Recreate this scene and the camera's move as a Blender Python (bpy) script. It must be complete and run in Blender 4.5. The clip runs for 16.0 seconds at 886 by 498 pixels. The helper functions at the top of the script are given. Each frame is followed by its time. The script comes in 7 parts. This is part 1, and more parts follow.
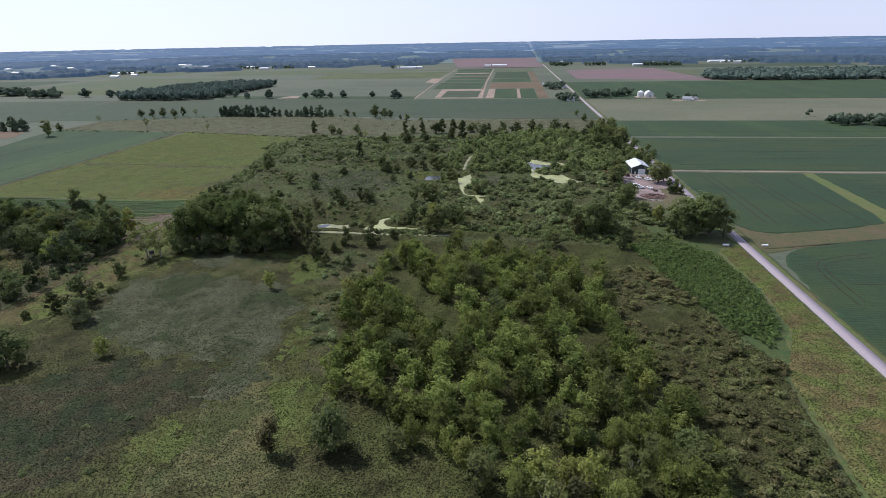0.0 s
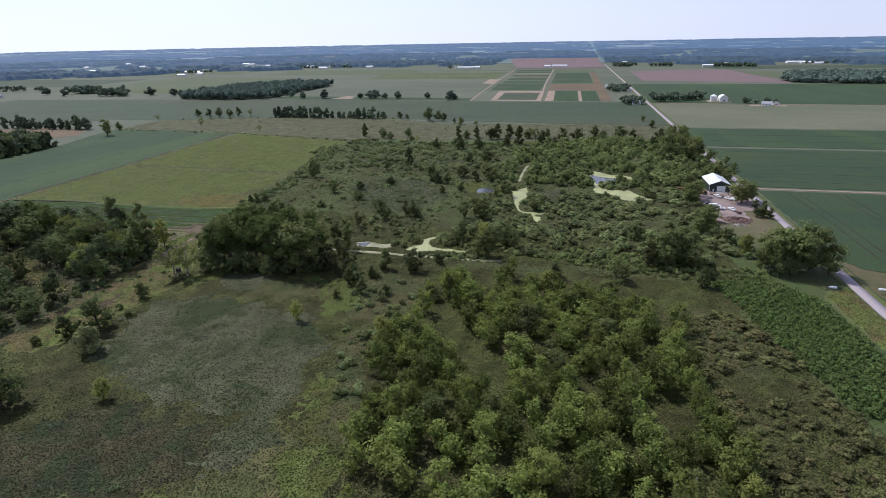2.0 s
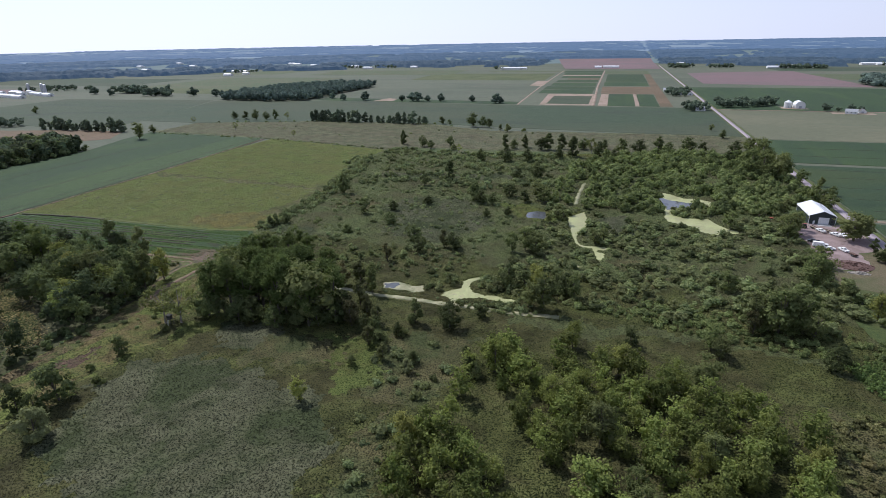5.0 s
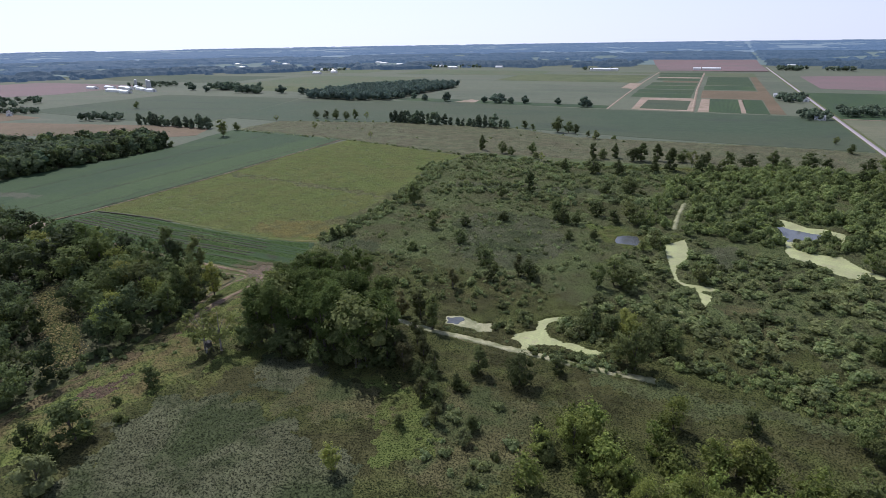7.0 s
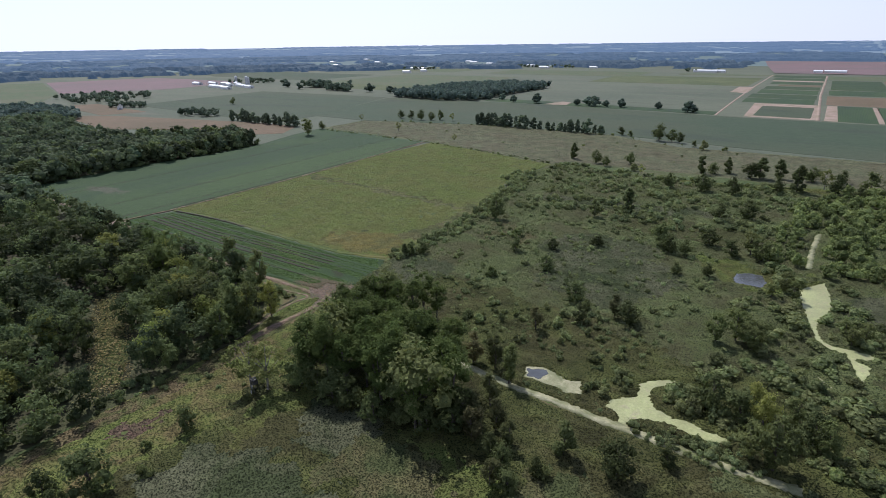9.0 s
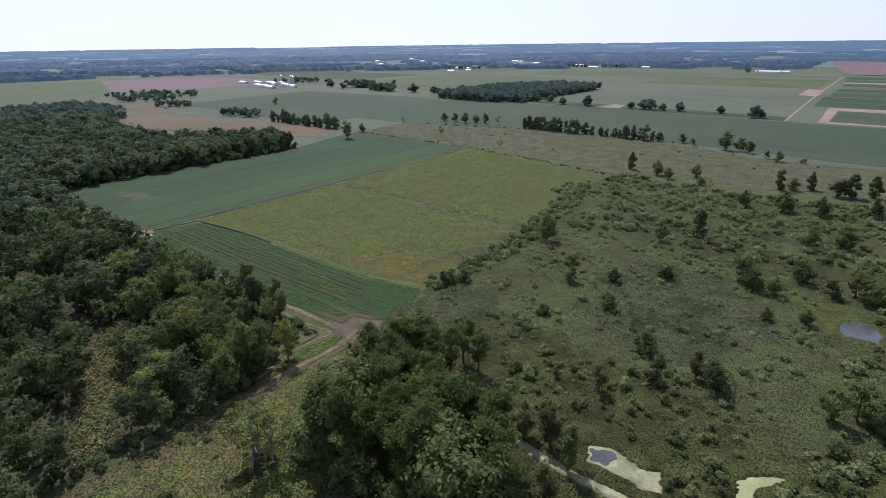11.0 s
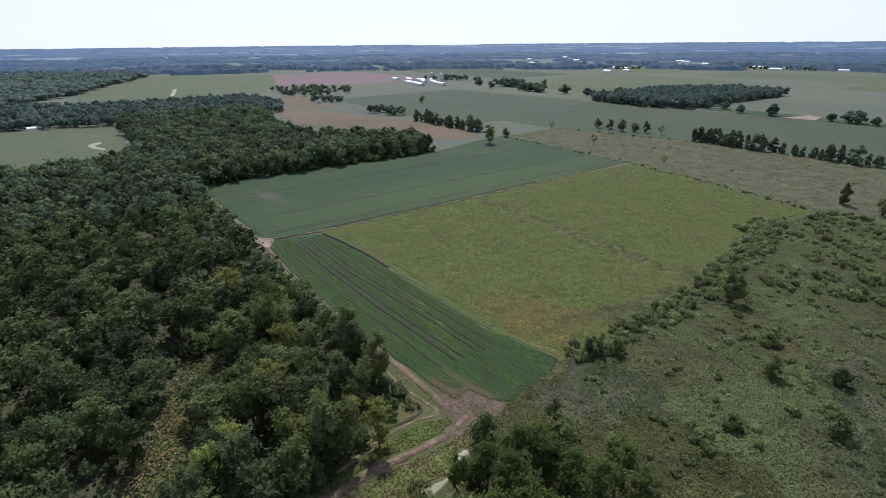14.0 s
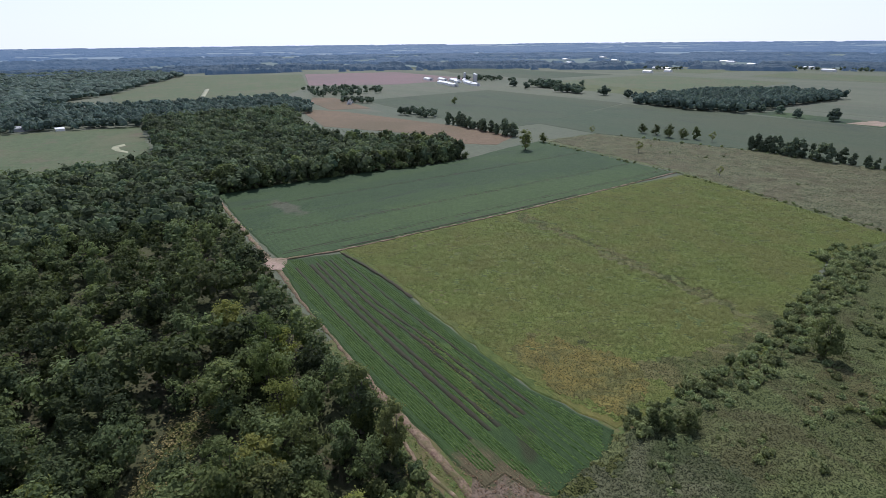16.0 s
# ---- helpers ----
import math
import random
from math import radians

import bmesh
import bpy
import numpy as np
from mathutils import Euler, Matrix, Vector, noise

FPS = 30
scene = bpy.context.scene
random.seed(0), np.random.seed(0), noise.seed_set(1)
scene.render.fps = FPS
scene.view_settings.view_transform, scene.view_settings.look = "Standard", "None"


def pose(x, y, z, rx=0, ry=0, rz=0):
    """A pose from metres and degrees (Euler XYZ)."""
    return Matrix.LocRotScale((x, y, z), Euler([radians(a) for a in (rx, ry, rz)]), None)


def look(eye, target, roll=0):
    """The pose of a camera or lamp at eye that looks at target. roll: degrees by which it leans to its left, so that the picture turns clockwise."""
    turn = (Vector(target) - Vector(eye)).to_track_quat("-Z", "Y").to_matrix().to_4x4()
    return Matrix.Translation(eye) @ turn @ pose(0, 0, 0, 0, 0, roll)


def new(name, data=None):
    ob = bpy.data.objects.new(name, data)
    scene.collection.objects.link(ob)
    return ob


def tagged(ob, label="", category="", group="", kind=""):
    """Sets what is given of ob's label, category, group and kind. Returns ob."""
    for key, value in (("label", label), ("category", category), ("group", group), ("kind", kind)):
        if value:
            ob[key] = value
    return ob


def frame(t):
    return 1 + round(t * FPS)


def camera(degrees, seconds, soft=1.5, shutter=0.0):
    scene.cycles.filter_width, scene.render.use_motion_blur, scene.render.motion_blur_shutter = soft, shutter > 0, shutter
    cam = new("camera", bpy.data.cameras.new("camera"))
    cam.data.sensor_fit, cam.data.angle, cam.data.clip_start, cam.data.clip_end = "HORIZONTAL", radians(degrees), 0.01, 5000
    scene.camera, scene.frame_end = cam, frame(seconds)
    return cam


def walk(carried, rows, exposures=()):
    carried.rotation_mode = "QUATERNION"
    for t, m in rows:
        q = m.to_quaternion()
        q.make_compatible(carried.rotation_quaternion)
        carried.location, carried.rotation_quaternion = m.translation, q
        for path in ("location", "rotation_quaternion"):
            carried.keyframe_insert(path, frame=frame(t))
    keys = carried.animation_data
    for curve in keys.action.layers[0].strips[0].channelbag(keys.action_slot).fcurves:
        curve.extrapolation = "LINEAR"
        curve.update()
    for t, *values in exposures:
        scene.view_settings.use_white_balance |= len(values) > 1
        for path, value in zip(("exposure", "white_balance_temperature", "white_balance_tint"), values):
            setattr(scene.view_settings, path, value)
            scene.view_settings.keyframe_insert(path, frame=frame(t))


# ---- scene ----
cam = camera(77.58, 16.0, soft=0.65)
PATH = [
    (0, (2.40, -11.60, 102.62), (-9.33, 81.14, 67.11), -1.07),
    (0.5, (1.76, -3.14, 102.91), (-10.11, 89.56, 67.34), -1.08),
    (1, (1.01, 5.46, 103.22), (-12.35, 97.97, 67.68), -1.06),
    (1.5, (0.11, 14.10, 103.48), (-16.74, 106.06, 67.98), -1.04),
    (2, (-1.34, 23.13, 103.70), (-22.29, 114.26, 68.25), -1.08),
    (2.5, (-3.39, 32.19, 103.90), (-27.80, 122.45, 68.46), -1.03),
    (3, (-5.80, 41.24, 104.05), (-31.83, 131.05, 68.59), -1.01),
    (3.5, (-8.34, 50.05, 104.26), (-35.05, 139.66, 68.82), -1.03),
    (6, (-19.73, 93.49, 104.83), (-51.25, 181.58, 69.50), -1.12),
    (6.5, (-22.28, 102.04, 104.79), (-58.34, 188.38, 69.49), -1.01),
    (7, (-25.34, 110.40, 104.80), (-66.08, 194.64, 69.52), -0.91),
    (7.5, (-29.02, 118.45, 104.87), (-74.44, 200.27, 69.62), -0.75),
    (8, (-33.16, 126.20, 104.89), (-81.46, 206.35, 69.65), -0.75),
    (8.5, (-37.60, 133.83, 104.85), (-89.06, 211.99, 69.59), -0.71),
    (9, (-42.35, 141.24, 104.82), (-95.52, 218.25, 69.57), -0.74),
    (11.5, (-71.09, 177.25, 105.39), (-132.18, 248.09, 70.06), -0.73),
    (12, (-77.57, 183.92, 105.54), (-141.68, 252.04, 70.17), -0.72),
    (12.5, (-83.79, 190.87, 105.63), (-152.43, 254.42, 70.26), -0.69),
    (13, (-90.28, 197.31, 105.63), (-161.63, 257.79, 70.25), -0.63),
    (13.5, (-97.05, 203.13, 105.54), (-170.78, 260.66, 70.14), -0.60),
    (14, (-104.25, 208.79, 105.44), (-179.75, 263.97, 70.04), -0.53),
    (14.5, (-111.72, 214.32, 105.41), (-188.55, 267.65, 70.00), -0.56),
    (15, (-119.32, 219.62, 105.40), (-197.04, 271.59, 69.95), -0.55),
    (15.5, (-126.90, 224.62, 105.41), (-205.09, 275.90, 69.96), -0.53),
    (16, (-134.32, 229.70, 105.42), (-212.88, 280.43, 69.97), -0.57),
]
walk(cam, [(t, look(eye, target, roll)) for t, eye, target, roll in PATH], [(0, 0.0, 5820, 14)])

# ---- light ----
SUN_AZ, SUN_EL = 58.0, 53.0                      # degrees left of north, above the horizon
world = bpy.data.worlds.new("sky")
scene.world = world
world.use_nodes = True
wn = world.node_tree
sky = wn.nodes.new("ShaderNodeTexSky")
sky.sky_type, sky.sun_disc = "NISHITA", False
sky.sun_elevation, sky.sun_rotation = radians(SUN_EL), radians(360 - SUN_AZ)
sky.air_density, sky.dust_density, sky.ozone_density, sky.altitude = 1.0, 0.3, 1.5, 250
clear = wn.nodes["Background"]
wn.links.new(sky.outputs[0], clear.inputs[0])
clear.inputs[1].default_value = 0.12
# summer haze: a milky layer that thickens towards the horizon all round
tex = wn.nodes.new("ShaderNodeTexCoord")
sep = wn.nodes.new("ShaderNodeSeparateXYZ")
wn.links.new(tex.outputs["Generated"], sep.inputs[0])
thick = wn.nodes.new("ShaderNodeMapRange")
thick.inputs["From Min"].default_value, thick.inputs["From Max"].default_value = 0.0, 0.9
thick.inputs["To Min"].default_value, thick.inputs["To Max"].default_value = 0.93, 0.3
wn.links.new(sep.outputs[2], thick.inputs["Value"])
milk = wn.nodes.new("ShaderNodeBackground")
milk.inputs[0].default_value = (0.84, 0.87, 1.0, 1)
# the haze is brighter on the sun's side
toward = wn.nodes.new("ShaderNodeVectorMath")
toward.operation = "DOT_PRODUCT"
toward.inputs[1].default_value = (-math.sin(radians(SUN_AZ)), math.cos(radians(SUN_AZ)), 0)
wn.links.new(tex.outputs["Generated"], toward.inputs[0])
side = wn.nodes.new("ShaderNodeMapRange")
side.inputs["From Min"].default_value, side.inputs["From Max"].default_value = 0.2, 1.0
side.inputs["To Min"].default_value, side.inputs["To Max"].default_value = 0.86, 1.16
wn.links.new(toward.outputs["Value"], side.inputs["Value"])
wn.links.new(side.outputs[0], milk.inputs[1])
both = wn.nodes.new("ShaderNodeMixShader")
wn.links.new(thick.outputs[0], both.inputs[0])
wn.links.new(clear.outputs[0], both.inputs[1])
wn.links.new(milk.outputs[0], both.inputs[2])
wn.links.new(both.outputs[0], wn.nodes["World Output"].inputs[0])
sun = new("sun", bpy.data.lights.new("sun", "SUN"))
sun.data.energy, sun.data.angle, sun.data.color = 5.0, radians(0.53), (1.0, 0.94, 0.83)
sun.matrix_basis = look((-math.sin(radians(SUN_AZ)), math.cos(radians(SUN_AZ)), math.tan(radians(SUN_EL))), (0, 0, 0))


# ---- materials ----
def blank(name):
    m = bpy.data.materials.new(name)
    m.use_nodes = True
    nt = m.node_tree
    nt.nodes.clear()
    out = nt.nodes.new("ShaderNodeOutputMaterial")
    return m, nt, out


def node(nt, kind, **values):
    n = nt.nodes.new(kind)
    for k, v in values.items():
        n.inputs[k].default_value = v
    return n


def noise_tex(nt, vec, scale, detail=4.0, rough=0.6, distort=0.0):
    n = node(nt, "ShaderNodeTexNoise", Scale=scale, Detail=detail, Roughness=rough, Distortion=distort)
    nt.links.new(vec, n.inputs["Vector"])
    return n.outputs["Fac"]


def ramp(nt, fac, lo, hi):
    n = nt.nodes.new("ShaderNodeMapRange")
    n.inputs["From Min"].default_value, n.inputs["From Max"].default_value = lo, hi
    nt.links.new(fac, n.inputs["Value"])
    return n.outputs[0]


def mix(nt, fac, a, b, mode="MIX"):
    n = nt.nodes.new("ShaderNodeMix")
    n.data_type, n.blend_type = "RGBA", mode
    for sock, v in ((0, fac), (6, a), (7, b)):
        if isinstance(v, (int, float)):
            n.inputs[sock].default_value = v
        elif isinstance(v, tuple):
            n.inputs[sock].default_value = (*v, 1)
        else:
            nt.links.new(v, n.inputs[sock])
    return n.outputs[2]


def position(nt, stretch=(1, 1, 1), turn=0.0):
    g = nt.nodes.new("ShaderNodeNewGeometry")
    mp = nt.nodes.new("ShaderNodeMapping")
    mp.inputs["Scale"].default_value = stretch
    mp.inputs["Rotation"].default_value = (0, 0, radians(turn))
    nt.links.new(g.outputs["Position"], mp.inputs["Vector"])
    return mp.outputs[0]


# materials whose base colour takes a blue haze tint
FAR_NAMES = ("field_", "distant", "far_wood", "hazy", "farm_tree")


def haze_tint(c, name):
    """Far crops and woods get haze painted in as blue; near colours are warmed."""
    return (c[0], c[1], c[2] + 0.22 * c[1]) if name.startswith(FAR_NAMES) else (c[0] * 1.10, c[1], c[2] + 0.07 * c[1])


def earth(name, a, b, c, fine=0.8, broad=0.03, rough=0.9, bump=0.5, depth=0.3, stretch=(1, 1, 1), turn=0.0, bias=0.5, rows=None, d=None, haze_glow=None, zones=()):
    """Ground cover: fine mottling of a and b, broad patches of c (and d), relief; rows: (axis, spacing, strength) of a crop;
    zones: (colour, x, y, half length, half width, turn) of soft-edged stands of another plant or soil."""
    m, nt, out = blank(name)
    a, b, c, d = haze_tint(a, name), haze_tint(b, name), haze_tint(c, name), d and haze_tint(d, name)
    pos = position(nt, stretch, turn)
    f = ramp(nt, noise_tex(nt, pos, fine, 6.0, 0.7), 0.36, 0.64)
    col = mix(nt, f, a, b)
    big = ramp(nt, noise_tex(nt, pos, broad, 5.0, 0.6, 0.6), bias - 0.1, bias + 0.12)
    col = mix(nt, big, col, c)
    if d:
        other = ramp(nt, noise_tex(nt, pos, broad * 2.7, 4.0, 0.65, 1.0), 0.55, 0.68)
        col = mix(nt, other, col, d)
    if zones:
        g = nt.nodes.new("ShaderNodeNewGeometry")
        ragged = noise_tex(nt, g.outputs["Position"], 0.09, 5.0, 0.65)
    for tint, zx, zy, rx, ry, turned in zones:
        mp = nt.nodes.new("ShaderNodeMapping")
        mp.vector_type = "TEXTURE"
        mp.inputs["Location"].default_value = (zx, zy, 0)
        mp.inputs["Rotation"].default_value = (0, 0, radians(turned))
        mp.inputs["Scale"].default_value = (rx, ry, 1000)
        nt.links.new(g.outputs["Position"], mp.inputs["Vector"])
        far_off = nt.nodes.new("ShaderNodeVectorMath")
        far_off.operation = "LENGTH"
        nt.links.new(mp.outputs[0], far_off.inputs[0])
        rim = nt.nodes.new("ShaderNodeMath")
        rim.operation = "MULTIPLY_ADD"
        rim.inputs[1].default_value = 2.4
        nt.links.new(ragged, rim.inputs[0])
        nt.links.new(far_off.outputs["Value"], rim.inputs[2])
        share = nt.nodes.new("ShaderNodeMath")
        share.operation = "MULTIPLY"
        share.inputs[1].default_value = 0.85
        nt.links.new(ramp(nt, rim.outputs[0], 2.35, 1.85), share.inputs[0])
        col = mix(nt, share.outputs[0], col, mix(nt, f, haze_tint(tuple(v * 0.8 for v in tint), name), haze_tint(tuple(v * 1.2 for v in tint), name)))
    speck = ramp(nt, noise_tex(nt, pos, fine * 3.3, 3.0, 0.8), 0.3, 0.7)
    col = mix(nt, 0.45, col, mix(nt, speck, (0.35, 0.35, 0.35), (1.0, 1.0, 1.0)), "MULTIPLY")
    height = speck
    if rows:
        axis, spacing, strength = rows
        w = nt.nodes.new("ShaderNodeTexWave")
        w.wave_type, w.bands_direction = "BANDS", axis
        w.inputs["Scale"].default_value = 0.31416 / spacing
        w.inputs["Distortion"].default_value = 1.2
        w.inputs["Detail Scale"].default_value = 0.6
        g = nt.nodes.new("ShaderNodeNewGeometry")
        nt.links.new(g.outputs["Position"], w.inputs["Vector"])
        col = mix(nt, strength, col, mix(nt, w.outputs["Fac"], (0.3, 0.3, 0.25), (1.15, 1.15, 1.1)), "MULTIPLY")
    p = node(nt, "ShaderNodeBsdfPrincipled", Roughness=rough)
    p.inputs["Specular IOR Level"].default_value = 0.2
    nt.links.new(col, p.inputs["Base Color"])
    # emission that imitates haze in front of far land
    if haze_glow:
        p.inputs["Emission Color"].default_value, p.inputs["Emission Strength"].default_value = (*haze_glow, 1), 1.0
    bn = node(nt, "ShaderNodeBump", Strength=bump, Distance=depth)
    nt.links.new(height, bn.inputs["Height"])
    nt.links.new(bn.outputs[0], p.inputs["Normal"])
    nt.links.new(p.outputs[0], out.inputs[0])
    return m


def foliage(name, a, b, c, cell=0.0, shine=0.75, thin=0.3, spread=0.35, haze_glow=None, drift=0.0, bumpy=0.0, grain=1.5, relief=0.22, gap_shade=0.8):
    """Leaves: each leaf clump between a and b, each plant towards c, lighter or darker; some light passes through.
    cell: many plants are joined in one thing, each with a random number of its own; drift: the usual width of a patch in a close cover;
    grain, relief: how many leaves a metre, and how far they stand out."""
    m, nt, out = blank(name)
    a, b, c = haze_tint(a, name), haze_tint(b, name), haze_tint(c, name)
    if not drift and not bumpy:
        a, b, c = ((k[0] * 1.62, k[1] * 1.52, k[2] * 1.5) for k in (a, b, c))
    if drift:
        a, b, c = ((k[0] * 1.08, k[1] * 1.07, k[2] * 1.32) for k in (a, b, c))
    g = nt.nodes.new("ShaderNodeNewGeometry")
    col = mix(nt, g.outputs["Random Per Island"], a, b)
    if drift:
        tone = ramp(nt, noise_tex(nt, g.outputs["Position"], 2.2 / drift, 4.0, 0.6, 0.5), 0.3, 0.7)
        hue = ramp(nt, noise_tex(nt, position(nt, (1, 1, 1), 37), 1.0 / drift, 5.0, 0.6, 0.8), 0.42, 0.6)
    elif cell:
        at = nt.nodes.new("ShaderNodeAttribute")
        at.attribute_name = "plant"
        tone = at.outputs["Fac"]
        w = nt.nodes.new("ShaderNodeMath")
        w.operation = "MULTIPLY"
        w.inputs[1].default_value = 13.7
        nt.links.new(tone, w.inputs[0])
        fr = nt.nodes.new("ShaderNodeMath")
        fr.operation = "FRACT"
        nt.links.new(w.outputs[0], fr.inputs[0])
        hue = fr.outputs[0]
    else:
        oi = nt.nodes.new("ShaderNodeObjectInfo")
        tone = oi.outputs["Random"]
        w = nt.nodes.new("ShaderNodeMath")
        w.operation = "MULTIPLY"
        w.inputs[1].default_value = 7.31
        nt.links.new(tone, w.inputs[0])
        fr = nt.nodes.new("ShaderNodeMath")
        fr.operation = "FRACT"
        nt.links.new(w.outputs[0], fr.inputs[0])
        hue = fr.outputs[0]
    col = mix(nt, hue, col, c)
    first = nt.nodes[-1].name
    hsv = nt.nodes.new("ShaderNodeHueSaturation")
    val = nt.nodes.new("ShaderNodeMapRange")
    val.inputs["To Min"].default_value, val.inputs["To Max"].default_value = 1.0 - spread, 1.0 + spread
    nt.links.new(tone, val.inputs["Value"])
    nt.links.new(val.outputs[0], hsv.inputs["Value"])
    nt.links.new(col, hsv.inputs["Color"])
    p = node(nt, "ShaderNodeBsdfPrincipled", Roughness=shine)
    p.inputs["Specular IOR Level"].default_value = 0.12
    if drift:
        tuft = ramp(nt, noise_tex(nt, g.outputs["Position"], grain * 1.3, 2.6, 0.7), 0.34, 0.52)
    else:
        tuft = ramp(nt, noise_tex(nt, g.outputs["Position"], 0.8 if bumpy else grain, 5.0 if bumpy else 4.0, 0.75), 0.3, 0.7)
    if bumpy or drift:
        nt.links.new(mix(nt, tuft, a, b), nt.nodes[first].inputs[6])
    bn = node(nt, "ShaderNodeBump", Strength=1.0, Distance=bumpy or (0.45 if drift else relief))
    nt.links.new(tuft, bn.inputs["Height"])
    nt.links.new(bn.outputs[0], p.inputs["Normal"])
    # gaps between tufts painted darker and bluer, shade put into the leaf colour
    leaf = mix(nt, gap_shade if drift else 0.75, hsv.outputs[0], mix(nt, tuft, (0.26, 0.32, 0.36), (1.18, 1.15, 1.08)) if drift else mix(nt, tuft, (0.36, 0.42, 0.44), (1.45, 1.38, 1.2)), "MULTIPLY")
    nt.links.new(leaf, p.inputs["Base Color"])
    # emission that imitates haze in front of far woods
    if haze_glow:
        p.inputs["Emission Color"].default_value, p.inputs["Emission Strength"].default_value = (*haze_glow, 1), 1.0
    tr = nt.nodes.new("ShaderNodeBsdfTranslucent")
    warm = mix(nt, 0.4, leaf, (1.0, 1.0, 0.35), "MULTIPLY")
    nt.links.new(warm, tr.inputs[0])
    nt.links.new(bn.outputs[0], tr.inputs["Normal"])
    ms = nt.nodes.new("ShaderNodeMixShader")
    ms.inputs[0].default_value = thin
    nt.links.new(p.outputs[0], ms.inputs[1])
    nt.links.new(tr.outputs[0], ms.inputs[2])
    nt.links.new(ms.outputs[0], out.inputs[0])
    return m


def plain(name, colour, rough=0.6, metal=0.0, wear=0.15, scale=1.5, bump=0.0, vary=0.0):
    """Paint, metal, bark and the like, with soft dirt and, where asked, a change from piece to piece."""
    m, nt, out = blank(name)
    pos = position(nt)
    dirt = ramp(nt, noise_tex(nt, pos, scale, 5.0, 0.65), 0.3, 0.75)
    col = mix(nt, dirt, colour, tuple(v * (1 - wear * 2) for v in colour))
    if vary:
        oi = nt.nodes.new("ShaderNodeObjectInfo")
        col = mix(nt, vary, col, mix(nt, oi.outputs["Random"], (0.5, 0.5, 0.5), (1.3, 1.3, 1.3)), "MULTIPLY")
    p = node(nt, "ShaderNodeBsdfPrincipled", Roughness=rough, Metallic=metal)
    nt.links.new(col, p.inputs["Base Color"])
    if bump:
        bn = node(nt, "ShaderNodeBump", Strength=bump, Distance=0.05)
        nt.links.new(noise_tex(nt, pos, scale * 8, 3.0), bn.inputs["Height"])
        nt.links.new(bn.outputs[0], p.inputs["Normal"])
    nt.links.new(p.outputs[0], out.inputs[0])
    return m


REEDY, RUSTY, SEDGY, FRESHY, HAYISH = (0.066, 0.074, 0.046), (0.068, 0.064, 0.024), (0.036, 0.042, 0.017), (0.070, 0.116, 0.021), (0.090, 0.092, 0.040)
M_MARSH = earth("marsh_grass", (0.038, 0.066, 0.017), (0.076, 0.108, 0.026), (0.076, 0.084, 0.028), fine=0.6, broad=0.022, depth=0.5, d=(0.044, 0.084, 0.022), bias=0.54, zones=(
    (REEDY, -130, 178, 50, 32, 0), (REEDY, -145, 231, 15, 15, 0), (REEDY, -112, 380, 40, 30, 0), (REEDY, -196, 334, 18, 24, 0), (REEDY, -130, 520, 60, 18, 10),
    (RUSTY, -118, 227, 19, 11, 0), (RUSTY, -182, 410, 20, 18, 0), (RUSTY, -72, 228, 16, 26, 0), (RUSTY, -69, 158, 8, 24, 0), (RUSTY, 62, 215, 16, 26, 0), (RUSTY, -158, 294, 10, 9, 0), (RUSTY, 40, 330, 40, 14, -15), (RUSTY, -150, 455, 30, 9, 20),
    (SEDGY, -124, 108, 36, 19, 20), (SEDGY, -170, 90, 30, 20, 0), (SEDGY, -128, 84, 26, 14, 10), (FRESHY, -61, 128, 7, 27, 14), (FRESHY, -98, 226, 16, 14, 0), (FRESHY, -95, 456, 42, 10, -8), (FRESHY, -80, 125, 9, 9, 0), (FRESHY, -168, 236, 14, 22, 0),
    (HAYISH, -70, 100, 20, 13, 10), (HAYISH, -98, 84, 18, 10, 0)))
M_ROUGH = earth("rough_pasture", (0.068, 0.088, 0.028), (0.097, 0.116, 0.042), (0.056, 0.081, 0.025), fine=0.3, broad=0.012)
M_MEADOW = earth("hay_meadow", (0.040, 0.069, 0.010), (0.085, 0.114, 0.019), (0.093, 0.096, 0.022), fine=0.42, broad=0.022, stretch=(0.45, 1, 1), turn=4, rows=("Y", 7.0, 0.07), d=(0.050, 0.077, 0.016), bias=0.56, zones=(((0.112, 0.109, 0.020), -240, 358, 30, 20, 0), ((0.107, 0.110, 0.038), -224, 408, 9, 40, 0), ((0.090, 0.096, 0.029), -290, 442, 80, 6, -5), ((0.064, 0.062, 0.021), -258, 372, 7, 2.5, 20), ((0.094, 0.098, 0.025), -340, 350, 50, 7, 0)))
M_BEAN = earth("bean_crop", (0.023, 0.050, 0.013), (0.035, 0.069, 0.017), (0.040, 0.081, 0.016), fine=0.7, broad=0.02, stretch=(0.3, 1, 1), rows=("Y", 0.95, 0.3), bump=0.6, bias=0.58, zones=(((0.090, 0.077, 0.040), -219, 301, 17, 7, 8), ((0.062, 0.113, 0.017), -268, 320, 34, 4, -12), ((0.029, 0.035, 0.014), -226, 316, 8, 3, -30)))
M_BEANN = earth("bean_crop_north", (0.023, 0.052, 0.019), (0.037, 0.071, 0.023), (0.044, 0.082, 0.023), fine=0.6, broad=0.016, stretch=(1, 0.25, 1), rows=("X", 1.9, 0.4), d=(0.029, 0.052, 0.026), bias=0.55, zones=(((0.047, 0.085, 0.023), -425, 480, 34, 170, 0), ((0.041, 0.077, 0.023), -440, 330, 44, 26, 0), ((0.077, 0.088, 0.055), -494, 336, 22, 7, 10)))
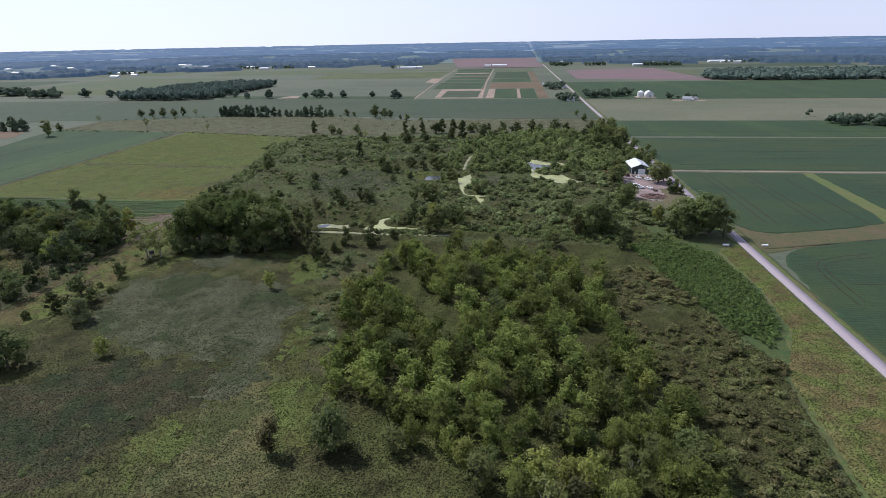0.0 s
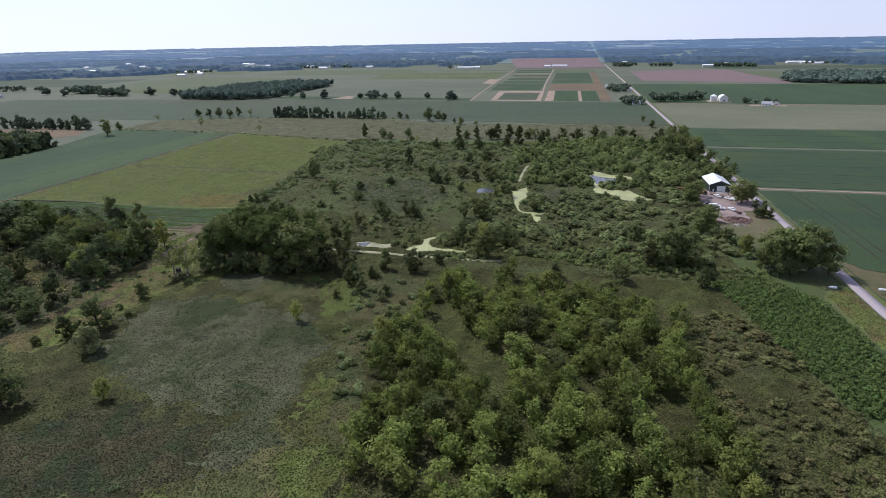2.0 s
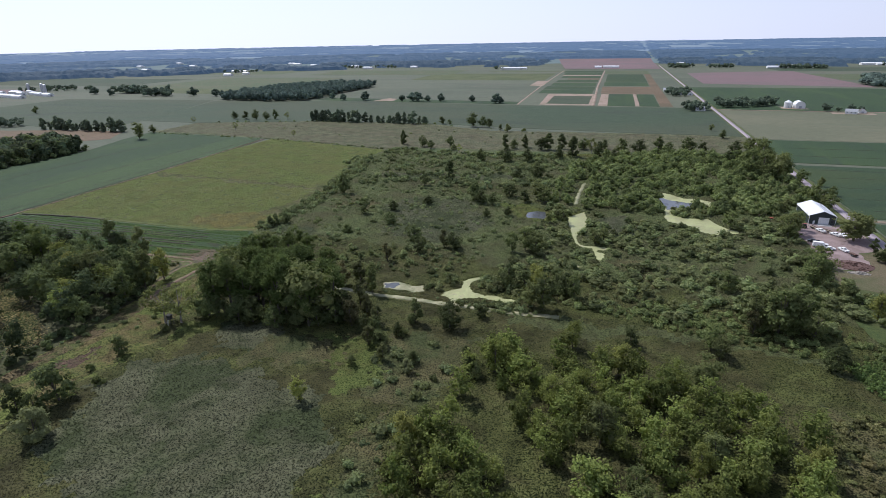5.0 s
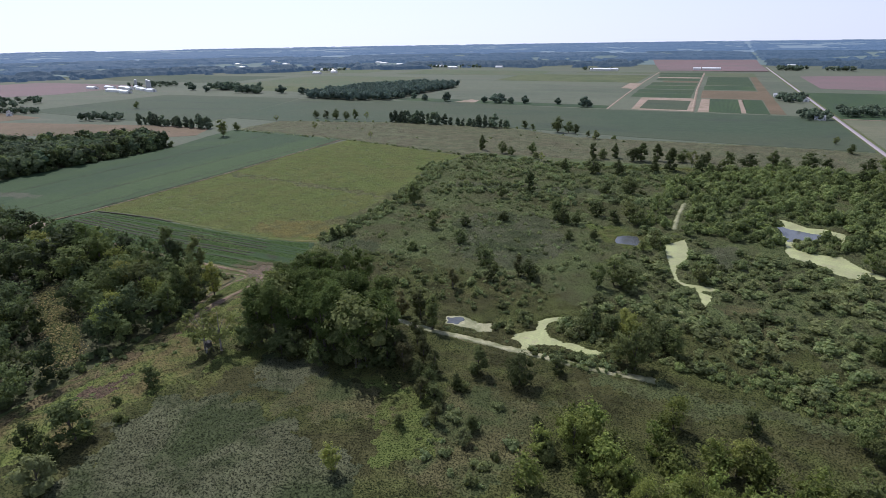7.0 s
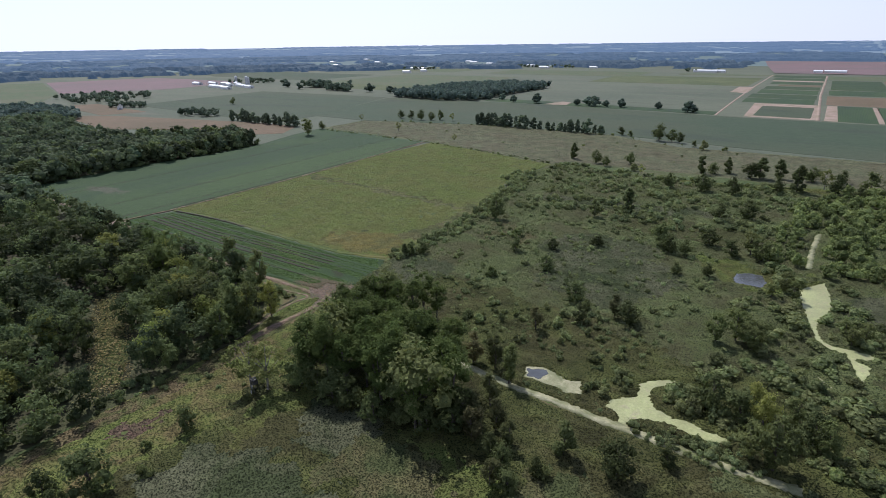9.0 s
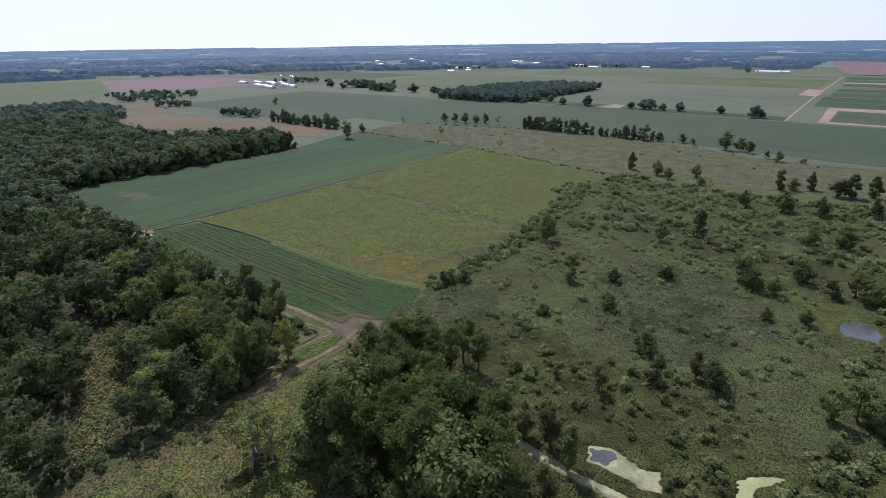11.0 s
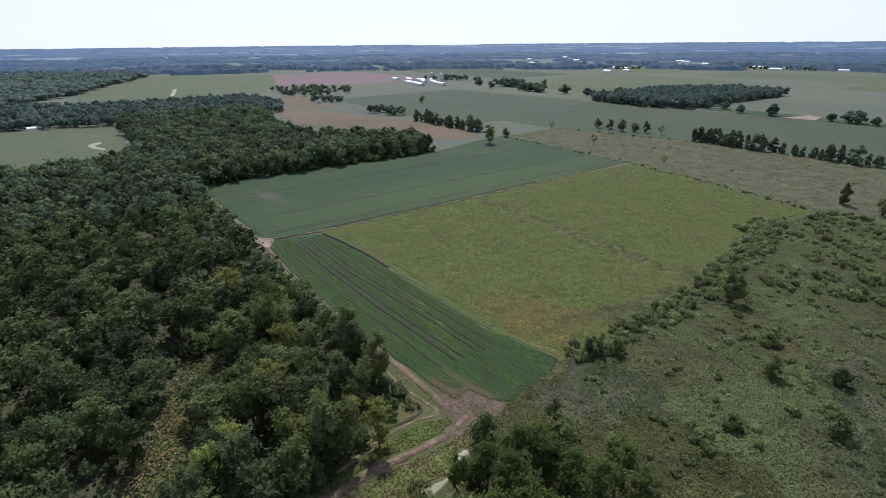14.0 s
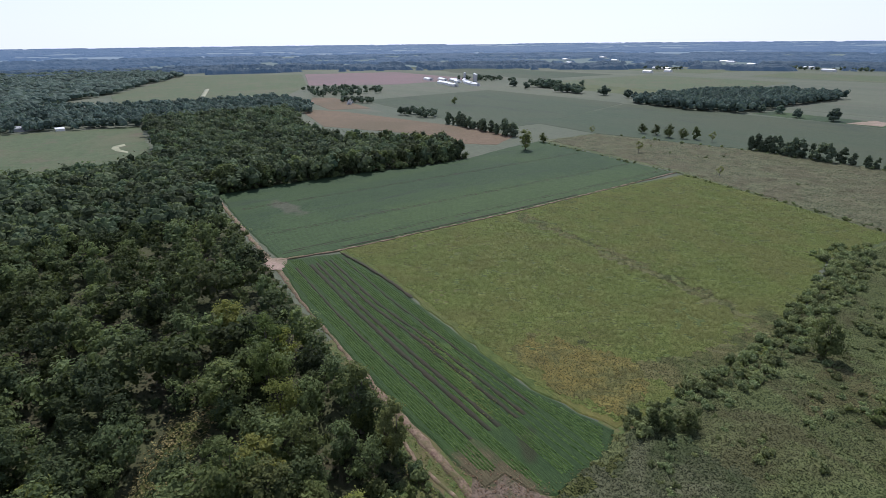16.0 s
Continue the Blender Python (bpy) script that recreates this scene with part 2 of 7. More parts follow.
M_BEANE = earth("bean_crop_east", (0.022, 0.049, 0.020), (0.033, 0.063, 0.025), (0.039, 0.065, 0.020), fine=0.5, broad=0.02, stretch=(0.35, 1, 1), rows=("Y", 1.9, 0.25), d=(0.023, 0.048, 0.020))
M_FIELD = earth("field_green", (0.035, 0.055, 0.018), (0.049, 0.072, 0.023), (0.056, 0.068, 0.023), fine=0.12, broad=0.006, stretch=(0.4, 1, 1), d=(0.039, 0.052, 0.022))
M_OLIVE = earth("field_olive", (0.092, 0.103, 0.046), (0.116, 0.125, 0.057), (0.077, 0.092, 0.041), fine=0.1, broad=0.005, stretch=(0.35, 1, 1), d=(0.107, 0.105, 0.054))
M_GRAIN = earth("field_ripening_grain", (0.118, 0.120, 0.048), (0.142, 0.138, 0.058), (0.102, 0.110, 0.044), fine=0.1, broad=0.006, stretch=(0.35, 1, 1), d=(0.104, 0.116, 0.048))
M_TAN = earth("field_stubble", (0.123, 0.085, 0.033), (0.155, 0.109, 0.044), (0.103, 0.079, 0.028), fine=0.1, broad=0.008)
M_RED = earth("field_bare_soil", (0.150, 0.098, 0.080), (0.180, 0.118, 0.096), (0.140, 0.105, 0.080), fine=0.1, broad=0.006)
M_PALE = earth("field_pale_green", (0.056, 0.082, 0.019), (0.085, 0.107, 0.028), (0.094, 0.099, 0.031), fine=0.1, broad=0.012, d=(0.099, 0.088, 0.036), bias=0.55)
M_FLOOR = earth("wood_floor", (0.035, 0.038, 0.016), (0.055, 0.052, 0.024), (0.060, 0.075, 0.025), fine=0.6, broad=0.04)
M_VERGE = earth("verge_grass", (0.065, 0.096, 0.022), (0.102, 0.127, 0.035), (0.107, 0.107, 0.042), fine=0.7, broad=0.06, d=(0.056, 0.099, 0.020), bias=0.55)
M_STRIP = earth("grass_strip", (0.066, 0.108, 0.024), (0.098, 0.138, 0.034), (0.110, 0.124, 0.038), fine=0.6, broad=0.05)
M_BANKSIDE = earth("bankside_grass", (0.062, 0.072, 0.026), (0.098, 0.098, 0.040), (0.104, 0.088, 0.044), fine=0.7, broad=0.07, d=(0.056, 0.082, 0.022), bias=0.54)
M_TRACK = earth("grassy_track", (0.060, 0.092, 0.020), (0.100, 0.120, 0.030), (0.118, 0.100, 0.044), fine=0.6, broad=0.09, bias=0.53, d=(0.062, 0.112, 0.022))
M_DRYGRASS = earth("dry_grass", (0.094, 0.090, 0.044), (0.140, 0.124, 0.068), (0.080, 0.094, 0.036), fine=0.8, broad=0.08, bias=0.54)
M_DIRT = earth("dirt", (0.115, 0.083, 0.050), (0.262, 0.208, 0.139), (0.093, 0.096, 0.034), fine=0.9, broad=0.16, bias=0.53, d=(0.128, 0.089, 0.064))
M_SOIL = earth("bare_soil", (0.080, 0.062, 0.040), (0.190, 0.155, 0.108), (0.064, 0.072, 0.030), fine=1.1, broad=0.26, bias=0.54)
M_RUT = earth("crop_rut", (0.028, 0.027, 0.015), (0.046, 0.040, 0.023), (0.030, 0.034, 0.017), fine=0.9, broad=0.1)
M_GRAVEL = earth("gravel", (0.220, 0.184, 0.166), (0.290, 0.246, 0.224), (0.170, 0.140, 0.118), fine=1.6, broad=0.08, bump=0.3, depth=0.05)
M_SAND = earth("pale_soil", (0.250, 0.200, 0.145), (0.310, 0.255, 0.190), (0.200, 0.175, 0.110), fine=0.4, broad=0.05)
M_ROAD = earth("road_surface", (0.265, 0.248, 0.250), (0.315, 0.298, 0.300), (0.290, 0.272, 0.275), fine=3.0, broad=0.2, bump=0.15, depth=0.01, rough=0.85)
M_WEEDS = earth("weedy_marsh", (0.060, 0.085, 0.025), (0.100, 0.120, 0.040), (0.075, 0.105, 0.028), fine=0.6, broad=0.03)
M_DUCKWEED = earth("duckweed", (0.285, 0.335, 0.125), (0.350, 0.400, 0.165), (0.250, 0.280, 0.120), fine=0.35, broad=0.09, rough=0.5, bump=0.05, depth=0.02, d=(0.300, 0.300, 0.160))
M_SCUM = earth("pale_scum", (0.210, 0.224, 0.109), (0.330, 0.342, 0.183), (0.140, 0.163, 0.062), fine=0.5, broad=0.15, rough=0.5, bump=0.05, depth=0.02)
# both far grounds emit bluish light in place of haze
M_FARLAND = earth("distant_land", (0.088, 0.110, 0.060), (0.110, 0.128, 0.074), (0.076, 0.100, 0.060), fine=0.02, broad=0.003, haze_glow=(0.030, 0.056, 0.086))
M_HORIZON = earth("distant_horizon_land", (0.088, 0.104, 0.070), (0.106, 0.118, 0.080), (0.076, 0.094, 0.068), fine=0.02, broad=0.003, haze_glow=(0.095, 0.150, 0.240))
M_WATER = plain("open_water", (0.070, 0.075, 0.078), rough=0.16, wear=0.2, scale=0.3)
M_BARK = plain("bark", (0.120, 0.100, 0.080), rough=0.9, wear=0.25, scale=3.0, bump=0.4)
M_PALEBARK = plain("dead_wood", (0.300, 0.275, 0.240), rough=0.85, wear=0.2, scale=3.0)

L_GROVE = foliage("grove_leaves", (0.088, 0.142, 0.029), (0.156, 0.205, 0.050), (0.118, 0.155, 0.036), thin=0.5)
L_BRIGHT = foliage("bright_leaves", (0.135, 0.185, 0.040), (0.195, 0.240, 0.062), (0.155, 0.185, 0.046), thin=0.5, spread=0.2)
L_OAK = foliage("oak_leaves", (0.059, 0.095, 0.028), (0.105, 0.145, 0.048), (0.090, 0.117, 0.040), thin=0.44, spread=0.25)
L_DARK = foliage("dark_leaves", (0.042, 0.068, 0.023), (0.074, 0.104, 0.036), (0.056, 0.078, 0.027), thin=0.4)
L_FIELDTREE = foliage("field_tree_leaves", (0.053, 0.085, 0.049), (0.092, 0.129, 0.073), (0.070, 0.101, 0.059), thin=0.4)
L_DARKMASS = foliage("hedgerow_leaves", (0.048, 0.083, 0.047), (0.087, 0.125, 0.076), (0.064, 0.094, 0.059), cell=9.0, thin=0.4)
L_GREY = foliage("silvery_leaves", (0.117, 0.156, 0.063), (0.184, 0.227, 0.104), (0.117, 0.152, 0.062), thin=0.4, spread=0.15)
L_BROWN = foliage("browning_leaves", (0.065, 0.073, 0.029), (0.095, 0.098, 0.043), (0.059, 0.083, 0.029), thin=0.45)
L_THIN = foliage("sparse_leaves", (0.105, 0.150, 0.042), (0.160, 0.200, 0.062), (0.120, 0.155, 0.048), thin=0.45)
L_WOOD = foliage("wood_leaves", (0.029, 0.052, 0.024), (0.056, 0.084, 0.037), (0.070, 0.102, 0.036), cell=11.0, thin=0.42, spread=0.6)
L_GROVEMASS = foliage("grove_mass_leaves", (0.080, 0.133, 0.028), (0.137, 0.188, 0.047), (0.101, 0.135, 0.034), cell=8.0, thin=0.5, spread=0.55)
L_WILLOW = foliage("thicket_leaves", (0.089, 0.141, 0.043), (0.155, 0.205, 0.074), (0.091, 0.134, 0.047), cell=6.0, thin=0.46)
L_SHRUB = foliage("shrub_leaves", (0.087, 0.138, 0.060), (0.145, 0.203, 0.094), (0.109, 0.144, 0.057), cell=5.0, thin=0.5, spread=0.4)
L_SHRUBGREEN = foliage("green_shrub_leaves", (0.080, 0.130, 0.048), (0.142, 0.193, 0.080), (0.108, 0.137, 0.055), cell=6.0, thin=0.45, spread=0.45)
L_SEDGEGREEN = foliage("green_sedge_blades", (0.070, 0.108, 0.026), (0.118, 0.157, 0.042), (0.100, 0.115, 0.037), thin=0.42, spread=0.2, drift=28)
L_NETTLE = foliage("tall_weed_leaves", (0.049, 0.099, 0.025), (0.090, 0.147, 0.039), (0.072, 0.117, 0.031), cell=30.0, thin=0.4, spread=0.2)
L_BRUSH = foliage("olive_brush_leaves", (0.074, 0.102, 0.034), (0.120, 0.149, 0.055), (0.101, 0.107, 0.046), cell=5.0, thin=0.42, spread=0.4)
L_MOUND = foliage("low_brush_leaves", (0.076, 0.114, 0.038), (0.126, 0.162, 0.056), (0.106, 0.122, 0.046), cell=4.0, thin=0.5, spread=0.28)
L_GRASS = foliage("grass_blades", (0.046, 0.072, 0.013), (0.089, 0.110, 0.023), (0.077, 0.085, 0.023), thin=0.42, spread=0.45, drift=24)
L_VERGE = foliage("verge_blades", (0.090, 0.147, 0.020), (0.143, 0.193, 0.031), (0.159, 0.149, 0.044), thin=0.42, spread=0.25, drift=14)
L_RUST = foliage("sedge_blades", (0.083, 0.093, 0.028), (0.122, 0.126, 0.040), (0.076, 0.103, 0.027), thin=0.4, spread=0.2, drift=18)
L_SEDGE = foliage("dark_sedge_blades", (0.041, 0.041, 0.015), (0.068, 0.069, 0.024), (0.037, 0.056, 0.016), thin=0.35, spread=0.3, drift=18)
L_TALL = foliage("cottonwood_leaves", (0.038, 0.071, 0.015), (0.068, 0.108, 0.026), (0.059, 0.090, 0.022), thin=0.46, spread=0.2)
L_CANOPY = foliage("wood_canopy", (0.034, 0.064, 0.035), (0.064, 0.099, 0.051), (0.061, 0.088, 0.044), cell=11.0, thin=0.4, spread=0.5, grain=0.9)
L_REED = foliage("reed_leaves", (0.072, 0.090, 0.033), (0.114, 0.133, 0.055), (0.061, 0.086, 0.025), thin=0.4, spread=0.2, drift=22)
L_FRESH = foliage("fresh_blades", (0.078, 0.127, 0.015), (0.125, 0.173, 0.029), (0.109, 0.127, 0.026), thin=0.42, spread=0.25, drift=16)
L_HAY = foliage("meadow_blades", (0.097, 0.144, 0.020), (0.133, 0.181, 0.028), (0.137, 0.166, 0.030), thin=0.4, spread=0.16, drift=26, gap_shade=0.45)
L_BEAN = foliage("bean_leaves", (0.041, 0.086, 0.020), (0.064, 0.119, 0.028), (0.074, 0.142, 0.026), cell=22.0, thin=0.3, spread=0.15)
# the extra blue is aerial haze put into the leaf colour
L_FARWOOD = foliage("far_wood_leaves", (0.048, 0.079, 0.058), (0.078, 0.112, 0.073), (0.067, 0.098, 0.066), cell=10.0, thin=0.35, spread=0.3, grain=0.6)
# these three woods emit blue as painted haze, more with distance
L_DISTANT = foliage("distant_wood_leaves", (0.020, 0.026, 0.022), (0.036, 0.044, 0.036), (0.030, 0.038, 0.034), cell=90.0, thin=0.1, spread=0.15, haze_glow=(0.098, 0.168, 0.290), bumpy=2.0)
L_HAZY = foliage("hazy_wood_leaves", (0.024, 0.034, 0.024), (0.046, 0.058, 0.040), (0.036, 0.048, 0.036), cell=40.0, thin=0.1, spread=0.2, haze_glow=(0.042, 0.072, 0.120), bumpy=2.0)
L_BLUE = foliage("hazy_far_wood_leaves", (0.022, 0.030, 0.024), (0.040, 0.050, 0.038), (0.032, 0.042, 0.034), cell=40.0, thin=0.1, spread=0.2, haze_glow=(0.064, 0.112, 0.192), bumpy=2.0)


# ---- mesh helpers ----
def quick_mesh(name, quads, material):
    """A mesh of separate four-cornered faces, from an array (n, 4, 3)."""
    n = len(quads)
    me = bpy.data.meshes.new(name)
    me.vertices.add(4 * n)
    me.vertices.foreach_set("co", np.ascontiguousarray(quads, np.float32).ravel())
    me.loops.add(4 * n)
    me.loops.foreach_set("vertex_index", np.arange(4 * n, dtype=np.int32))
    me.polygons.add(n)
    me.polygons.foreach_set("loop_start", np.arange(0, 4 * n, 4, dtype=np.int32))
    me.update(calc_edges=True)
    me.materials.append(material)
    return me


def from_bm(name, bm, material, smooth=False):
    me = bpy.data.meshes.new(name)
    bm.normal_update()
    bm.to_mesh(me)
    bm.free()
    me.materials.append(material)
    if smooth:
        me.polygons.foreach_set("use_smooth", [True] * len(me.polygons))
    return me


def part(name, bm, material, parent, label=""):
    ob = new(name, from_bm(name, bm, material))
    ob.parent = parent
    return tagged(ob, label)


def box(bm, x0, x1, y0, y1, z0, z1, bevel=0.0):
    m = Matrix.LocRotScale(((x0 + x1) / 2, (y0 + y1) / 2, (z0 + z1) / 2), None, (x1 - x0, y1 - y0, z1 - z0))
    made = bmesh.ops.create_cube(bm, size=1, matrix=m)["verts"]
    if bevel:
        edges = list({e for v in made for e in v.link_edges})
        bmesh.ops.bevel(bm, geom=edges, offset=bevel, segments=2, affect="EDGES", profile=0.6)
    return bm


def tube(bm, a, b, ra, rb, sides=6):
    a, b = Vector(a), Vector(b)
    q = (b - a).to_track_quat("Z", "Y").to_matrix().to_4x4()
    m = Matrix.Translation((a + b) / 2) @ q
    bmesh.ops.create_cone(bm, cap_ends=True, segments=sides, radius1=ra, radius2=rb, depth=(b - a).length, matrix=m)
    return bm


def outline(points, step, wobble, seed):
    """The corners of a field, with points between them and an uneven edge."""
    r = np.random.RandomState(seed)
    made = []
    for (x0, y0), (x1, y1) in zip(points, points[1:] + points[:1]):
        length = math.hypot(x1 - x0, y1 - y0)
        n = max(1, int(length / step))
        for i in range(n):
            f = i / n
            nx, ny = -(y1 - y0) / length, (x1 - x0) / length
            off = wobble * r.uniform(-1, 1) if i else 0
            made.append((x0 + f * (x1 - x0) + nx * off, y0 + f * (y1 - y0) + ny * off))
    return made


def patch(name, points, z, material, label, category, step=5.0, wobble=0.5, skirt=0.4, seed=1):
    """A field or strip: a sheet of the ground cover's height over the ground, with a rim that goes down into it."""
    pts = outline(points, step, wobble, seed)
    bm = bmesh.new()
    top = [bm.verts.new((x, y, z)) for x, y in pts]
    turn = 1 if sum(a[0] * b[1] - b[0] * a[1] for a, b in zip(pts, pts[1:] + pts[:1])) > 0 else -1
    low = []
    for (x0, y0), (x, y), (x1, y1) in zip(pts[-1:] + pts[:-1], pts, pts[1:] + pts[:1]):
        n = Vector((y1 - y0, x0 - x1)).normalized() * turn * skirt * 2.5
        low.append(bm.verts.new((x + n.x, y + n.y, z - skirt)))
    bm.faces.new(top)
    for i in range(len(pts)):
        j = (i + 1) % len(pts)
        bm.faces.new((top[i], low[i], low[j], top[j]))
    bmesh.ops.recalc_face_normals(bm, faces=bm.faces)
    return tagged(new(name, from_bm(name, bm, material)), label, category, kind="structure")


def strip(name, line, width, z, material, label, category, step=3.0, wobble=0.25, skirt=0.3, seed=1):
    """A road, lane or ditch bank along a line."""
    pts = []
    for (x0, y0), (x1, y1) in zip(line, line[1:]):
        n = max(1, int(math.hypot(x1 - x0, y1 - y0) / step))
        pts += [(x0 + (x1 - x0) * i / n, y0 + (y1 - y0) * i / n) for i in range(n)]
    pts.append(line[-1])
    p = np.array(pts, float)
    for _ in range(3):
        p[1:-1] = (p[:-2] + 2 * p[1:-1] + p[2:]) / 4
    d = np.gradient(p, axis=0)
    d /= np.linalg.norm(d, axis=1)[:, None]
    nrm = np.stack([-d[:, 1], d[:, 0]], 1)
    r = np.random.RandomState(seed)
    bm = bmesh.new()
    rows = []
    for q, nn in zip(p, nrm):
        a = q + nn * (width / 2 + r.uniform(-wobble, wobble))
        b = q - nn * (width / 2 + r.uniform(-wobble, wobble))
        rows.append([bm.verts.new((*a, z - skirt)), bm.verts.new((*a, z)), bm.verts.new((*q, z + 0.02 * min(width, 3))), bm.verts.new((*b, z)), bm.verts.new((*b, z - skirt))])
    for r0, r1 in zip(rows, rows[1:]):
        for i in range(4):
            bm.faces.new((r0[i], r0[i + 1], r1[i + 1], r1[i]))
    bmesh.ops.recalc_face_normals(bm, faces=bm.faces)
    return tagged(new(name, from_bm(name, bm, material, True)), label, category, kind="structure")


def inside(px, py, poly):
    px, py = np.asarray(px), np.asarray(py)
    ok = np.zeros(px.shape, bool)
    for (x0, y0), (x1, y1) in zip(poly, poly[1:] + poly[:1]):
        cross = ((y0 > py) != (y1 > py)) & (px < (x1 - x0) * (py - y0) / ((y1 - y0) or 1e-9) + x0)
        ok ^= cross
    return ok


def spots(poly, spacing, seed, keep=1.0, clump=0.0):
    """Uneven places inside an outline, about so far apart; clump: thinned out where a slow noise is low."""
    r = np.random.RandomState(seed)
    xs, ys = [p[0] for p in poly], [p[1] for p in poly]
    gx, gy = np.meshgrid(np.arange(min(xs), max(xs), spacing), np.arange(min(ys), max(ys), spacing))
    gx, gy = gx.ravel() + r.uniform(-0.5, 0.5, gx.size) * spacing, gy.ravel() + r.uniform(-0.5, 0.5, gy.size) * spacing
    ok = inside(gx, gy, poly) & (r.rand(gx.size) < keep)
    gx, gy = gx[ok], gy[ok]
    if clump:
        v = np.array([noise.noise((x * 0.045, y * 0.045, seed)) + 0.5 * noise.noise((x * 0.13, y * 0.13, seed)) for x, y in zip(gx, gy)])
        good = v > clump - 0.5 + r.uniform(-0.15, 0.15, len(v))
        gx, gy = gx[good], gy[good]
    return np.stack([gx, gy], 1)


# ---- plants ----
def leaves(r, at, out, size, slim=0.62, jit=0.4):
    """Leaf clumps as folded-looking kites at places, facing roughly outwards."""
    n = len(at)
    nrm = out + jit * r.normal(size=(n, 3)) + np.array([0, 0, 0.3])
    nrm /= np.linalg.norm(nrm, axis=1)[:, None]
    t = np.cross(nrm, r.normal(size=(n, 3)))
    t /= np.linalg.norm(t, axis=1)[:, None] + 1e-9
    b = np.cross(nrm, t)
    s = size * r.uniform(0.55, 1.45, (n, 1))
    w = s * slim * r.uniform(0.7, 1.2, (n, 1))
    dip = nrm * s * r.uniform(-0.25, 0.25, (n, 1))
    return np.stack([at - t * s + dip, at - b * w, at + t * s + dip, at + b * w], 1)


def lobe(r, centre, radius, rings, sides):
    """The close inner leafage of one lump: an uneven dome of small faces."""
    tilt = np.radians((48, 116) if rings == 1 else np.linspace(28, 120, rings + 1))
    turn = np.linspace(0, 2 * np.pi, sides, endpoint=False) + r.uniform(0, 1)
    p = np.stack([np.sin(tilt)[:, None] * np.cos(turn), np.sin(tilt)[:, None] * np.sin(turn), np.repeat(np.cos(tilt)[:, None], sides, 1)], -1)
    p = centre + p * radius * r.uniform(0.86, 1.12, p.shape[:2])[..., None]
    nxt = np.roll(p, -1, 1)
    made = np.stack([p[:-1], p[1:], nxt[1:], nxt[:-1]], 2).reshape(-1, 4, 3)
    return np.concatenate([made, p[0][[0, sides // 4 + 1, sides // 2, sides * 3 // 4 + 0]][None]])


def crown(seed, n, size, base=0.16, radius=0.33, lobes=12, peak=0.85, lump=0.17, jit=0.4, shell=0.62, core=0.0, rings=2, sides=6, sprays=0, loose=0.035):
    """A crown for a plant one metre high: lumps of leaf clumps round the limbs, with gaps between; sprays: twigs that gather the leaves."""
    r = np.random.RandomState(seed)
    z = (r.permutation(lobes) + r.uniform(0.1, 0.9, lobes)) / lobes * 0.93 + 0.02
    prof = np.sin(np.pi * np.clip(z, 0, 1) ** peak) ** 0.7
    ang = np.arange(lobes) * 2.399 + r.uniform(0, 1.2, lobes)
    rad = radius * prof * r.uniform(0.35, 0.85, lobes)
    lr = lump * r.uniform(0.7, 1.25, lobes) * (0.6 + 0.4 * prof)
    zz = base + lr * 0.7 + z * (1 - base - lr * 1.5)
    c = np.stack([rad * np.cos(ang), rad * np.sin(ang), zz], 1)
    k = sprays or n
    which = r.choice(lobes, k, p=lr ** 2 / (lr ** 2).sum())
    d = r.normal(size=(k, 3))
    d /= np.linalg.norm(d, axis=1)[:, None]
    d[:, 2] = np.where(d[:, 2] < -0.35, -d[:, 2], d[:, 2])
    at = c[which] + d * (lr[which] * r.uniform(shell, 1.1, k))[:, None]
    if sprays:
        away = at - np.array([0, 0, 0.45])
        d = 0.5 * d + 0.7 * away / (np.linalg.norm(away, axis=1)[:, None] + 1e-9)
        own = r.randint(0, sprays, n)
        at = at[own] + r.normal(size=(n, 3)) * loose * np.array([1, 1, 0.8])
        at[:, 2] = np.abs(at[:, 2])
        d = d[own]
    q = leaves(r, at, d, size, 0.62, jit)
    if core:
        q = np.concatenate([q] + [lobe(r, c[i], lr[i] * core, rings, sides) for i in range(lobes)])
    return q, c


def trunk_mesh(name, seed, centres, material, girth=0.018, top=0.7):
    r = np.random.RandomState(seed)
    bm = bmesh.new()
    knee = Vector((r.uniform(-0.02, 0.02), r.uniform(-0.02, 0.02), 0.33))
    head = Vector((r.uniform(-0.04, 0.04), r.uniform(-0.04, 0.04), top))
    tube(bm, (0, 0, -0.02), (0, 0, 0.05), girth * 1.5, girth * 1.1)
    tube(bm, (0, 0, 0.04), knee, girth * 1.1, girth * 0.85)
    tube(bm, knee, head, girth * 0.85, girth * 0.3)
    for c in centres[:8]:
        f = float(np.clip(c[2] * 0.55, 0.15, 0.6))
        start = knee * (f / 0.33) if f < 0.33 else knee.lerp(head, (f - 0.33) / (top - 0.33))
        tube(bm, start, c, girth * 0.5, girth * 0.12, 5)
    return from_bm(name, bm, material, True)


KINDS = {}


def kind(name, leaf, count, size, bark=None, variants=4, cull=0.0, **shape):
    made = []
    for v in range(variants):
        q, c = crown(hash_seed(name) + v, count, size, **shape)
        made.append((quick_mesh("crown", q, leaf), trunk_mesh("trunk", v + 5, c, bark or M_BARK)))
    KINDS[name] = made


def hash_seed(text):
    return sum((i + 3) * ord(ch) for i, ch in enumerate(text)) % 9000


kind("grove", L_GROVE, 1750, 0.0165, variants=8, jit=0.7, base=0.02, radius=0.25, lobes=15, lump=0.15, peak=0.8, core=0.5, sides=5, sprays=130, loose=0.034)
kind("bright", L_BRIGHT, 1450, 0.0185, variants=4, jit=0.6, base=0.02, radius=0.26, lobes=14, lump=0.15, peak=0.8, core=0.55, sides=5, sprays=110, loose=0.032)
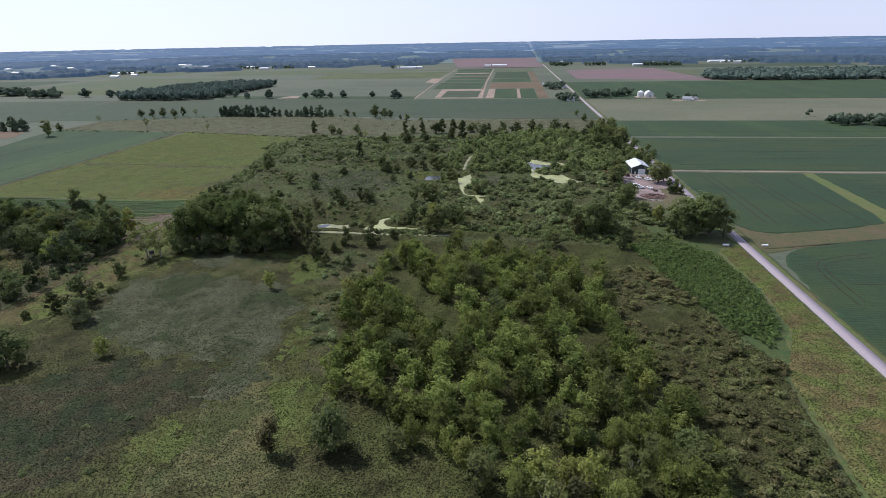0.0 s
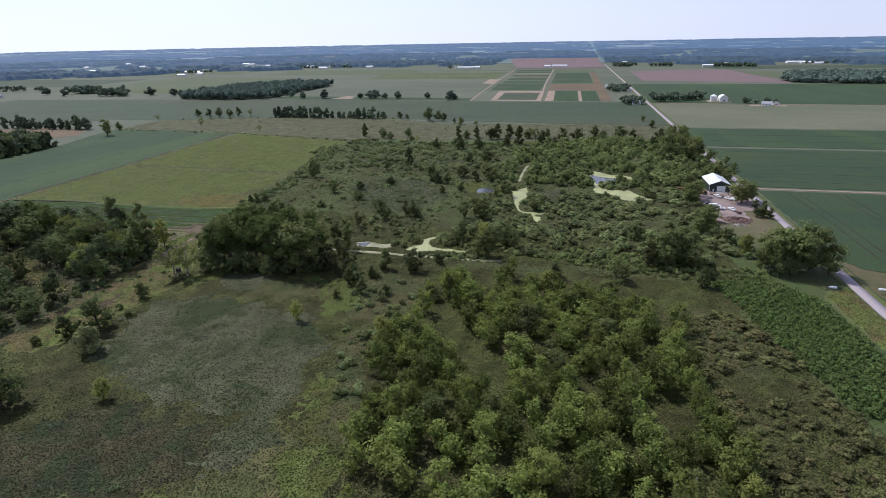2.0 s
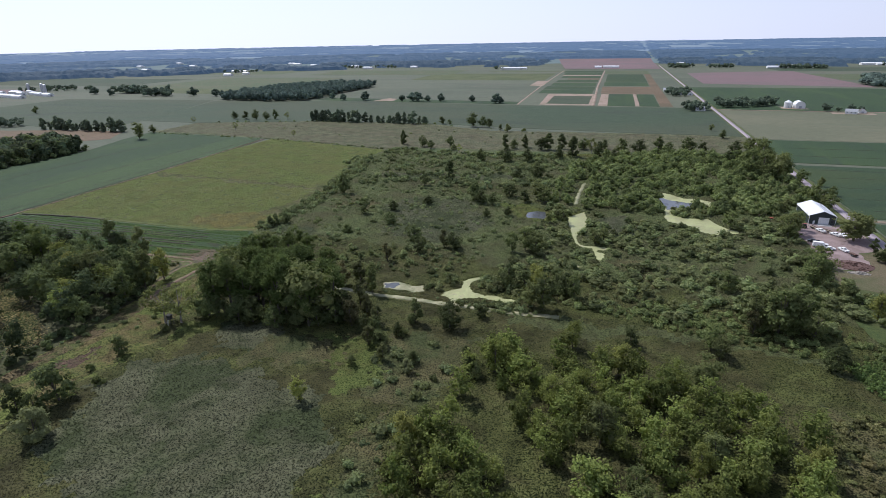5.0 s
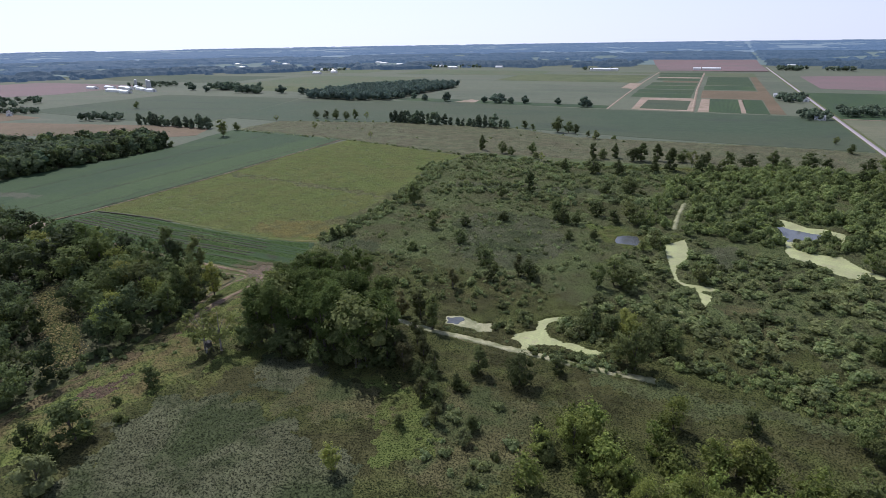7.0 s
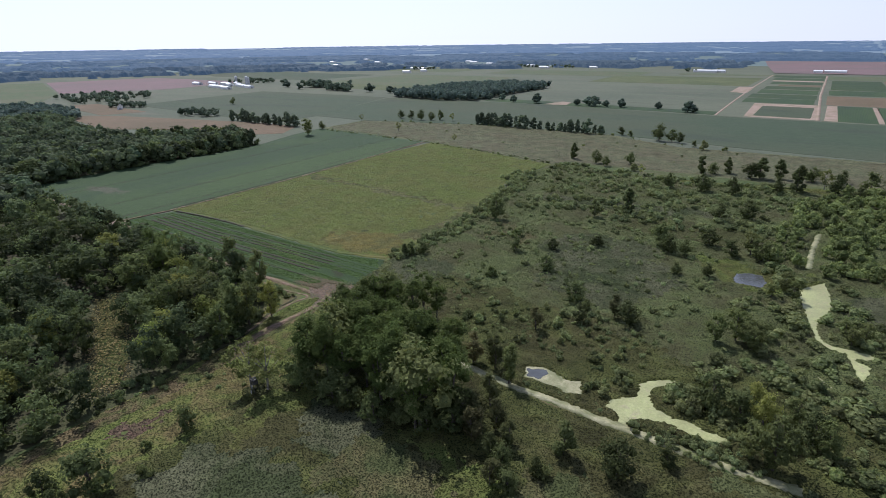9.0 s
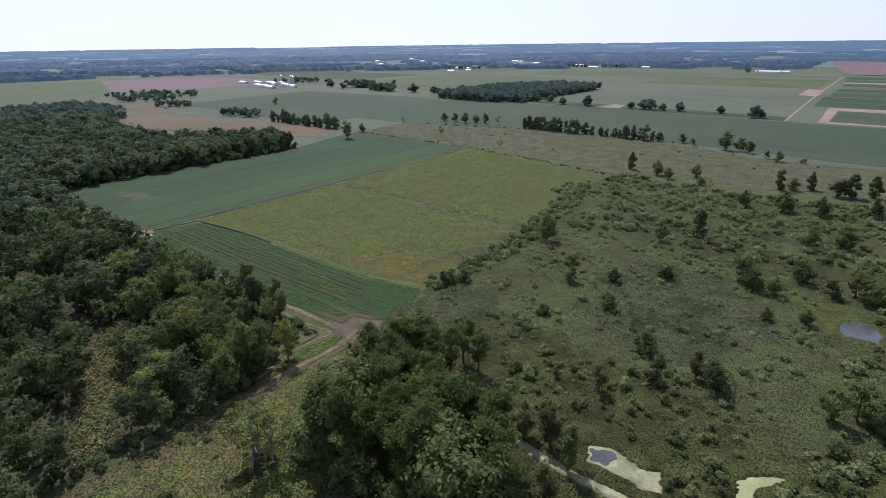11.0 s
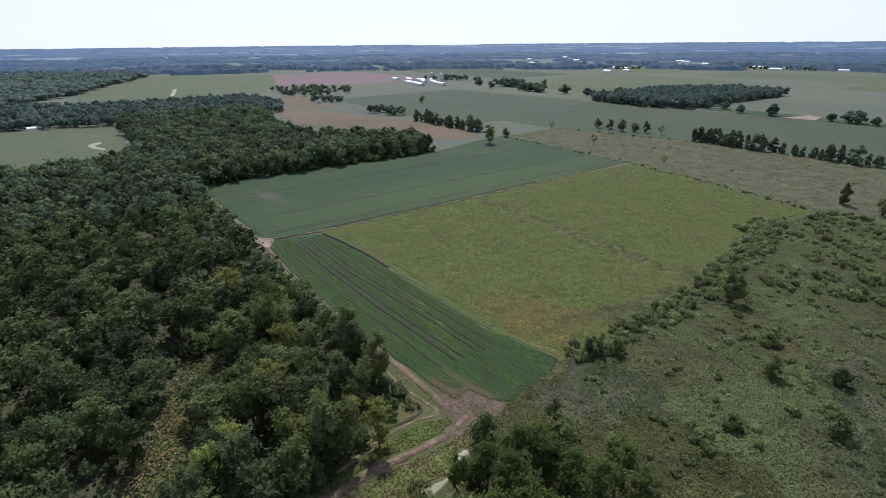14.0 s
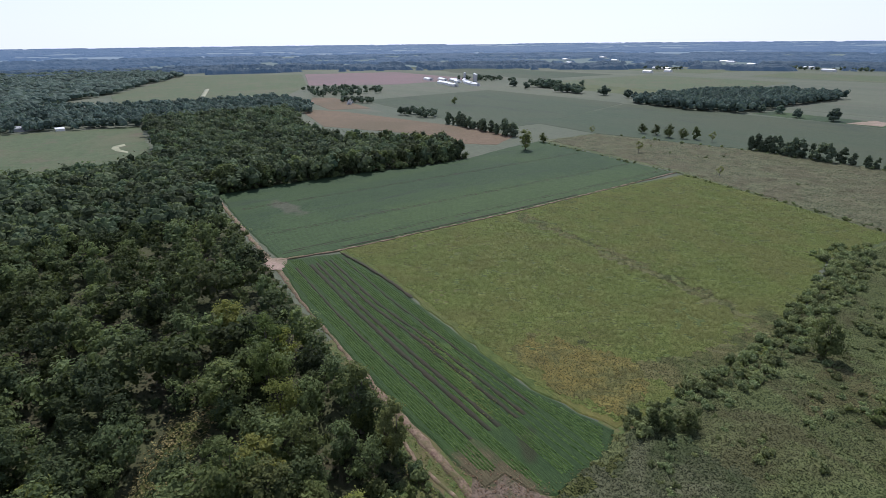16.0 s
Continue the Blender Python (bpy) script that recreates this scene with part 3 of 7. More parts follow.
kind("oak", L_OAK, 1300, 0.0215, jit=0.5, variants=6, base=0.04, radius=0.33, lobes=16, lump=0.17, peak=1.0, core=0.5, sides=5, sprays=150, loose=0.028)
kind("dark", L_DARK, 1150, 0.026, variants=6, jit=0.5, shell=0.75, base=-0.02, radius=0.35, lobes=15, lump=0.20, peak=0.66, core=0.5, sides=5, sprays=220, loose=0.03)
kind("poplar", L_OAK, 1300, 0.018, variants=4, jit=0.5, base=0.05, radius=0.19, lobes=20, lump=0.11, peak=0.85, core=0.6, sides=5, sprays=130, loose=0.026)
kind("tall", L_TALL, 2300, 0.0130, jit=0.5, variants=6, base=0.24, radius=0.22, lobes=20, lump=0.11, peak=1.0, core=0.5, sides=5, sprays=170, loose=0.022)
kind("field", L_FIELDTREE, 190, 0.068, variants=5, base=0.0, radius=0.34, lobes=14, lump=0.20, peak=0.7, core=0.85, sides=5)
kind("upright", L_DARK, 480, 0.034, variants=3, base=-0.02, radius=0.23, lobes=14, lump=0.14, peak=0.62, core=0.8, sides=5)
kind("silver", L_GREY, 700, 0.034, variants=2, base=0.0, radius=0.38, lobes=16, lump=0.18, peak=0.6, core=0.8, sides=5)
kind("brown", L_BROWN, 850, 0.026, variants=3, base=0.04, radius=0.24, lobes=16, lump=0.11, peak=0.95, core=0.6, sides=5, sprays=80)
kind("sparse", L_THIN, 900, 0.026, bark=M_PALEBARK, variants=3, base=0.2, radius=0.40, lobes=12, lump=0.12)
kind("bush", L_OAK, 420, 0.046, variants=4, base=0.0, radius=0.5, lobes=12, lump=0.27, peak=0.5, core=0.8, sides=5)

LABELS = {
    "grove": "young ash tree with light green leaves in a grove",
    "bright": "young tree with bright yellow-green leaves",
    "oak": "broad leafy tree with dense green crown",
    "dark": "dense round tree with dark green leaves",
    "tall": "tall cottonwood with dense green crown by a ditch",
    "field": "round dark green tree at a field edge",
    "poplar": "tall narrow-crowned cottonwood with green leaves",
    "upright": "narrow upright tree, dark green, standing in grass",
    "silver": "round willow with pale silvery leaves",
    "brown": "thin tree with browning leaves",
    "sparse": "half-dead tree with pale limbs and sparse leaves",
    "bush": "low rounded marsh bush with olive leaves",
}


def tree(what, x, y, h, w=1.0, group="", turn=None):
    r = random.random()
    crown_mesh, wood = random.choice(KINDS[what])
    name = "bush" if what == "bush" else "tree"
    e = new(name)
    e.matrix_basis = Matrix.LocRotScale((x, y, 0), Euler((0, 0, r * 6.28 if turn is None else turn)), (h * w, h * w, h))
    for n, me in (("trunk", wood), ("crown", crown_mesh)):
        new(n, me).parent = e
    return tagged(e, LABELS[what], name, group)


LOW = {}


def low(name, count, size, variants=5, **shape):
    LOW[name] = [crown(hash_seed(name) + 40 + v, count, size, **shape)[0] for v in range(variants)]


low("wood_edge", 1000, 0.0235, jit=0.5, variants=8, base=0.02, radius=0.35, lobes=16, lump=0.165, peak=1.1, core=0.45, rings=1, sides=5, sprays=120, loose=0.028)
low("grove_back", 540, 0.026, jit=0.7, variants=8, base=0.02, radius=0.26, lobes=12, lump=0.165, peak=0.8, core=0.5, rings=1, sides=5, sprays=95, loose=0.036)
low("wood_near", 400, 0.034, jit=0.5, variants=7, base=0.1, radius=0.36, lobes=12, lump=0.19, peak=1.15, core=0.55, rings=1, sides=5, sprays=85, loose=0.035)
low("wood_front", 200, 0.046, jit=0.5, variants=6, base=0.03, radius=0.34, lobes=10, lump=0.21, peak=1.15, core=0.7, rings=1, sides=6, sprays=60, loose=0.035)
low("wood_mid", 52, 0.057, variants=8, base=0.1, radius=0.36, lobes=6, lump=0.27, peak=1.25, jit=0.45, shell=0.85, core=0.74, rings=2, sides=5, sprays=36, loose=0.045)
low("wood_far", 22, 0.072, variants=7, base=0.05, radius=0.36, lobes=4, lump=0.32, peak=1.25, jit=0.4, shell=0.9, core=0.84, rings=2, sides=5)
low("wood_farther", 8, 0.11, variants=7, base=0.0, radius=0.4, lobes=2, lump=0.42, peak=1.2, jit=0.35, shell=0.9, core=0.88, rings=2, sides=5)
low("distant", 7, 0.50, base=0.0, radius=0.7, lobes=4, lump=0.3)
low("thicket", 70, 0.074, variants=6, base=0.0, radius=0.42, lobes=5, lump=0.32, peak=0.5, jit=0.55, shell=0.78, core=0.74, rings=2, sides=5)
low("shrub", 44, 0.1, variants=6, base=0.0, radius=0.60, lobes=4, lump=0.43, peak=0.7, jit=0.5, shell=0.8, core=0.7, rings=2, sides=5)
low("weed", 30, 0.17, base=0.0, radius=0.5, lobes=5, lump=0.34, jit=0.3)
low("mound", 34, 0.13, variants=6, base=0.0, radius=0.75, lobes=3, lump=0.6, peak=0.5, jit=0.7, shell=0.35)


def scatter(name, places, heights, widths, shapes, material, label, category, seed=1, sink=0.05):
    """Many plants of no number, joined into one thing."""
    r = np.random.RandomState(seed)
    made, own = [], []
    pick = r.randint(0, len(LOW[shapes]), len(places))
    for i, q in enumerate(LOW[shapes]):
        m = pick == i
        k = int(m.sum())
        if not k:
            continue
        a = r.uniform(0, 6.283, k)
        ca, sa = np.cos(a)[:, None, None], np.sin(a)[:, None, None]
        h, w = heights[m][:, None, None], (heights * widths)[m][:, None, None]
        x = (q[None, :, :, 0] * ca - q[None, :, :, 1] * sa) * w + places[m, 0][:, None, None]
        y = (q[None, :, :, 0] * sa + q[None, :, :, 1] * ca) * w + places[m, 1][:, None, None]
        z = q[None, :, :, 2] * h - sink * h
        if places.shape[1] > 2:
            z = z + places[m, 2][:, None, None]
        made.append(np.stack([x, y, z], -1).reshape(-1, 4, 3))
        own.append(np.repeat(r.rand(k), len(q) * 4))
    me = quick_mesh(name, np.concatenate(made), material)
    me.attributes.new("plant", "FLOAT", "POINT").data.foreach_set("value", np.concatenate(own).astype(np.float32))
    ob = new(name, me)
    return tagged(ob, label, category, kind="stuff")


def cover(name, places, height, size, material, label, category, seed=1, upright=0.25, feather=0.0, base=0.0):
    """Grass, sedge or reeds seen from above: a close cover of small leaning leaf clumps."""
    r = np.random.RandomState(seed)
    n = len(places)
    places = places + r.normal(size=(n, 2)) * feather
    at = np.column_stack([places, base + height * r.uniform(0.3, 1.0, n)])
    out = np.stack([r.normal(size=n) * upright, r.normal(size=n) * upright, np.ones(n)], 1)
    return tagged(new(name, quick_mesh(name, leaves(r, at, out, size, 0.62, 0.16), material)), label, category, kind="stuff")


def drifts(x, y, width, seed):
    """A smooth uneven value from 0 to 1 over the plan, in patches about so wide."""
    r = np.random.RandomState(seed)
    t = r.rand(97, 89)
    u, v = np.asarray(x) / width + 1000, np.asarray(y) / width + 1000
    i, j = np.floor(u).astype(int), np.floor(v).astype(int)
    fu, fv = u - i, v - j
    fu, fv = fu * fu * (3 - 2 * fu), fv * fv * (3 - 2 * fv)
    a, b = t[i % 97, j % 89], t[(i + 1) % 97, j % 89]
    c, d = t[i % 97, (j + 1) % 89], t[(i + 1) % 97, (j + 1) % 89]
    return (a * (1 - fu) + b * fu) * (1 - fv) + (c * (1 - fu) + d * fu) * fv


def carpet(poly, cell, cover, zones, water=(), seed=1, ragged=5.0):
    """A close cover of grass, herbs or reeds as it is seen from above: one uneven sheet of tuft tops over the ground, parted by kind of plant.
    cover and zones: (outline, name, material, height, lumps, label, category); the last zone that holds a place wins."""
    xs, ys = [q[0] for q in poly], [q[1] for q in poly]
    gx, gy = np.meshgrid(np.arange(min(xs), max(xs) + cell, cell), np.arange(min(ys), max(ys) + cell, cell), indexing="ij")
    r = np.random.RandomState(seed)
    nx, ny = gx.shape
    gx, gy = gx + r.uniform(-0.35, 0.35, gx.shape) * cell, gy + r.uniform(-0.35, 0.35, gx.shape) * cell
    ux = gx + ragged * (drifts(gx, gy, 7, seed + 1) + 0.5 * drifts(gx, gy, 2.2, seed + 2) - 0.75)
    uy = gy + ragged * (drifts(gx, gy, 7, seed + 3) + 0.5 * drifts(gx, gy, 2.2, seed + 4) - 0.75)
    own = np.zeros(gx.shape, int)
    for k, zone in enumerate(zones):
        own[inside(ux, uy, zone[0])] = k + 1
    all_kinds = [(poly, *cover)] + list(zones)
    tall = np.array([z[3] for z in all_kinds])[own]
    lumpy = np.array([z[4] for z in all_kinds])[own]
    rise = tall * (0.35 + 0.9 * r.rand(nx, ny)) * (0.5 + 1.0 * drifts(gx, gy, 2.6, seed + 5))
    rise = rise + lumpy * np.clip(drifts(gx, gy, 4.2, seed + 6) + 0.6 * drifts(gx, gy, 11, seed + 7) - 0.85, 0, 1) * 1.3
    z = 0.06 + rise
    ok = inside(gx[:-1, :-1], gy[:-1, :-1], poly)
    inner = np.zeros(gx.shape, bool)
    inner[1:-1, 1:-1] = ok[:-1, :-1] & ok[1:, :-1] & ok[:-1, 1:] & ok[1:, 1:]
    z[~inner] = 0.03
    for w in water:
        z[inside(gx, gy, w)] = -0.2
    index = np.arange(nx * ny).reshape(nx, ny)
    co = np.stack([gx.ravel(), gy.ravel(), z.ravel()], 1)
    for k, (_, name, material, _, _, label, category) in enumerate(all_kinds):
        ii, jj = np.nonzero(ok & (own[:-1, :-1] == k))
        if not len(ii):
            continue
        quads = np.stack([index[ii, jj], index[ii + 1, jj], index[ii + 1, jj + 1], index[ii, jj + 1]], 1)
        used, flat = np.unique(quads, return_inverse=True)
        me = bpy.data.meshes.new(name)
        me.vertices.add(len(used))
        me.vertices.foreach_set("co", co[used].astype(np.float32).ravel())
        me.loops.add(4 * len(ii))
        me.loops.foreach_set("vertex_index", flat.ravel().astype(np.int32))
        me.polygons.add(len(ii))
        me.polygons.foreach_set("loop_start", np.arange(0, 4 * len(ii), 4, dtype=np.int32))
        me.polygons.foreach_set("use_smooth", np.ones(len(ii), bool))
        me.update(calc_edges=True)
        me.materials.append(material)
        tagged(new(name, me), label, category, kind="stuff")


# ---- land ----
def land():
    """One ground sheet to the horizon, raised far out to fit the camera's view."""
    radii = [0, 150, 400, 800, 1300, 1900, 2500] + [2500 + 75 * i for i in range(1, 31)]
    bm = bmesh.new()
    cx, cy, sides = -60.0, 200.0, 96
    rings = []
    for rad in radii[1:]:
        rise = max(0.0, (rad - 2500) / 2250)
        ring = []
        for i in range(sides):
            a = 2 * math.pi * i / sides
            x, y = cx + rad * math.cos(a), cy + rad * math.sin(a)
            z = 73 * rise ** 1.25 + rise * 4 * noise.noise((x * 0.0011, y * 0.0011, 0)) if rise else 0.0
            ring.append(bm.verts.new((x, y, z)))
        rings.append(ring)
    middle = bm.verts.new((cx, cy, 0))
    for i in range(sides):
        bm.faces.new((middle, rings[0][i], rings[0][(i + 1) % sides]))
    for a, b in zip(rings, rings[1:]):
        for i in range(sides):
            j = (i + 1) % sides
            bm.faces.new((a[i], b[i], b[j], a[j]))
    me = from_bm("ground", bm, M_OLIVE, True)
    # outer rings take the grounds that emit haze colour
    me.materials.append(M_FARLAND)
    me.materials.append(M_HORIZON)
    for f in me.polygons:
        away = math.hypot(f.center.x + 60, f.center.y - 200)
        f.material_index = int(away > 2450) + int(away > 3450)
    return tagged(new("ground", me), "flat farmland of pale green fields reaching the horizon", "ground", kind="structure")


land()


def rise_at(x, y):
    r = np.clip((np.hypot(x + 60, y - 200) - 2500) / 2250, 0, 1)
    return 73 * r ** 1.25


# marsh and its patches
patch("marsh", [(-217, -150), (-217, 300), (-217, 345), (-220, 460), (-246, 540), (-236, 640), (-60, 660), (121, 660), (121, -150)], 0.04, M_MARSH, "wet marsh with olive sedge and grass", "marsh", wobble=2.0, seed=2)
patch("weed_bank", [(-130, 268), (-60, 262), (20, 250), (75, 238), (80, 250), (20, 266), (-50, 273), (-130, 280)], 0.09, M_TRACK, "grassy bank along the marsh ditch", "bank", wobble=1.5, seed=8)
patch("wet_meadow", [(-95, 450), (-50, 440), (-56, 410), (-78, 404), (-110, 432)], 0.10, M_WEEDS, "short wet grass round a small pool", "grass", wobble=2.5, seed=10)
patch("road_verge", [(84, 60), (92, 150), (106, 180), (110, 215), (108, 262), (121, 275), (121, 60)], 0.09, M_VERGE, "rough grass verge beside the road", "verge", wobble=2.0, seed=11)


# fields round the marsh
patch("hay_meadow", [(-397, 333), (-345, 337), (-288, 336), (-245, 335), (-217, 342), (-217, 420), (-227, 465), (-246, 530), (-240, 600), (-400, 640), (-404, 560), (-399, 450)], 0.25, M_MEADOW, "yellow-green hay meadow", "meadow", wobble=1.2, seed=12)
patch("bean_field_south", [(-400, 301), (-352, 296), (-306, 295), (-256, 295), (-236, 296), (-220, 297), (-221, 304), (-213, 306), (-208.5, 310), (-211, 331), (-217, 340), (-245, 333), (-288, 334), (-345, 335), (-392, 331)], 0.45, M_BEAN, "dark green bean field in rows", "field", wobble=0.5, seed=13)
patch("bean_field_north", [(-404, 303), (-471, 302), (-556, 306), (-560, 360), (-560, 424), (-553, 484), (-556, 530), (-578, 599), (-588, 652), (-497, 645), (-412, 637), (-406, 566), (-400, 451), (-399, 335)], 0.45, M_BEANN, "blue-green bean field", "field", wobble=0.5, seed=14)
patch("rough_pasture", [(-590, 656), (-410, 642), (-242, 598), (-232, 614), (-60, 622), (60, 645), (121, 655), (121, 752), (7, 756), (-163, 745), (-256, 790), (-420, 786), (-590, 740)], 0.20, M_ROUGH, "rough pasture of pale grass", "pasture", wobble=2.0, seed=15)
patch("field", [(-690, 745), (-590, 742), (-420, 788), (-256, 793), (-115, 772), (7, 760), (120, 756), (120, 1022), (-173, 1026), (-478, 1050), (-780, 1020)], 0.30, M_FIELD, "wide dark green crop field", "field", wobble=1.0, seed=16)
patch("field", [(-1120, 690), (-690, 660), (-690, 745), (-790, 1030), (-1150, 1010)], 0.26, M_FIELD, "wide dark green crop field", "field", wobble=1.0, seed=17)
patch("field", [(-580, 1060), (-180, 1040), (-180, 1080), (-575, 1110)], 0.28, M_BEANN, "blue-green crop strip", "field", wobble=1.0, seed=18)
patch("stubble_field", [(-1030, 560), (-965, 590), (-700, 650), (-630, 648), (-600, 600), (-640, 560), (-720, 565), (-840, 500), (-1000, 530)], 0.22, M_TAN, "tan stubble field", "field", wobble=1.0, seed=19)
patch("stubble_field", [(-1231, 631), (-1204, 665), (-991, 642), (-1010, 579), (-1153, 598)], 0.24, M_TAN, "tan stubble strip beside a farmhouse", "field", wobble=1.0, seed=21)
patch("bare_field", [(-1545, 740), (-1432, 930), (-1473, 1209), (-1955, 1211), (-2046, 910)], 0.30, M_RED, "bare reddish soil field", "field", wobble=1.0, seed=20)
patch("river_field", [(-1255, 290), (-1232, 560), (-1550, 735), (-2050, 900), (-2230, 560), (-1560, 300)], 0.28, M_PALE, "pale green river meadow", "field", wobble=2.0, seed=22)
patch("pond_field", [(-1012, 140), (-992, 296), (-780, 286), (-690, 280), (-664, 250), (-664, 140), (-800, 100)], 0.25, M_PALE, "pale green wet meadow", "field", wobble=2.0, seed=23)
patch("field_corner", [(-310, 288), (-236, 284), (-218, 262), (-196, 262), (-192, 280), (-198, 300), (-200, 316), (-207, 348), (-222, 350), (-222, 300), (-310, 300)], 0.09, M_TRACK, "weedy grass between wood, field and marsh", "grass", wobble=1.0, seed=140)
patch("bare_corner", [(-224, 296), (-222, 306), (-212, 307), (-203, 309), (-199, 303), (-206, 294), (-203.5, 287), (-211, 284), (-217, 290)], 0.20, M_SOIL, "bare trampled brown soil at the field corner", "soil", step=1.5, wobble=0.9, skirt=0.1, seed=141)
patch("grassy_track", [(-206, 165), (-205, 215), (-205, 240), (-210, 262), (-219, 285), (-222, 298), (-206, 302), (-196, 275), (-180, 250), (-178, 225), (-176, 195), (-182, 160)], 0.11, M_TRACK, "mown grassy track beside the wood", "track", wobble=1.0, seed=24)
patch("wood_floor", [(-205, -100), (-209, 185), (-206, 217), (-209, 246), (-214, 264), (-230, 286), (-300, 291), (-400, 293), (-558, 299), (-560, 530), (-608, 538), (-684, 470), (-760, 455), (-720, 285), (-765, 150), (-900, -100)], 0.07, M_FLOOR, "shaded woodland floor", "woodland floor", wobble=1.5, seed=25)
strip("field_lane", [(-214, 292), (-222, 293), (-236, 292.6), (-252, 293), (-268, 292.5), (-300, 294), (-351, 295.5), (-400, 298), (-453, 299), (-556, 302)], 2.6, 0.14, M_DIRT, "worn dirt lane along the wood", "lane", seed=26, wobble=0.5)
strip("foot_path", [(-212, 247), (-213.5, 256), (-217, 268), (-218, 276), (-218, 282), (-216.5, 286.5), (-216, 289), (-219, 289.6), (-223, 288.6), (-228, 288), (-236, 287), (-246, 288)], 1.1, 0.16, M_DIRT, "narrow pale path bending round a ditch", "path", step=1.5, seed=142, wobble=0.2)
strip("dirt_track", [(-206, 242), (-207, 253), (-208, 266), (-207, 274), (-207, 283), (-208.5, 290), (-212, 297)], 3.0, 0.17, M_DIRT, "rutted dirt track with dried mud", "track", seed=27, wobble=0.7)
strip("path_ditch", [(-246, 286), (-235, 285.3), (-226, 285.8), (-220.5, 286.6), (-219.6, 283), (-220, 274), (-217, 264)], 1.2, 0.13, M_FLOOR, "dark overgrown ditch beside the path", "ditch", step=1.5, seed=144, wobble=0.3)
strip("field_border", [(-402, 300), (-397, 333), (-398, 451), (-404, 566), (-408, 638)], 1.5, 0.52, M_DIRT, "narrow bare border between fields", "border", seed=29, wobble=0.7)
strip("field_furrow", [(-400.6, 336), (-401, 400), (-402, 451), (-405, 520)], 1.3, 0.56, M_RUT, "dark furrow beside the bare border", "furrow", seed=145, wobble=0.4, skirt=0.1)
strip("field_furrow", [(-392, 332.6), (-370, 334.8), (-345, 336.4), (-325, 336)], 1.5, 0.62, M_RUT, "dark overgrown furrow between beans and meadow", "furrow", seed=146, wobble=0.5, skirt=0.15)
strip("wood_clearing", [(-222, 205), (-240, 216), (-262, 226), (-288, 240)], 10.0, 0.16, M_MEADOW, "strip of tall yellow grass in the wood", "clearing", seed=30, wobble=1.0)

# wheel tracks through the crops
for i, x in enumerate((-409, -411.5, -444, -446.5, -505, -507.5)):
    strip("wheel_track", [(x, 306 + 2 * (i % 3)), (x - 1, 380), (x - 3, 470), (x - 6, 580), (x - 9, 634)], 0.55, 0.475, M_RUT, "dark wheel track through the beans", "wheel track", wobble=0.35, seed=150 + i, skirt=0.05)
RUTS = ((312, 310, 1.7), (315.2, 313.2, 1.5), (319.5, 320, 1.4), (322.6, 323.1, 1.2), (304.5, 303, 1.0), (329, 328, 0.8))


def rut_line(y0, y1):
    return [(-386, y0 + 1), (-330, y0 - 1.5), (-292, y1), (-236, y1 + 1)]


for i, (y0, y1, w) in enumerate(RUTS):
    strip("wheel_track", rut_line(y0, y1), w, 0.50, M_RUT, "dark brown wheel track through the beans", "wheel track", wobble=0.3, seed=190 + i, skirt=0.05)
patch("bare_junction", [(-408, 294), (-402, 306), (-396, 304), (-388, 299), (-392, 294)], 0.50, M_SAND, "pale bare soil where field lanes meet", "soil", step=1.5, wobble=0.7, skirt=0.2, seed=147)
for i, y in enumerate((30, 60, 92, 128, 160, 196, 226)):
    strip("wheel_track", [(150 + 8 * (i % 3), y), (300, y + 2), (600, y)], 0.9, 0.43, M_RUT, "dark wheel track through the beans", "wheel track", wobble=0.2, seed=160 + i)
for i, y in enumerate((340, 352, 384, 396, 470, 498, 530, 562, 590, 650, 690)):
    strip("wheel_track", [(144 if y > 400 else 245, y), (300, y + 1), (700, y)], 0.8, 0.43, M_RUT, "dark wheel track through the beans", "wheel track", wobble=0.2, seed=170 + i)
for i, x in enumerate((150, 156, 178, 184, 206)):
    strip("wheel_track", [(x, 312), (x + 1, 380), (x, 436)], 0.8, 0.43, M_RUT, "dark wheel track through the beans", "wheel track", wobble=0.2, seed=185 + i)

for i, line in enumerate(([(180.8, 264.4), (165.3, 260.3), (152.2, 254.4), (145.6, 246.1), (144.2, 235.3), (142.9, 217.9), (142.6, 204.4)], [(177.9, 259.3), (164.5, 255.4), (153.4, 250.8), (149.0, 245.5), (147.5, 235.6), (147.0, 220.1), (146.7, 208.0)])):
    strip("wheel_track", line, 0.55, 0.43, M_RUT, "dark curved wheel track through the beans", "wheel track", step=2, wobble=0.25, seed=196 + i, skirt=0.05)

# the road and the fields east of it
strip("road", [(124.7, -200), (124.7, 600), (124.7, 1400), (124.7, 2480)], 4.9, 0.14, M_ROAD, "pale grey country road", "road", step=6, wobble=0.08, seed=31)
strip("road_shoulder", [(128.6, -200), (128.6, 268), (128.6, 290), (128.6, 2480)], 3.6, 0.10, M_VERGE, "grassy road shoulder", "verge", step=4, wobble=0.5, seed=32)
strip("road_shoulder", [(120.9, 276), (120.9, 440), (120.9, 2480)], 3.2, 0.11, M_VERGE, "grassy road shoulder", "verge", step=4, wobble=0.5, seed=33)
patch("bean_field_east", [(130.6, -150), (130.8, 188), (132, 213), (134, 245), (139, 258), (148, 268), (174, 279), (200, 287), (430, 303), (900, 303), (900, -150)], 0.40, M_BEANE, "deep green bean field", "field", wobble=0.6, seed=34)
patch("bean_field_east", [(132.5, 308), (132.5, 441), (228, 441), (219, 330), (216, 316), (189, 305), (149, 294), (138, 296)], 0.40, M_BEANE, "deep green bean field", "field", wobble=0.6, seed=35)
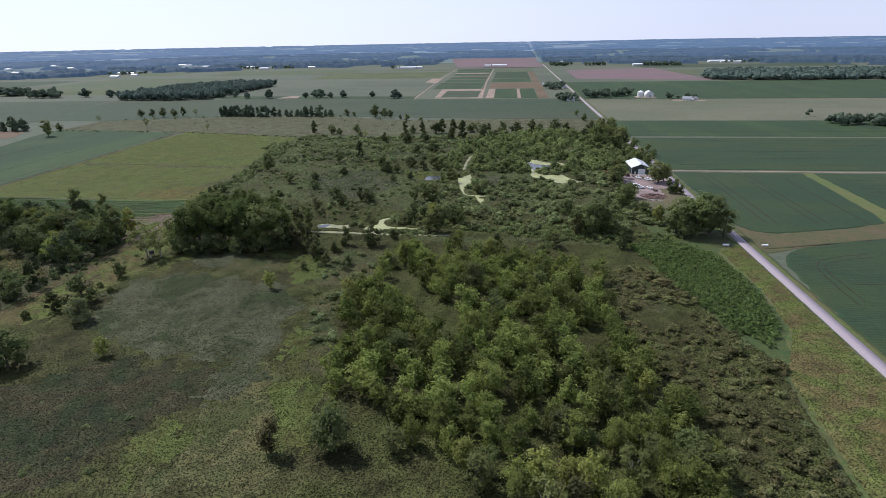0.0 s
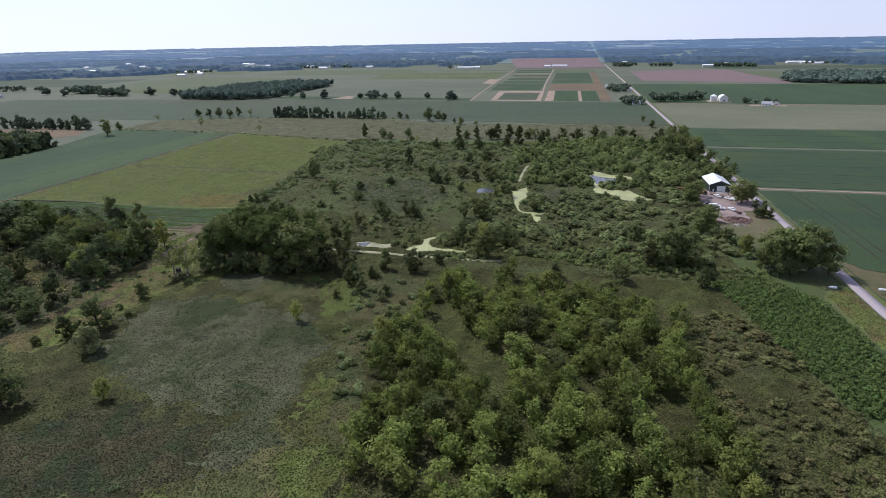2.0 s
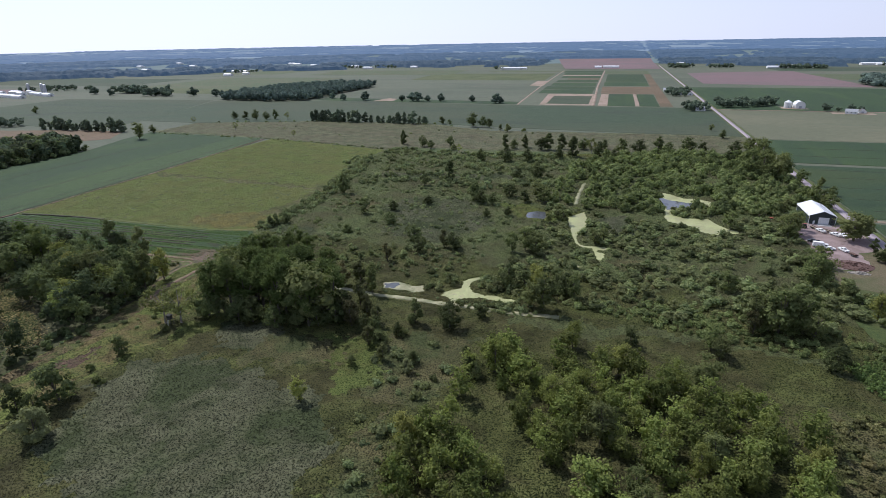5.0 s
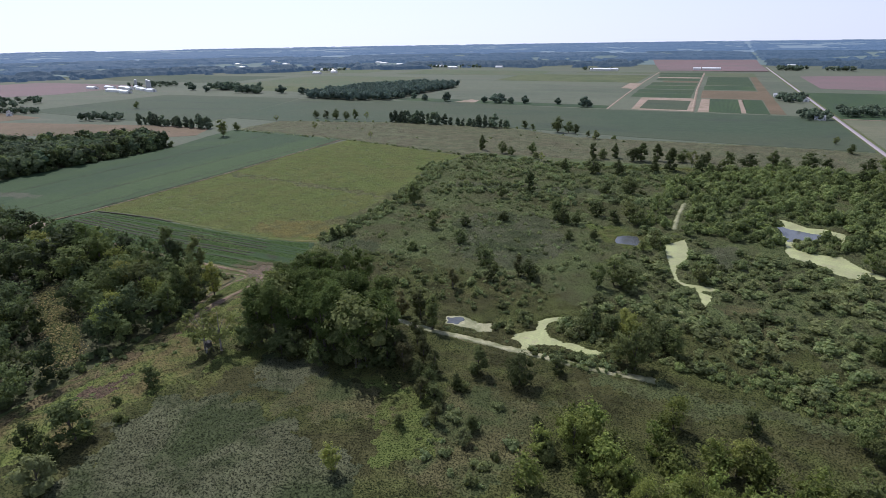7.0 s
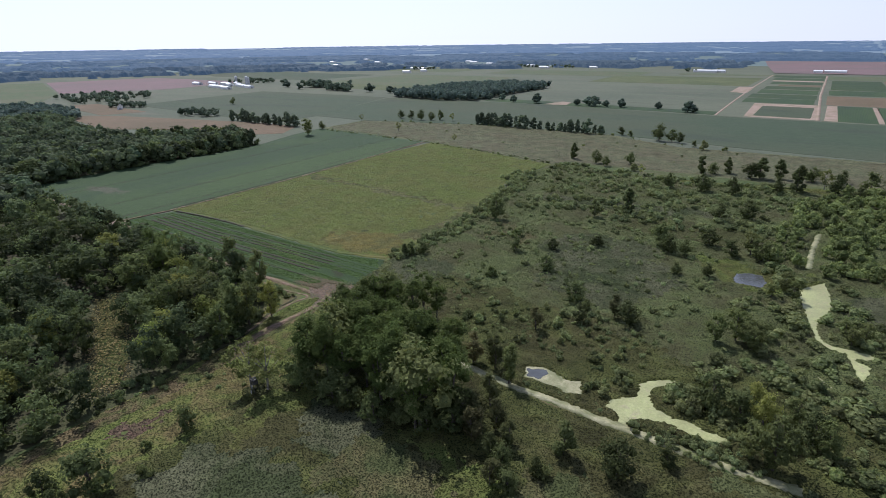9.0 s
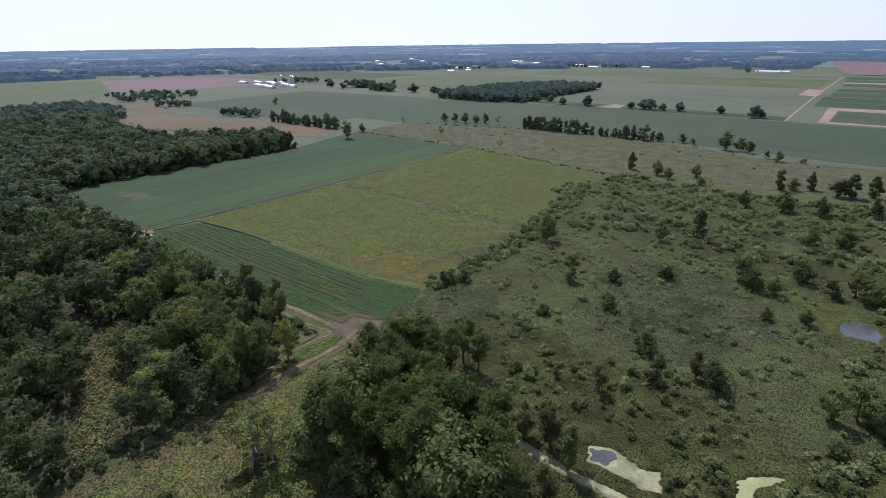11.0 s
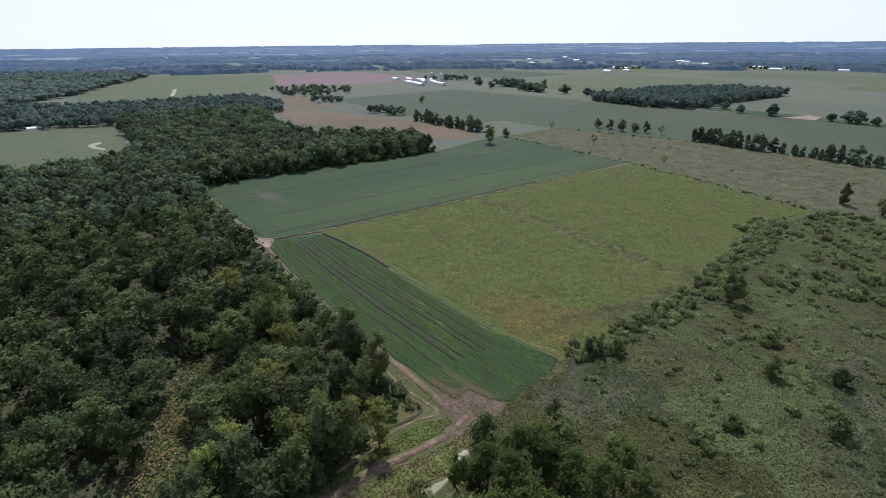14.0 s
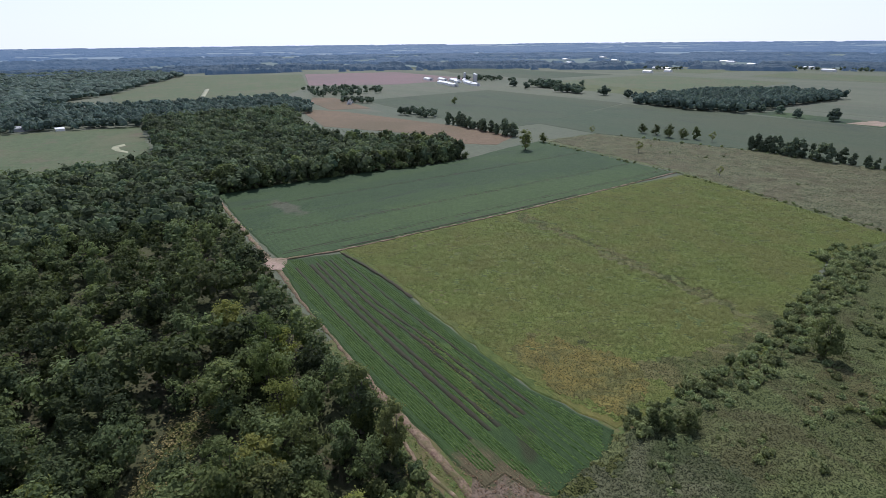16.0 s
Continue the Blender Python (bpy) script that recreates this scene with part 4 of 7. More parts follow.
patch("bean_field_east", [(237, 441), (900, 441), (900, 325), (300, 318), (228, 314), (232, 335)], 0.40, M_BEANE, "deep green bean field", "field", wobble=0.6, seed=36)
patch("grass_strip", [(228, 442), (236, 442), (231, 335), (226, 313), (215, 313), (220, 335)], 0.30, M_STRIP, "yellow-green grass strip between bean fields", "grass", wobble=0.6, seed=37)
patch("ditch_bank", [(130.6, 262), (140, 266), (174, 281), (200, 289), (430, 305), (900, 308), (900, 322), (430, 316), (214, 315), (189, 303), (149, 292), (136, 297), (131, 306)], 0.22, M_BANKSIDE, "brown grassy ditch bank", "bank", wobble=0.8, seed=38)
strip("ditch", [(131, 268), (147, 272), (200, 288), (430, 309), (900, 313)], 1.6, 0.26, M_FLOOR, "dark field ditch", "ditch", seed=39, wobble=0.3)
strip("farm_lane", [(126, 446.5), (300, 446.5), (900, 446)], 3.2, 0.16, M_SAND, "pale gravel farm lane", "lane", seed=40, wobble=0.3)
patch("bean_field_east", [(132, 453), (132, 606), (900, 606), (900, 452)], 0.40, M_BEANE, "deep green bean field", "field", wobble=0.6, seed=41)
patch("bean_field_east", [(132, 618), (132, 736), (900, 740), (900, 616)], 0.35, M_BEANN, "blue-green bean field", "field", wobble=0.6, seed=42)
patch("stubble_field", [(131, 742), (131, 1002), (900, 985), (900, 745)], 0.30, M_GRAIN, "pale ripening grain field", "field", wobble=0.6, seed=43)
patch("field", [(131, 1012), (131, 1420), (1300, 1390), (1300, 985)], 0.30, M_BEANN, "wide blue-green crop field", "field", wobble=0.6, seed=44)
patch("bare_field", [(172, 1530), (487, 1445), (475, 2050), (176, 1950)], 0.30, M_RED, "bare reddish soil field", "field", wobble=0.8, seed=45)
strip("cross_lane", [(127, 1008), (500, 998), (1500, 975)], 4.5, 0.36, M_SAND, "pale cross road between fields", "lane", seed=46)

def draped(name, x0, x1, y0, y1, lean, material, label, category):
    """A far field that follows the climbing ground."""
    bm = bmesh.new()
    nx, ny = 8, 16
    g = []
    for j in range(ny + 1):
        y = y0 + (y1 - y0) * j / ny
        g.append([bm.verts.new((x, y, float(rise_at(x, y)) + 1.2)) for x in (x0 + lean * (y - y0) + (x1 - x0 - lean * (y - y0)) * i / nx for i in range(nx + 1))])
    for j in range(ny):
        for i in range(nx):
            bm.faces.new((g[j][i], g[j][i + 1], g[j + 1][i + 1], g[j + 1][i]))
    return tagged(new(name, from_bm(name, bm, material, True)), label, category, kind="structure")


draped("bare_field", -205, 116, 2180, 3030, -0.13, M_RED, "bare reddish soil field", "field")

# trial plots
patch("trial_ground", [(-178, 1034), (72, 1030), (78, 2080), (-215, 2090)], 0.32, M_OLIVE, "mown ground round trial plots", "field", wobble=0.5, seed=47)
patch("trial_edge", [(-142, 1040), (-52, 1038), (-58, 1240), (-150, 1236)], 0.36, M_SAND, "pale bare edge of a trial plot", "plot", wobble=0.3, seed=48)
patch("trial_edge", [(-46, 1036), (-31, 1036), (-34, 1240), (-47, 1240)], 0.42, M_SAND, "bare sandy strip beside a trial plot", "plot", wobble=0.3, seed=50)
patch("trial_edge", [(13, 1036), (18.5, 1036), (18.5, 1240), (12, 1240)], 0.42, M_SAND, "bare sandy strip between trial plots", "plot", wobble=0.3, seed=56)
patch("trial_edge", [(50, 1036), (69, 1036), (68, 1892), (52, 1894)], 0.38, M_TAN, "bare reddish strip along the trial plots", "plot", wobble=0.4, seed=57)
patch("trial_edge", [(-219, 1448), (-222, 1596), (-191, 1593), (-187, 1434)], 0.38, M_SAND, "pale bare plot beside the lane", "plot", wobble=0.4, seed=58)
strip("trial_lane", [(-53, 1034), (-62, 1430), (-66, 2090)], 4.5, 0.45, M_SAND, "pale lane between trial plots", "lane", seed=53)
strip("trial_lane", [(-178, 1034), (-186, 1283), (-194, 1600), (-200, 2090)], 3.5, 0.44, M_SAND, "pale lane between trial plots", "lane", seed=54)
for i, (x0, x1, y0, y1, m, what) in enumerate((
        (-132, -62, 1056, 1196, M_FIELD, "green trial plot outlined by bare soil"), (-31, 12, 1036, 1240, M_BEANN, "blue-green trial plot"), (19, 49, 1036, 1240, M_BEANN, "blue-green trial plot"),
        (-172, -66, 1250, 1330, M_BEANN, "long trial plot of a crop"), (-174, -66, 1340, 1425, M_BEANE, "long dark green trial plot"), (-49, 52, 1252, 1420, M_TAN, "brown stubble trial plot"),
        (-170, -68, 1445, 1540, M_BEANN, "long trial plot of a crop"), (-170, -68, 1560, 1640, M_BEANE, "long dark green trial plot"), (-49, 49, 1446, 1560, M_BEANN, "long trial plot of a crop"),
        (-49, 49, 1575, 1880, M_BEANE, "wide dark green trial plot"), (-150, -68, 1655, 1700, M_TAN, "narrow stubble trial plot"), (-172, -68, 1715, 1800, M_BEANN, "long trial plot of a crop"),
        (-176, -68, 1815, 1850, M_SAND, "narrow bare trial plot"), (-180, -68, 1865, 1950, M_BEANN, "long trial plot of a crop"), (-190, -68, 1975, 2075, M_BEANE, "long dark green trial plot"), (-60, 70, 1905, 2075, M_PALE, "pale green trial plot"))):
    patch("trial_plot", [(x0, y0), (x1, y0 - 4), (x1 - 1, y1), (x0 - 2, y1)], 0.42, m, what, "plot", wobble=0.4, seed=60 + i)
patch("bare_pad", [(-455, 1056), (-418, 1060), (-424, 1100), (-445, 1110)], 0.40, M_SAND, "pale bare patch in a field", "dirt", wobble=2, seed=80)

# far fields
for i, (x, y, w, d, m) in enumerate((
        (-420, 1350, 330, 380, M_OLIVE), (-400, 1780, 380, 300, M_ROUGH), (-1050, 1500, 420, 420, M_PALE), (-1000, 1230, 380, 120, M_ROUGH), (-1600, 1500, 500, 300, M_FIELD),
        (-800, 2000, 500, 260, M_PALE), (700, 1780, 420, 240, M_PALE), (1250, 1750, 500, 300, M_ROUGH), (800, 2150, 700, 200, M_FIELD), (1500, 2150, 500, 140, M_RED),
        (600, 800, 10, 10, M_ROUGH), (1150, 900, 380, 130, M_TAN), (-1500, 2000, 600, 200, M_PALE), (-2100, 1500, 500, 220, M_FIELD), (-300, 2060, 300, 60, M_PALE))):
    patch("field", [(x - w / 2, y - d / 2), (x + w / 2, y - d / 2 - 8), (x + w / 2, y + d / 2), (x - w / 2 - 10, y + d / 2)], 0.2 + 0.01 * i, m, "far crop field", "field", step=30, wobble=1, seed=90 + i)

# ponds
POND_NORTH = [(-38.8, 413.5), (-34.3, 419.7), (-29.4, 427), (-27.1, 414.4), (-26.1, 400.4), (-27.7, 391.3), (-30.1, 385), (-30.6, 376.3), (-29, 367.5), (-26.1, 363.7), (-18.9, 364), (-12.9, 362.8), (-13.8, 359.5), (-19.2, 356.4), (-14.2, 353.9), (-14.8, 349.7), (-16.8, 341.2), (-18.3, 344.3), (-19.5, 351.6), (-21.6, 358.7), (-25.9, 360.2), (-29.4, 362.8), (-31.5, 369.6), (-32.8, 377.1), (-35.6, 389.7), (-37.6, 401.9)]
POND_FRONT = [(-81.6, 287.9), (-79, 291.8), (-75.1, 294.4), (-76.6, 301.7), (-74.3, 305.6), (-69.2, 309.7), (-66.3, 310), (-69.9, 305.2), (-72.2, 301.6), (-71.8, 296.5), (-68.5, 291.6), (-63.8, 290.1), (-59.3, 290.8), (-54.5, 288.9), (-47.9, 288.6), (-48, 286.4), (-51.6, 284.8), (-59.1, 284.7), (-64, 286.2), (-68.8, 285.2), (-72.6, 283.2), (-73.7, 279.5), (-75, 276.7), (-78.2, 276.5), (-76.4, 281), (-78.1, 283.7), (-81.7, 284.5)]
POND_SCUM = [(-111.9, 291.1), (-106, 294), (-101.6, 292.9), (-96.9, 291.1), (-92.6, 293), (-90.1, 285.7), (-93.6, 284.3), (-100.2, 285.3), (-106, 285.2), (-109.3, 284.9)]
POND_EAST = [(15.7, 485.6), (21.1, 487.8), (26, 484.6), (33.8, 474.7), (43, 476.2), (50.1, 470.3), (51.9, 463), (48.7, 448.1), (43.9, 445.3), (44.7, 454.8), (39.5, 453.4), (32, 448.1), (25.1, 445.1), (23.5, 440.2), (25.3, 431.7), (29.8, 428.2), (43.6, 429), (47.3, 420.2), (51.8, 412.2), (57.3, 408.2), (56.5, 403), (50.1, 400.9), (42.3, 398), (36.7, 401.7), (33, 411.3), (26.1, 413.5), (20.1, 416.6), (18.4, 424.9), (19.8, 439.9), (19.1, 460.4), (15.8, 476.1)]
EAST_ISLAND = [(45, 446), (44.5, 455), (39.5, 454), (32, 448.6), (25, 445.6), (23.4, 440), (25, 431.5), (29.8, 427.8), (43.6, 428.6), (50, 440)]
POND_SLIT = [(-29.5, 339.4), (-27.4, 336.6), (-25, 333.2), (-26.3, 330.6), (-28.2, 335)]
POOL = [(-64.9, 410.5), (-64.2, 417.7), (-59.8, 421.4), (-53.5, 421.2), (-51.2, 412.6), (-52, 406.3), (-57.9, 405.2), (-62.7, 405.2)]
DITCH = [(-140, 281), (-137, 279.7), (-124, 279.4), (-116.6, 278.2), (-108.4, 278.1), (-100.9, 278.6), (-88, 278), (-77.6, 277.2), (-68.1, 277), (-56.4, 276.8), (-45.1, 276.6), (-30, 277.5), (-16, 282)]
for i, (points, cover_mat, what) in enumerate(((POND_NORTH, M_DUCKWEED, "yellow-green duckweed"), (POND_FRONT, M_DUCKWEED, "yellow-green duckweed"), (POND_SCUM, M_SCUM, "pale floating scum"), (POND_EAST, M_DUCKWEED, "yellow-green duckweed"), (POND_SLIT, M_DUCKWEED, "yellow-green duckweed"))):
    patch("pond", points, 0.10, cover_mat, "marsh pond covered with " + what, "pond", step=1.6, wobble=0.55, seed=110 + i)
strip("marsh_ditch", DITCH, 3.4, 0.125, M_SCUM, "marsh ditch covered with pale scum", "ditch", step=1.5, wobble=0.7, seed=113)
patch("open_water", [(16.3, 481), (20.1, 473), (24.3, 468), (31.5, 465.5), (39.6, 463.1), (38, 455), (30.9, 449), (25, 446.6), (21, 444), (19.8, 459)], 0.13, M_WATER, "dark open water in a pond", "water", step=1.5, wobble=0.5, seed=115)
strip("marsh_channel", [(-36.3, 440), (-36.2, 457), (-35.9, 475), (-34.7, 492), (-33.8, 505)], 2.4, 0.12, M_SCUM, "narrow channel of pale scum through the thicket", "ditch", step=1.5, wobble=0.6, seed=121)
strip("marsh_channel", [(5.4, 493.4), (12, 490.6), (17, 484.5)], 2.2, 0.12, M_SCUM, "narrow inlet of a pond", "ditch", step=1.5, wobble=0.5, seed=122)
patch("open_water", [(-111, 290), (-106, 292.6), (-103.5, 291), (-105, 286.5), (-108.6, 286)], 0.13, M_WATER, "dark open water between floating scum", "water", step=0.8, wobble=0.7, skirt=0.05, seed=123)
patch("open_water", POOL, 0.13, M_WATER, "small dark pool in the marsh", "water", step=1.5, wobble=0.4, seed=116)
patch("pond", [(-194.4, 267), (-194.2, 272.5), (-193.6, 277), (-192.9, 277.2), (-192.9, 273), (-192.2, 270.5), (-191.6, 267.5)], 0.15, M_SCUM, "small pool with pale scum", "pond", step=1, wobble=0.3, seed=117)
patch("pond", [(-199, 281), (-199.8, 285), (-198.7, 286), (-197.3, 284.6), (-197.4, 282)], 0.15, M_SCUM, "small pool with pale scum", "pond", step=1, wobble=0.3, seed=118)
patch("far_pool", [(-834.9, 255.7), (-845.3, 267.3), (-833.0, 267.2), (-824.7, 260.0), (-807.7, 260.5), (-790.3, 266.5), (-782.1, 265.0), (-801.7, 255.9), (-823.3, 253.2)], 0.34, M_SCUM, "pale pool in a far meadow", "pool", step=6, wobble=0.6, seed=119)
# the river's sheen is painted: pale scum colour replaces reflected sky
strip("river", [(-1235, 412), (-1330, 440), (-1440, 466), (-1600, 505)], 9, 0.36, M_SCUM, "far river with its bright sheen painted as a pale colour", "river", seed=120)

# ---- woods ----
R = np.random.RandomState(7)


def wood(name, poly, spacing, h0, h1, shapes, material, label, seed, keep=1.0, clump=0.0, clear=None, width=1.0):
    p = spots(poly, spacing, seed, keep, clump)
    if clear is not None:
        p = p[~clear(p)]
    r = np.random.RandomState(seed)
    h, w = r.uniform(h0, h1, len(p)), r.uniform(0.85, 1.2, len(p)) * width
    return scatter(name, p, h, w, shapes, material, label, "woodland", seed)


def glade(p):
    """True on the grassy strip through the wood."""
    d = np.abs((p[:, 1] - 205) * 0.884 + (p[:, 0] + 222) * 0.468)
    return (d < 7.0) & (p[:, 0] < -214) & (p[:, 0] > -292)


wood("woodland", [(-300, 60), (-300, 286), (-400, 288), (-470, 294), (-470, 60)], 11.5, 13, 22, "wood_near", L_WOOD, "dense mixed wood of green broadleaf trees", 201, clear=glade)
wood("woodland", [(-470, -40), (-470, 292), (-556, 296), (-562, 528), (-606, 538), (-640, 515), (-680, 470), (-760, 455), (-840, 462), (-990, 510), (-990, 306), (-700, 288), (-668, 255), (-662, 150), (-700, -40)], 10.5, 13, 22, "wood_mid", L_CANOPY, "dense mixed wood of green broadleaf trees", 202, width=1.1)
wood("woodland", [(-205, 20), (-205, 130), (-300, 150), (-470, 60), (-470, -60)], 10.0, 11, 18, "wood_mid", L_CANOPY, "dense mixed wood of green broadleaf trees", 203, width=1.1)
wood("far_woodland", [(-990, 300), (-990, 535), (-1060, 575), (-1235, 565), (-1250, 300), (-1330, 120), (-1020, 110)], 12.5, 11, 18, "wood_far", L_FARWOOD, "far wood of dark green trees", 204, clump=0.1, width=1.25)
wood("far_woodland", [(-800, 1050), (-676, 1022), (-592, 1050), (-590, 1190), (-592, 1400), (-700, 1400), (-790, 1300)], 10, 15, 20, "wood_far", L_FARWOOD, "dark oval woodlot among fields", 205, width=1.05)
wood("far_woodland", [(470, 1470), (560, 1420), (1500, 1400), (1500, 1700), (560, 1720)], 15, 15, 20, "wood_farther", L_FARWOOD, "dark woodlot among fields", 206, width=1.4)
wood("far_woodland", [(-1250, 100), (-1560, 290), (-2240, 550), (-2600, 380), (-2500, -300), (-1300, -200)], 19, 14, 20, "wood_farther", L_FARWOOD, "far wood of dark green trees", 207, clump=0.15, width=1.7)

FRONT = np.concatenate([spots([(-557, 300), (-557, 528), (-574, 530), (-574, 300)], 8.5, 211, 0.95), spots([(-560, 528), (-610, 540), (-644, 516), (-684, 470), (-674, 458), (-630, 500), (-574, 512)], 8.5, 212, 0.95)])
scatter("woodland_edge", FRONT, R.uniform(13, 23, len(FRONT)), R.uniform(0.85, 1.15, len(FRONT)), "wood_front", L_WOOD, "broadleaf trees along the far field's edge", "woodland", 213)

# the far country: long belts of wood between thin fields
FAR_SHEDS = ((-404, 2191, 20, 70, 90), (-360, 2200, 14, 30, 90), (-1463, 2018, 16, 44, 80), (-1420, 2010, 12, 24, 90), (-1014, 2274, 16, 40, 85), (-1130, 2396, 16, 36, 80), (-2172, 2265, 22, 60, 60), (-2152, 2500, 20, 50, 60), (-1514, 2560, 18, 40, 80), (-1561, 2588, 16, 36, 80), (-59, 2279, 14, 40, 90), (-37, 2273, 14, 30, 90), (-95, 2265, 12, 24, 90), (475, 2219, 16, 60, 90), (810, 2434, 24, 60, 90), (856, 2337, 16, 40, 90), (836, 2400, 16, 40, 90), (555, 2335, 14, 30, 90), (184, 2384, 14, 24, 0), (206, 2531, 14, 24, 90), (-834, 2335, 14, 30, 85), (-1380, 2480, 16, 34, 80), (-1955, 2360, 16, 44, 70), (-1978, 2093, 18, 40, 75), (-1346, 1811, 14, 34, 80), (-1332, 1896, 12, 26, 80))


def far_country():
    """Belts and lots of wood between long thin fields, closer and closer towards the horizon."""
    na, nr = 760, 170
    rf = np.random.RandomState(11)
    ang = np.linspace(-0.2, 3.4, na)
    rad = 2230 + 2510 * np.linspace(0, 1, nr) ** 1.15
    mask = np.zeros((na, nr), np.float32)
    for i, a in enumerate(ang):
        for j, q in enumerate(rad):
            far = (q - 2230) / 2510
            v = 0.8 * noise.noise((a * 12, q * 0.0085, 3.3)) + 0.6 * noise.noise((a * 34, q * 0.017, 1.7)) + 0.3 * noise.noise((a * 110, q * 0.03, 6.1))
            mask[i, j] = v - 0.05 + 0.20 * far
    aa, qq = np.meshgrid(ang, rad, indexing="ij")
    aa = aa + rf.uniform(-0.3, 0.3, aa.shape) * (ang[1] - ang[0])
    x, y = -60 + qq * np.cos(aa), 200 + qq * np.sin(aa)
    clear = (x > -340) & (x < 135) & (y > 2100) & (y < 3060) | (x > 165) & (x < 480) & (y < 2060) | (x > 110) & (x < 140)
    for sx, sy, *_ in FAR_SHEDS:
        clear |= np.hypot(x - sx * 0.975, y - sy * 0.975) < 105
    solid = (mask > 0) & ~clear
    solid[:, :2] = solid[:2] = solid[-2:] = False
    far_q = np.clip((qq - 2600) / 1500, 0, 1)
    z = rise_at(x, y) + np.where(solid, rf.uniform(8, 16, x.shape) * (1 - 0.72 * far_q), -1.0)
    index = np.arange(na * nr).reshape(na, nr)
    # three distance bands, each with its own strength of emitted haze
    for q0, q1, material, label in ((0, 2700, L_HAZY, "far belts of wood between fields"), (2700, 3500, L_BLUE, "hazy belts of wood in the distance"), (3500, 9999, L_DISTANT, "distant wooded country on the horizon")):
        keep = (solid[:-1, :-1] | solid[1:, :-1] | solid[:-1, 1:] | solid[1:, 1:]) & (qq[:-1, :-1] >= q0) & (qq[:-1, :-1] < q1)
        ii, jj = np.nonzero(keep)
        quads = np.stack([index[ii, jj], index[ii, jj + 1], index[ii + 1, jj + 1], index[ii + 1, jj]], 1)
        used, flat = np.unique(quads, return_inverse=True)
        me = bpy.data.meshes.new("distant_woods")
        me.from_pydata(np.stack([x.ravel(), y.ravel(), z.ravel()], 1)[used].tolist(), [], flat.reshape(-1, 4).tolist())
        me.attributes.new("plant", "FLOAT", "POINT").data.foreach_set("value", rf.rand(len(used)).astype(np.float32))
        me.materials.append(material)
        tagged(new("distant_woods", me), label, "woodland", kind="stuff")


far_country()

# ---- trees that stand singly or in groups ----
random.seed(21)
# the grove under the first stretch of the flight
BACK = []
GROVE = [(-70, 232), (-64, 190), (-58, 145), (-50, 116), (-34, 106), (-12, 98), (0, 78), (52, 78), (56, 108), (52, 135), (42, 172), (44, 218), (30, 238), (-20, 246), (-50, 244)]
for x, y in spots(GROVE, 6.9, 31, 0.98, 0.06):
    if abs((x + 48) * 0.83 + (y - 215) * 0.56) < 7 and -52 < x < -22 or x < -56 and y > 205:
        continue
    if y < 112 or random.random() < 0.10:
        k = random.choices(("grove", "bright", "oak", "brown", "sparse"), (56, 16, 20, 4, 4))[0]
        tree(k, x, y, random.uniform(9.0, 15.5), random.uniform(0.9, 1.2), "grove trees")
    else:
        BACK.append((x, y))
BACK = np.array(BACK)
scatter("grove_trees", BACK, R.uniform(9, 15, len(BACK)), R.uniform(0.95, 1.25, len(BACK)), "grove_back", L_GROVEMASS, "close-set young trees at the back of the grove", "woodland", 34)
# the wood's nearest edge
EDGE = spots([(-209, 120), (-211, 185), (-209, 217), (-212, 244), (-218, 262), (-236, 282), (-300, 286), (-300, 110)], 10.6, 33, 0.97)
EDGE = EDGE[~glade(EDGE)]
scatter("woodland_edge", EDGE, R.uniform(12, 21, len(EDGE)), R.uniform(0.85, 1.2, len(EDGE)), "wood_edge", L_WOOD, "uneven broadleaf trees along the wood's edge", "woodland", 35)
for k, x, y, h in (("bright", -236, 182, 15), ("bright", -246, 176, 13), ("oak", -229, 176, 14), ("bright", -263, 205, 16), ("oak", -252, 190, 17), ("bright", -248, 250, 19), ("grove", -270, 262, 18), ("bright", -232, 232, 15), ("grove", -226, 246, 17), ("oak", -284, 250, 20), ("grove", -300, 270, 19), ("bright", -330, 262, 18), ("grove", -228, 225, 14)):
    tree(k, x, y, h, random.uniform(1.1, 1.4), "wood edge trees")
UNDER = spots([(-211, 130), (-212, 185), (-209, 217), (-212, 244), (-218, 262), (-236, 284), (-320, 288), (-320, 130)], 8.4, 37, 0.9)
UNDER = UNDER[~glade(UNDER)]
scatter("undergrowth", UNDER, R.uniform(2.5, 7, len(UNDER)), R.uniform(0.9, 1.3, len(UNDER)), "thicket", L_WOOD, "leafy undergrowth below the wood's edge trees", "woodland", 38)
for k, x, y, h, w in (("bright", -214.5, 267, 17, 0.9), ("oak", -217, 258, 20, 0.85), ("poplar", -219, 253, 23, 1.0), ("oak", -230, 256, 13, 1.0), ("oak", -235, 248, 21, 1.0), ("oak", -213, 243, 18, 0.9), ("poplar", -241, 283, 21, 0.8), ("poplar", -243, 281, 17, 0.8), ("poplar", -256, 280, 25, 1.0), ("oak", -249, 262, 18, 0.9), ("bush", -232, 273, 6, 1.0), ("oak", -233, 258, 14, 0.9), ("oak", -244, 242, 23, 1.0), ("bright", -226, 264, 12, 1.0), ("bush", -224, 276, 4, 1.0), ("bush", -228, 280, 3, 1.0), ("tall", -299, 267, 25, 1.0), ("tall", -283, 262, 24, 1.0)):
    tree(k, x, y, h, w, "wood corner trees")
# tall clump beside the ditch
for k, x, y, h in (("tall", -187, 273, 15), ("tall", -184, 280, 17), ("oak", -187, 262, 13), ("tall", -183, 289, 18), ("oak", -180, 258, 14), ("dark", -189, 281, 8)):
    tree(k, x, y, h, 1.1, "tall clump trees")
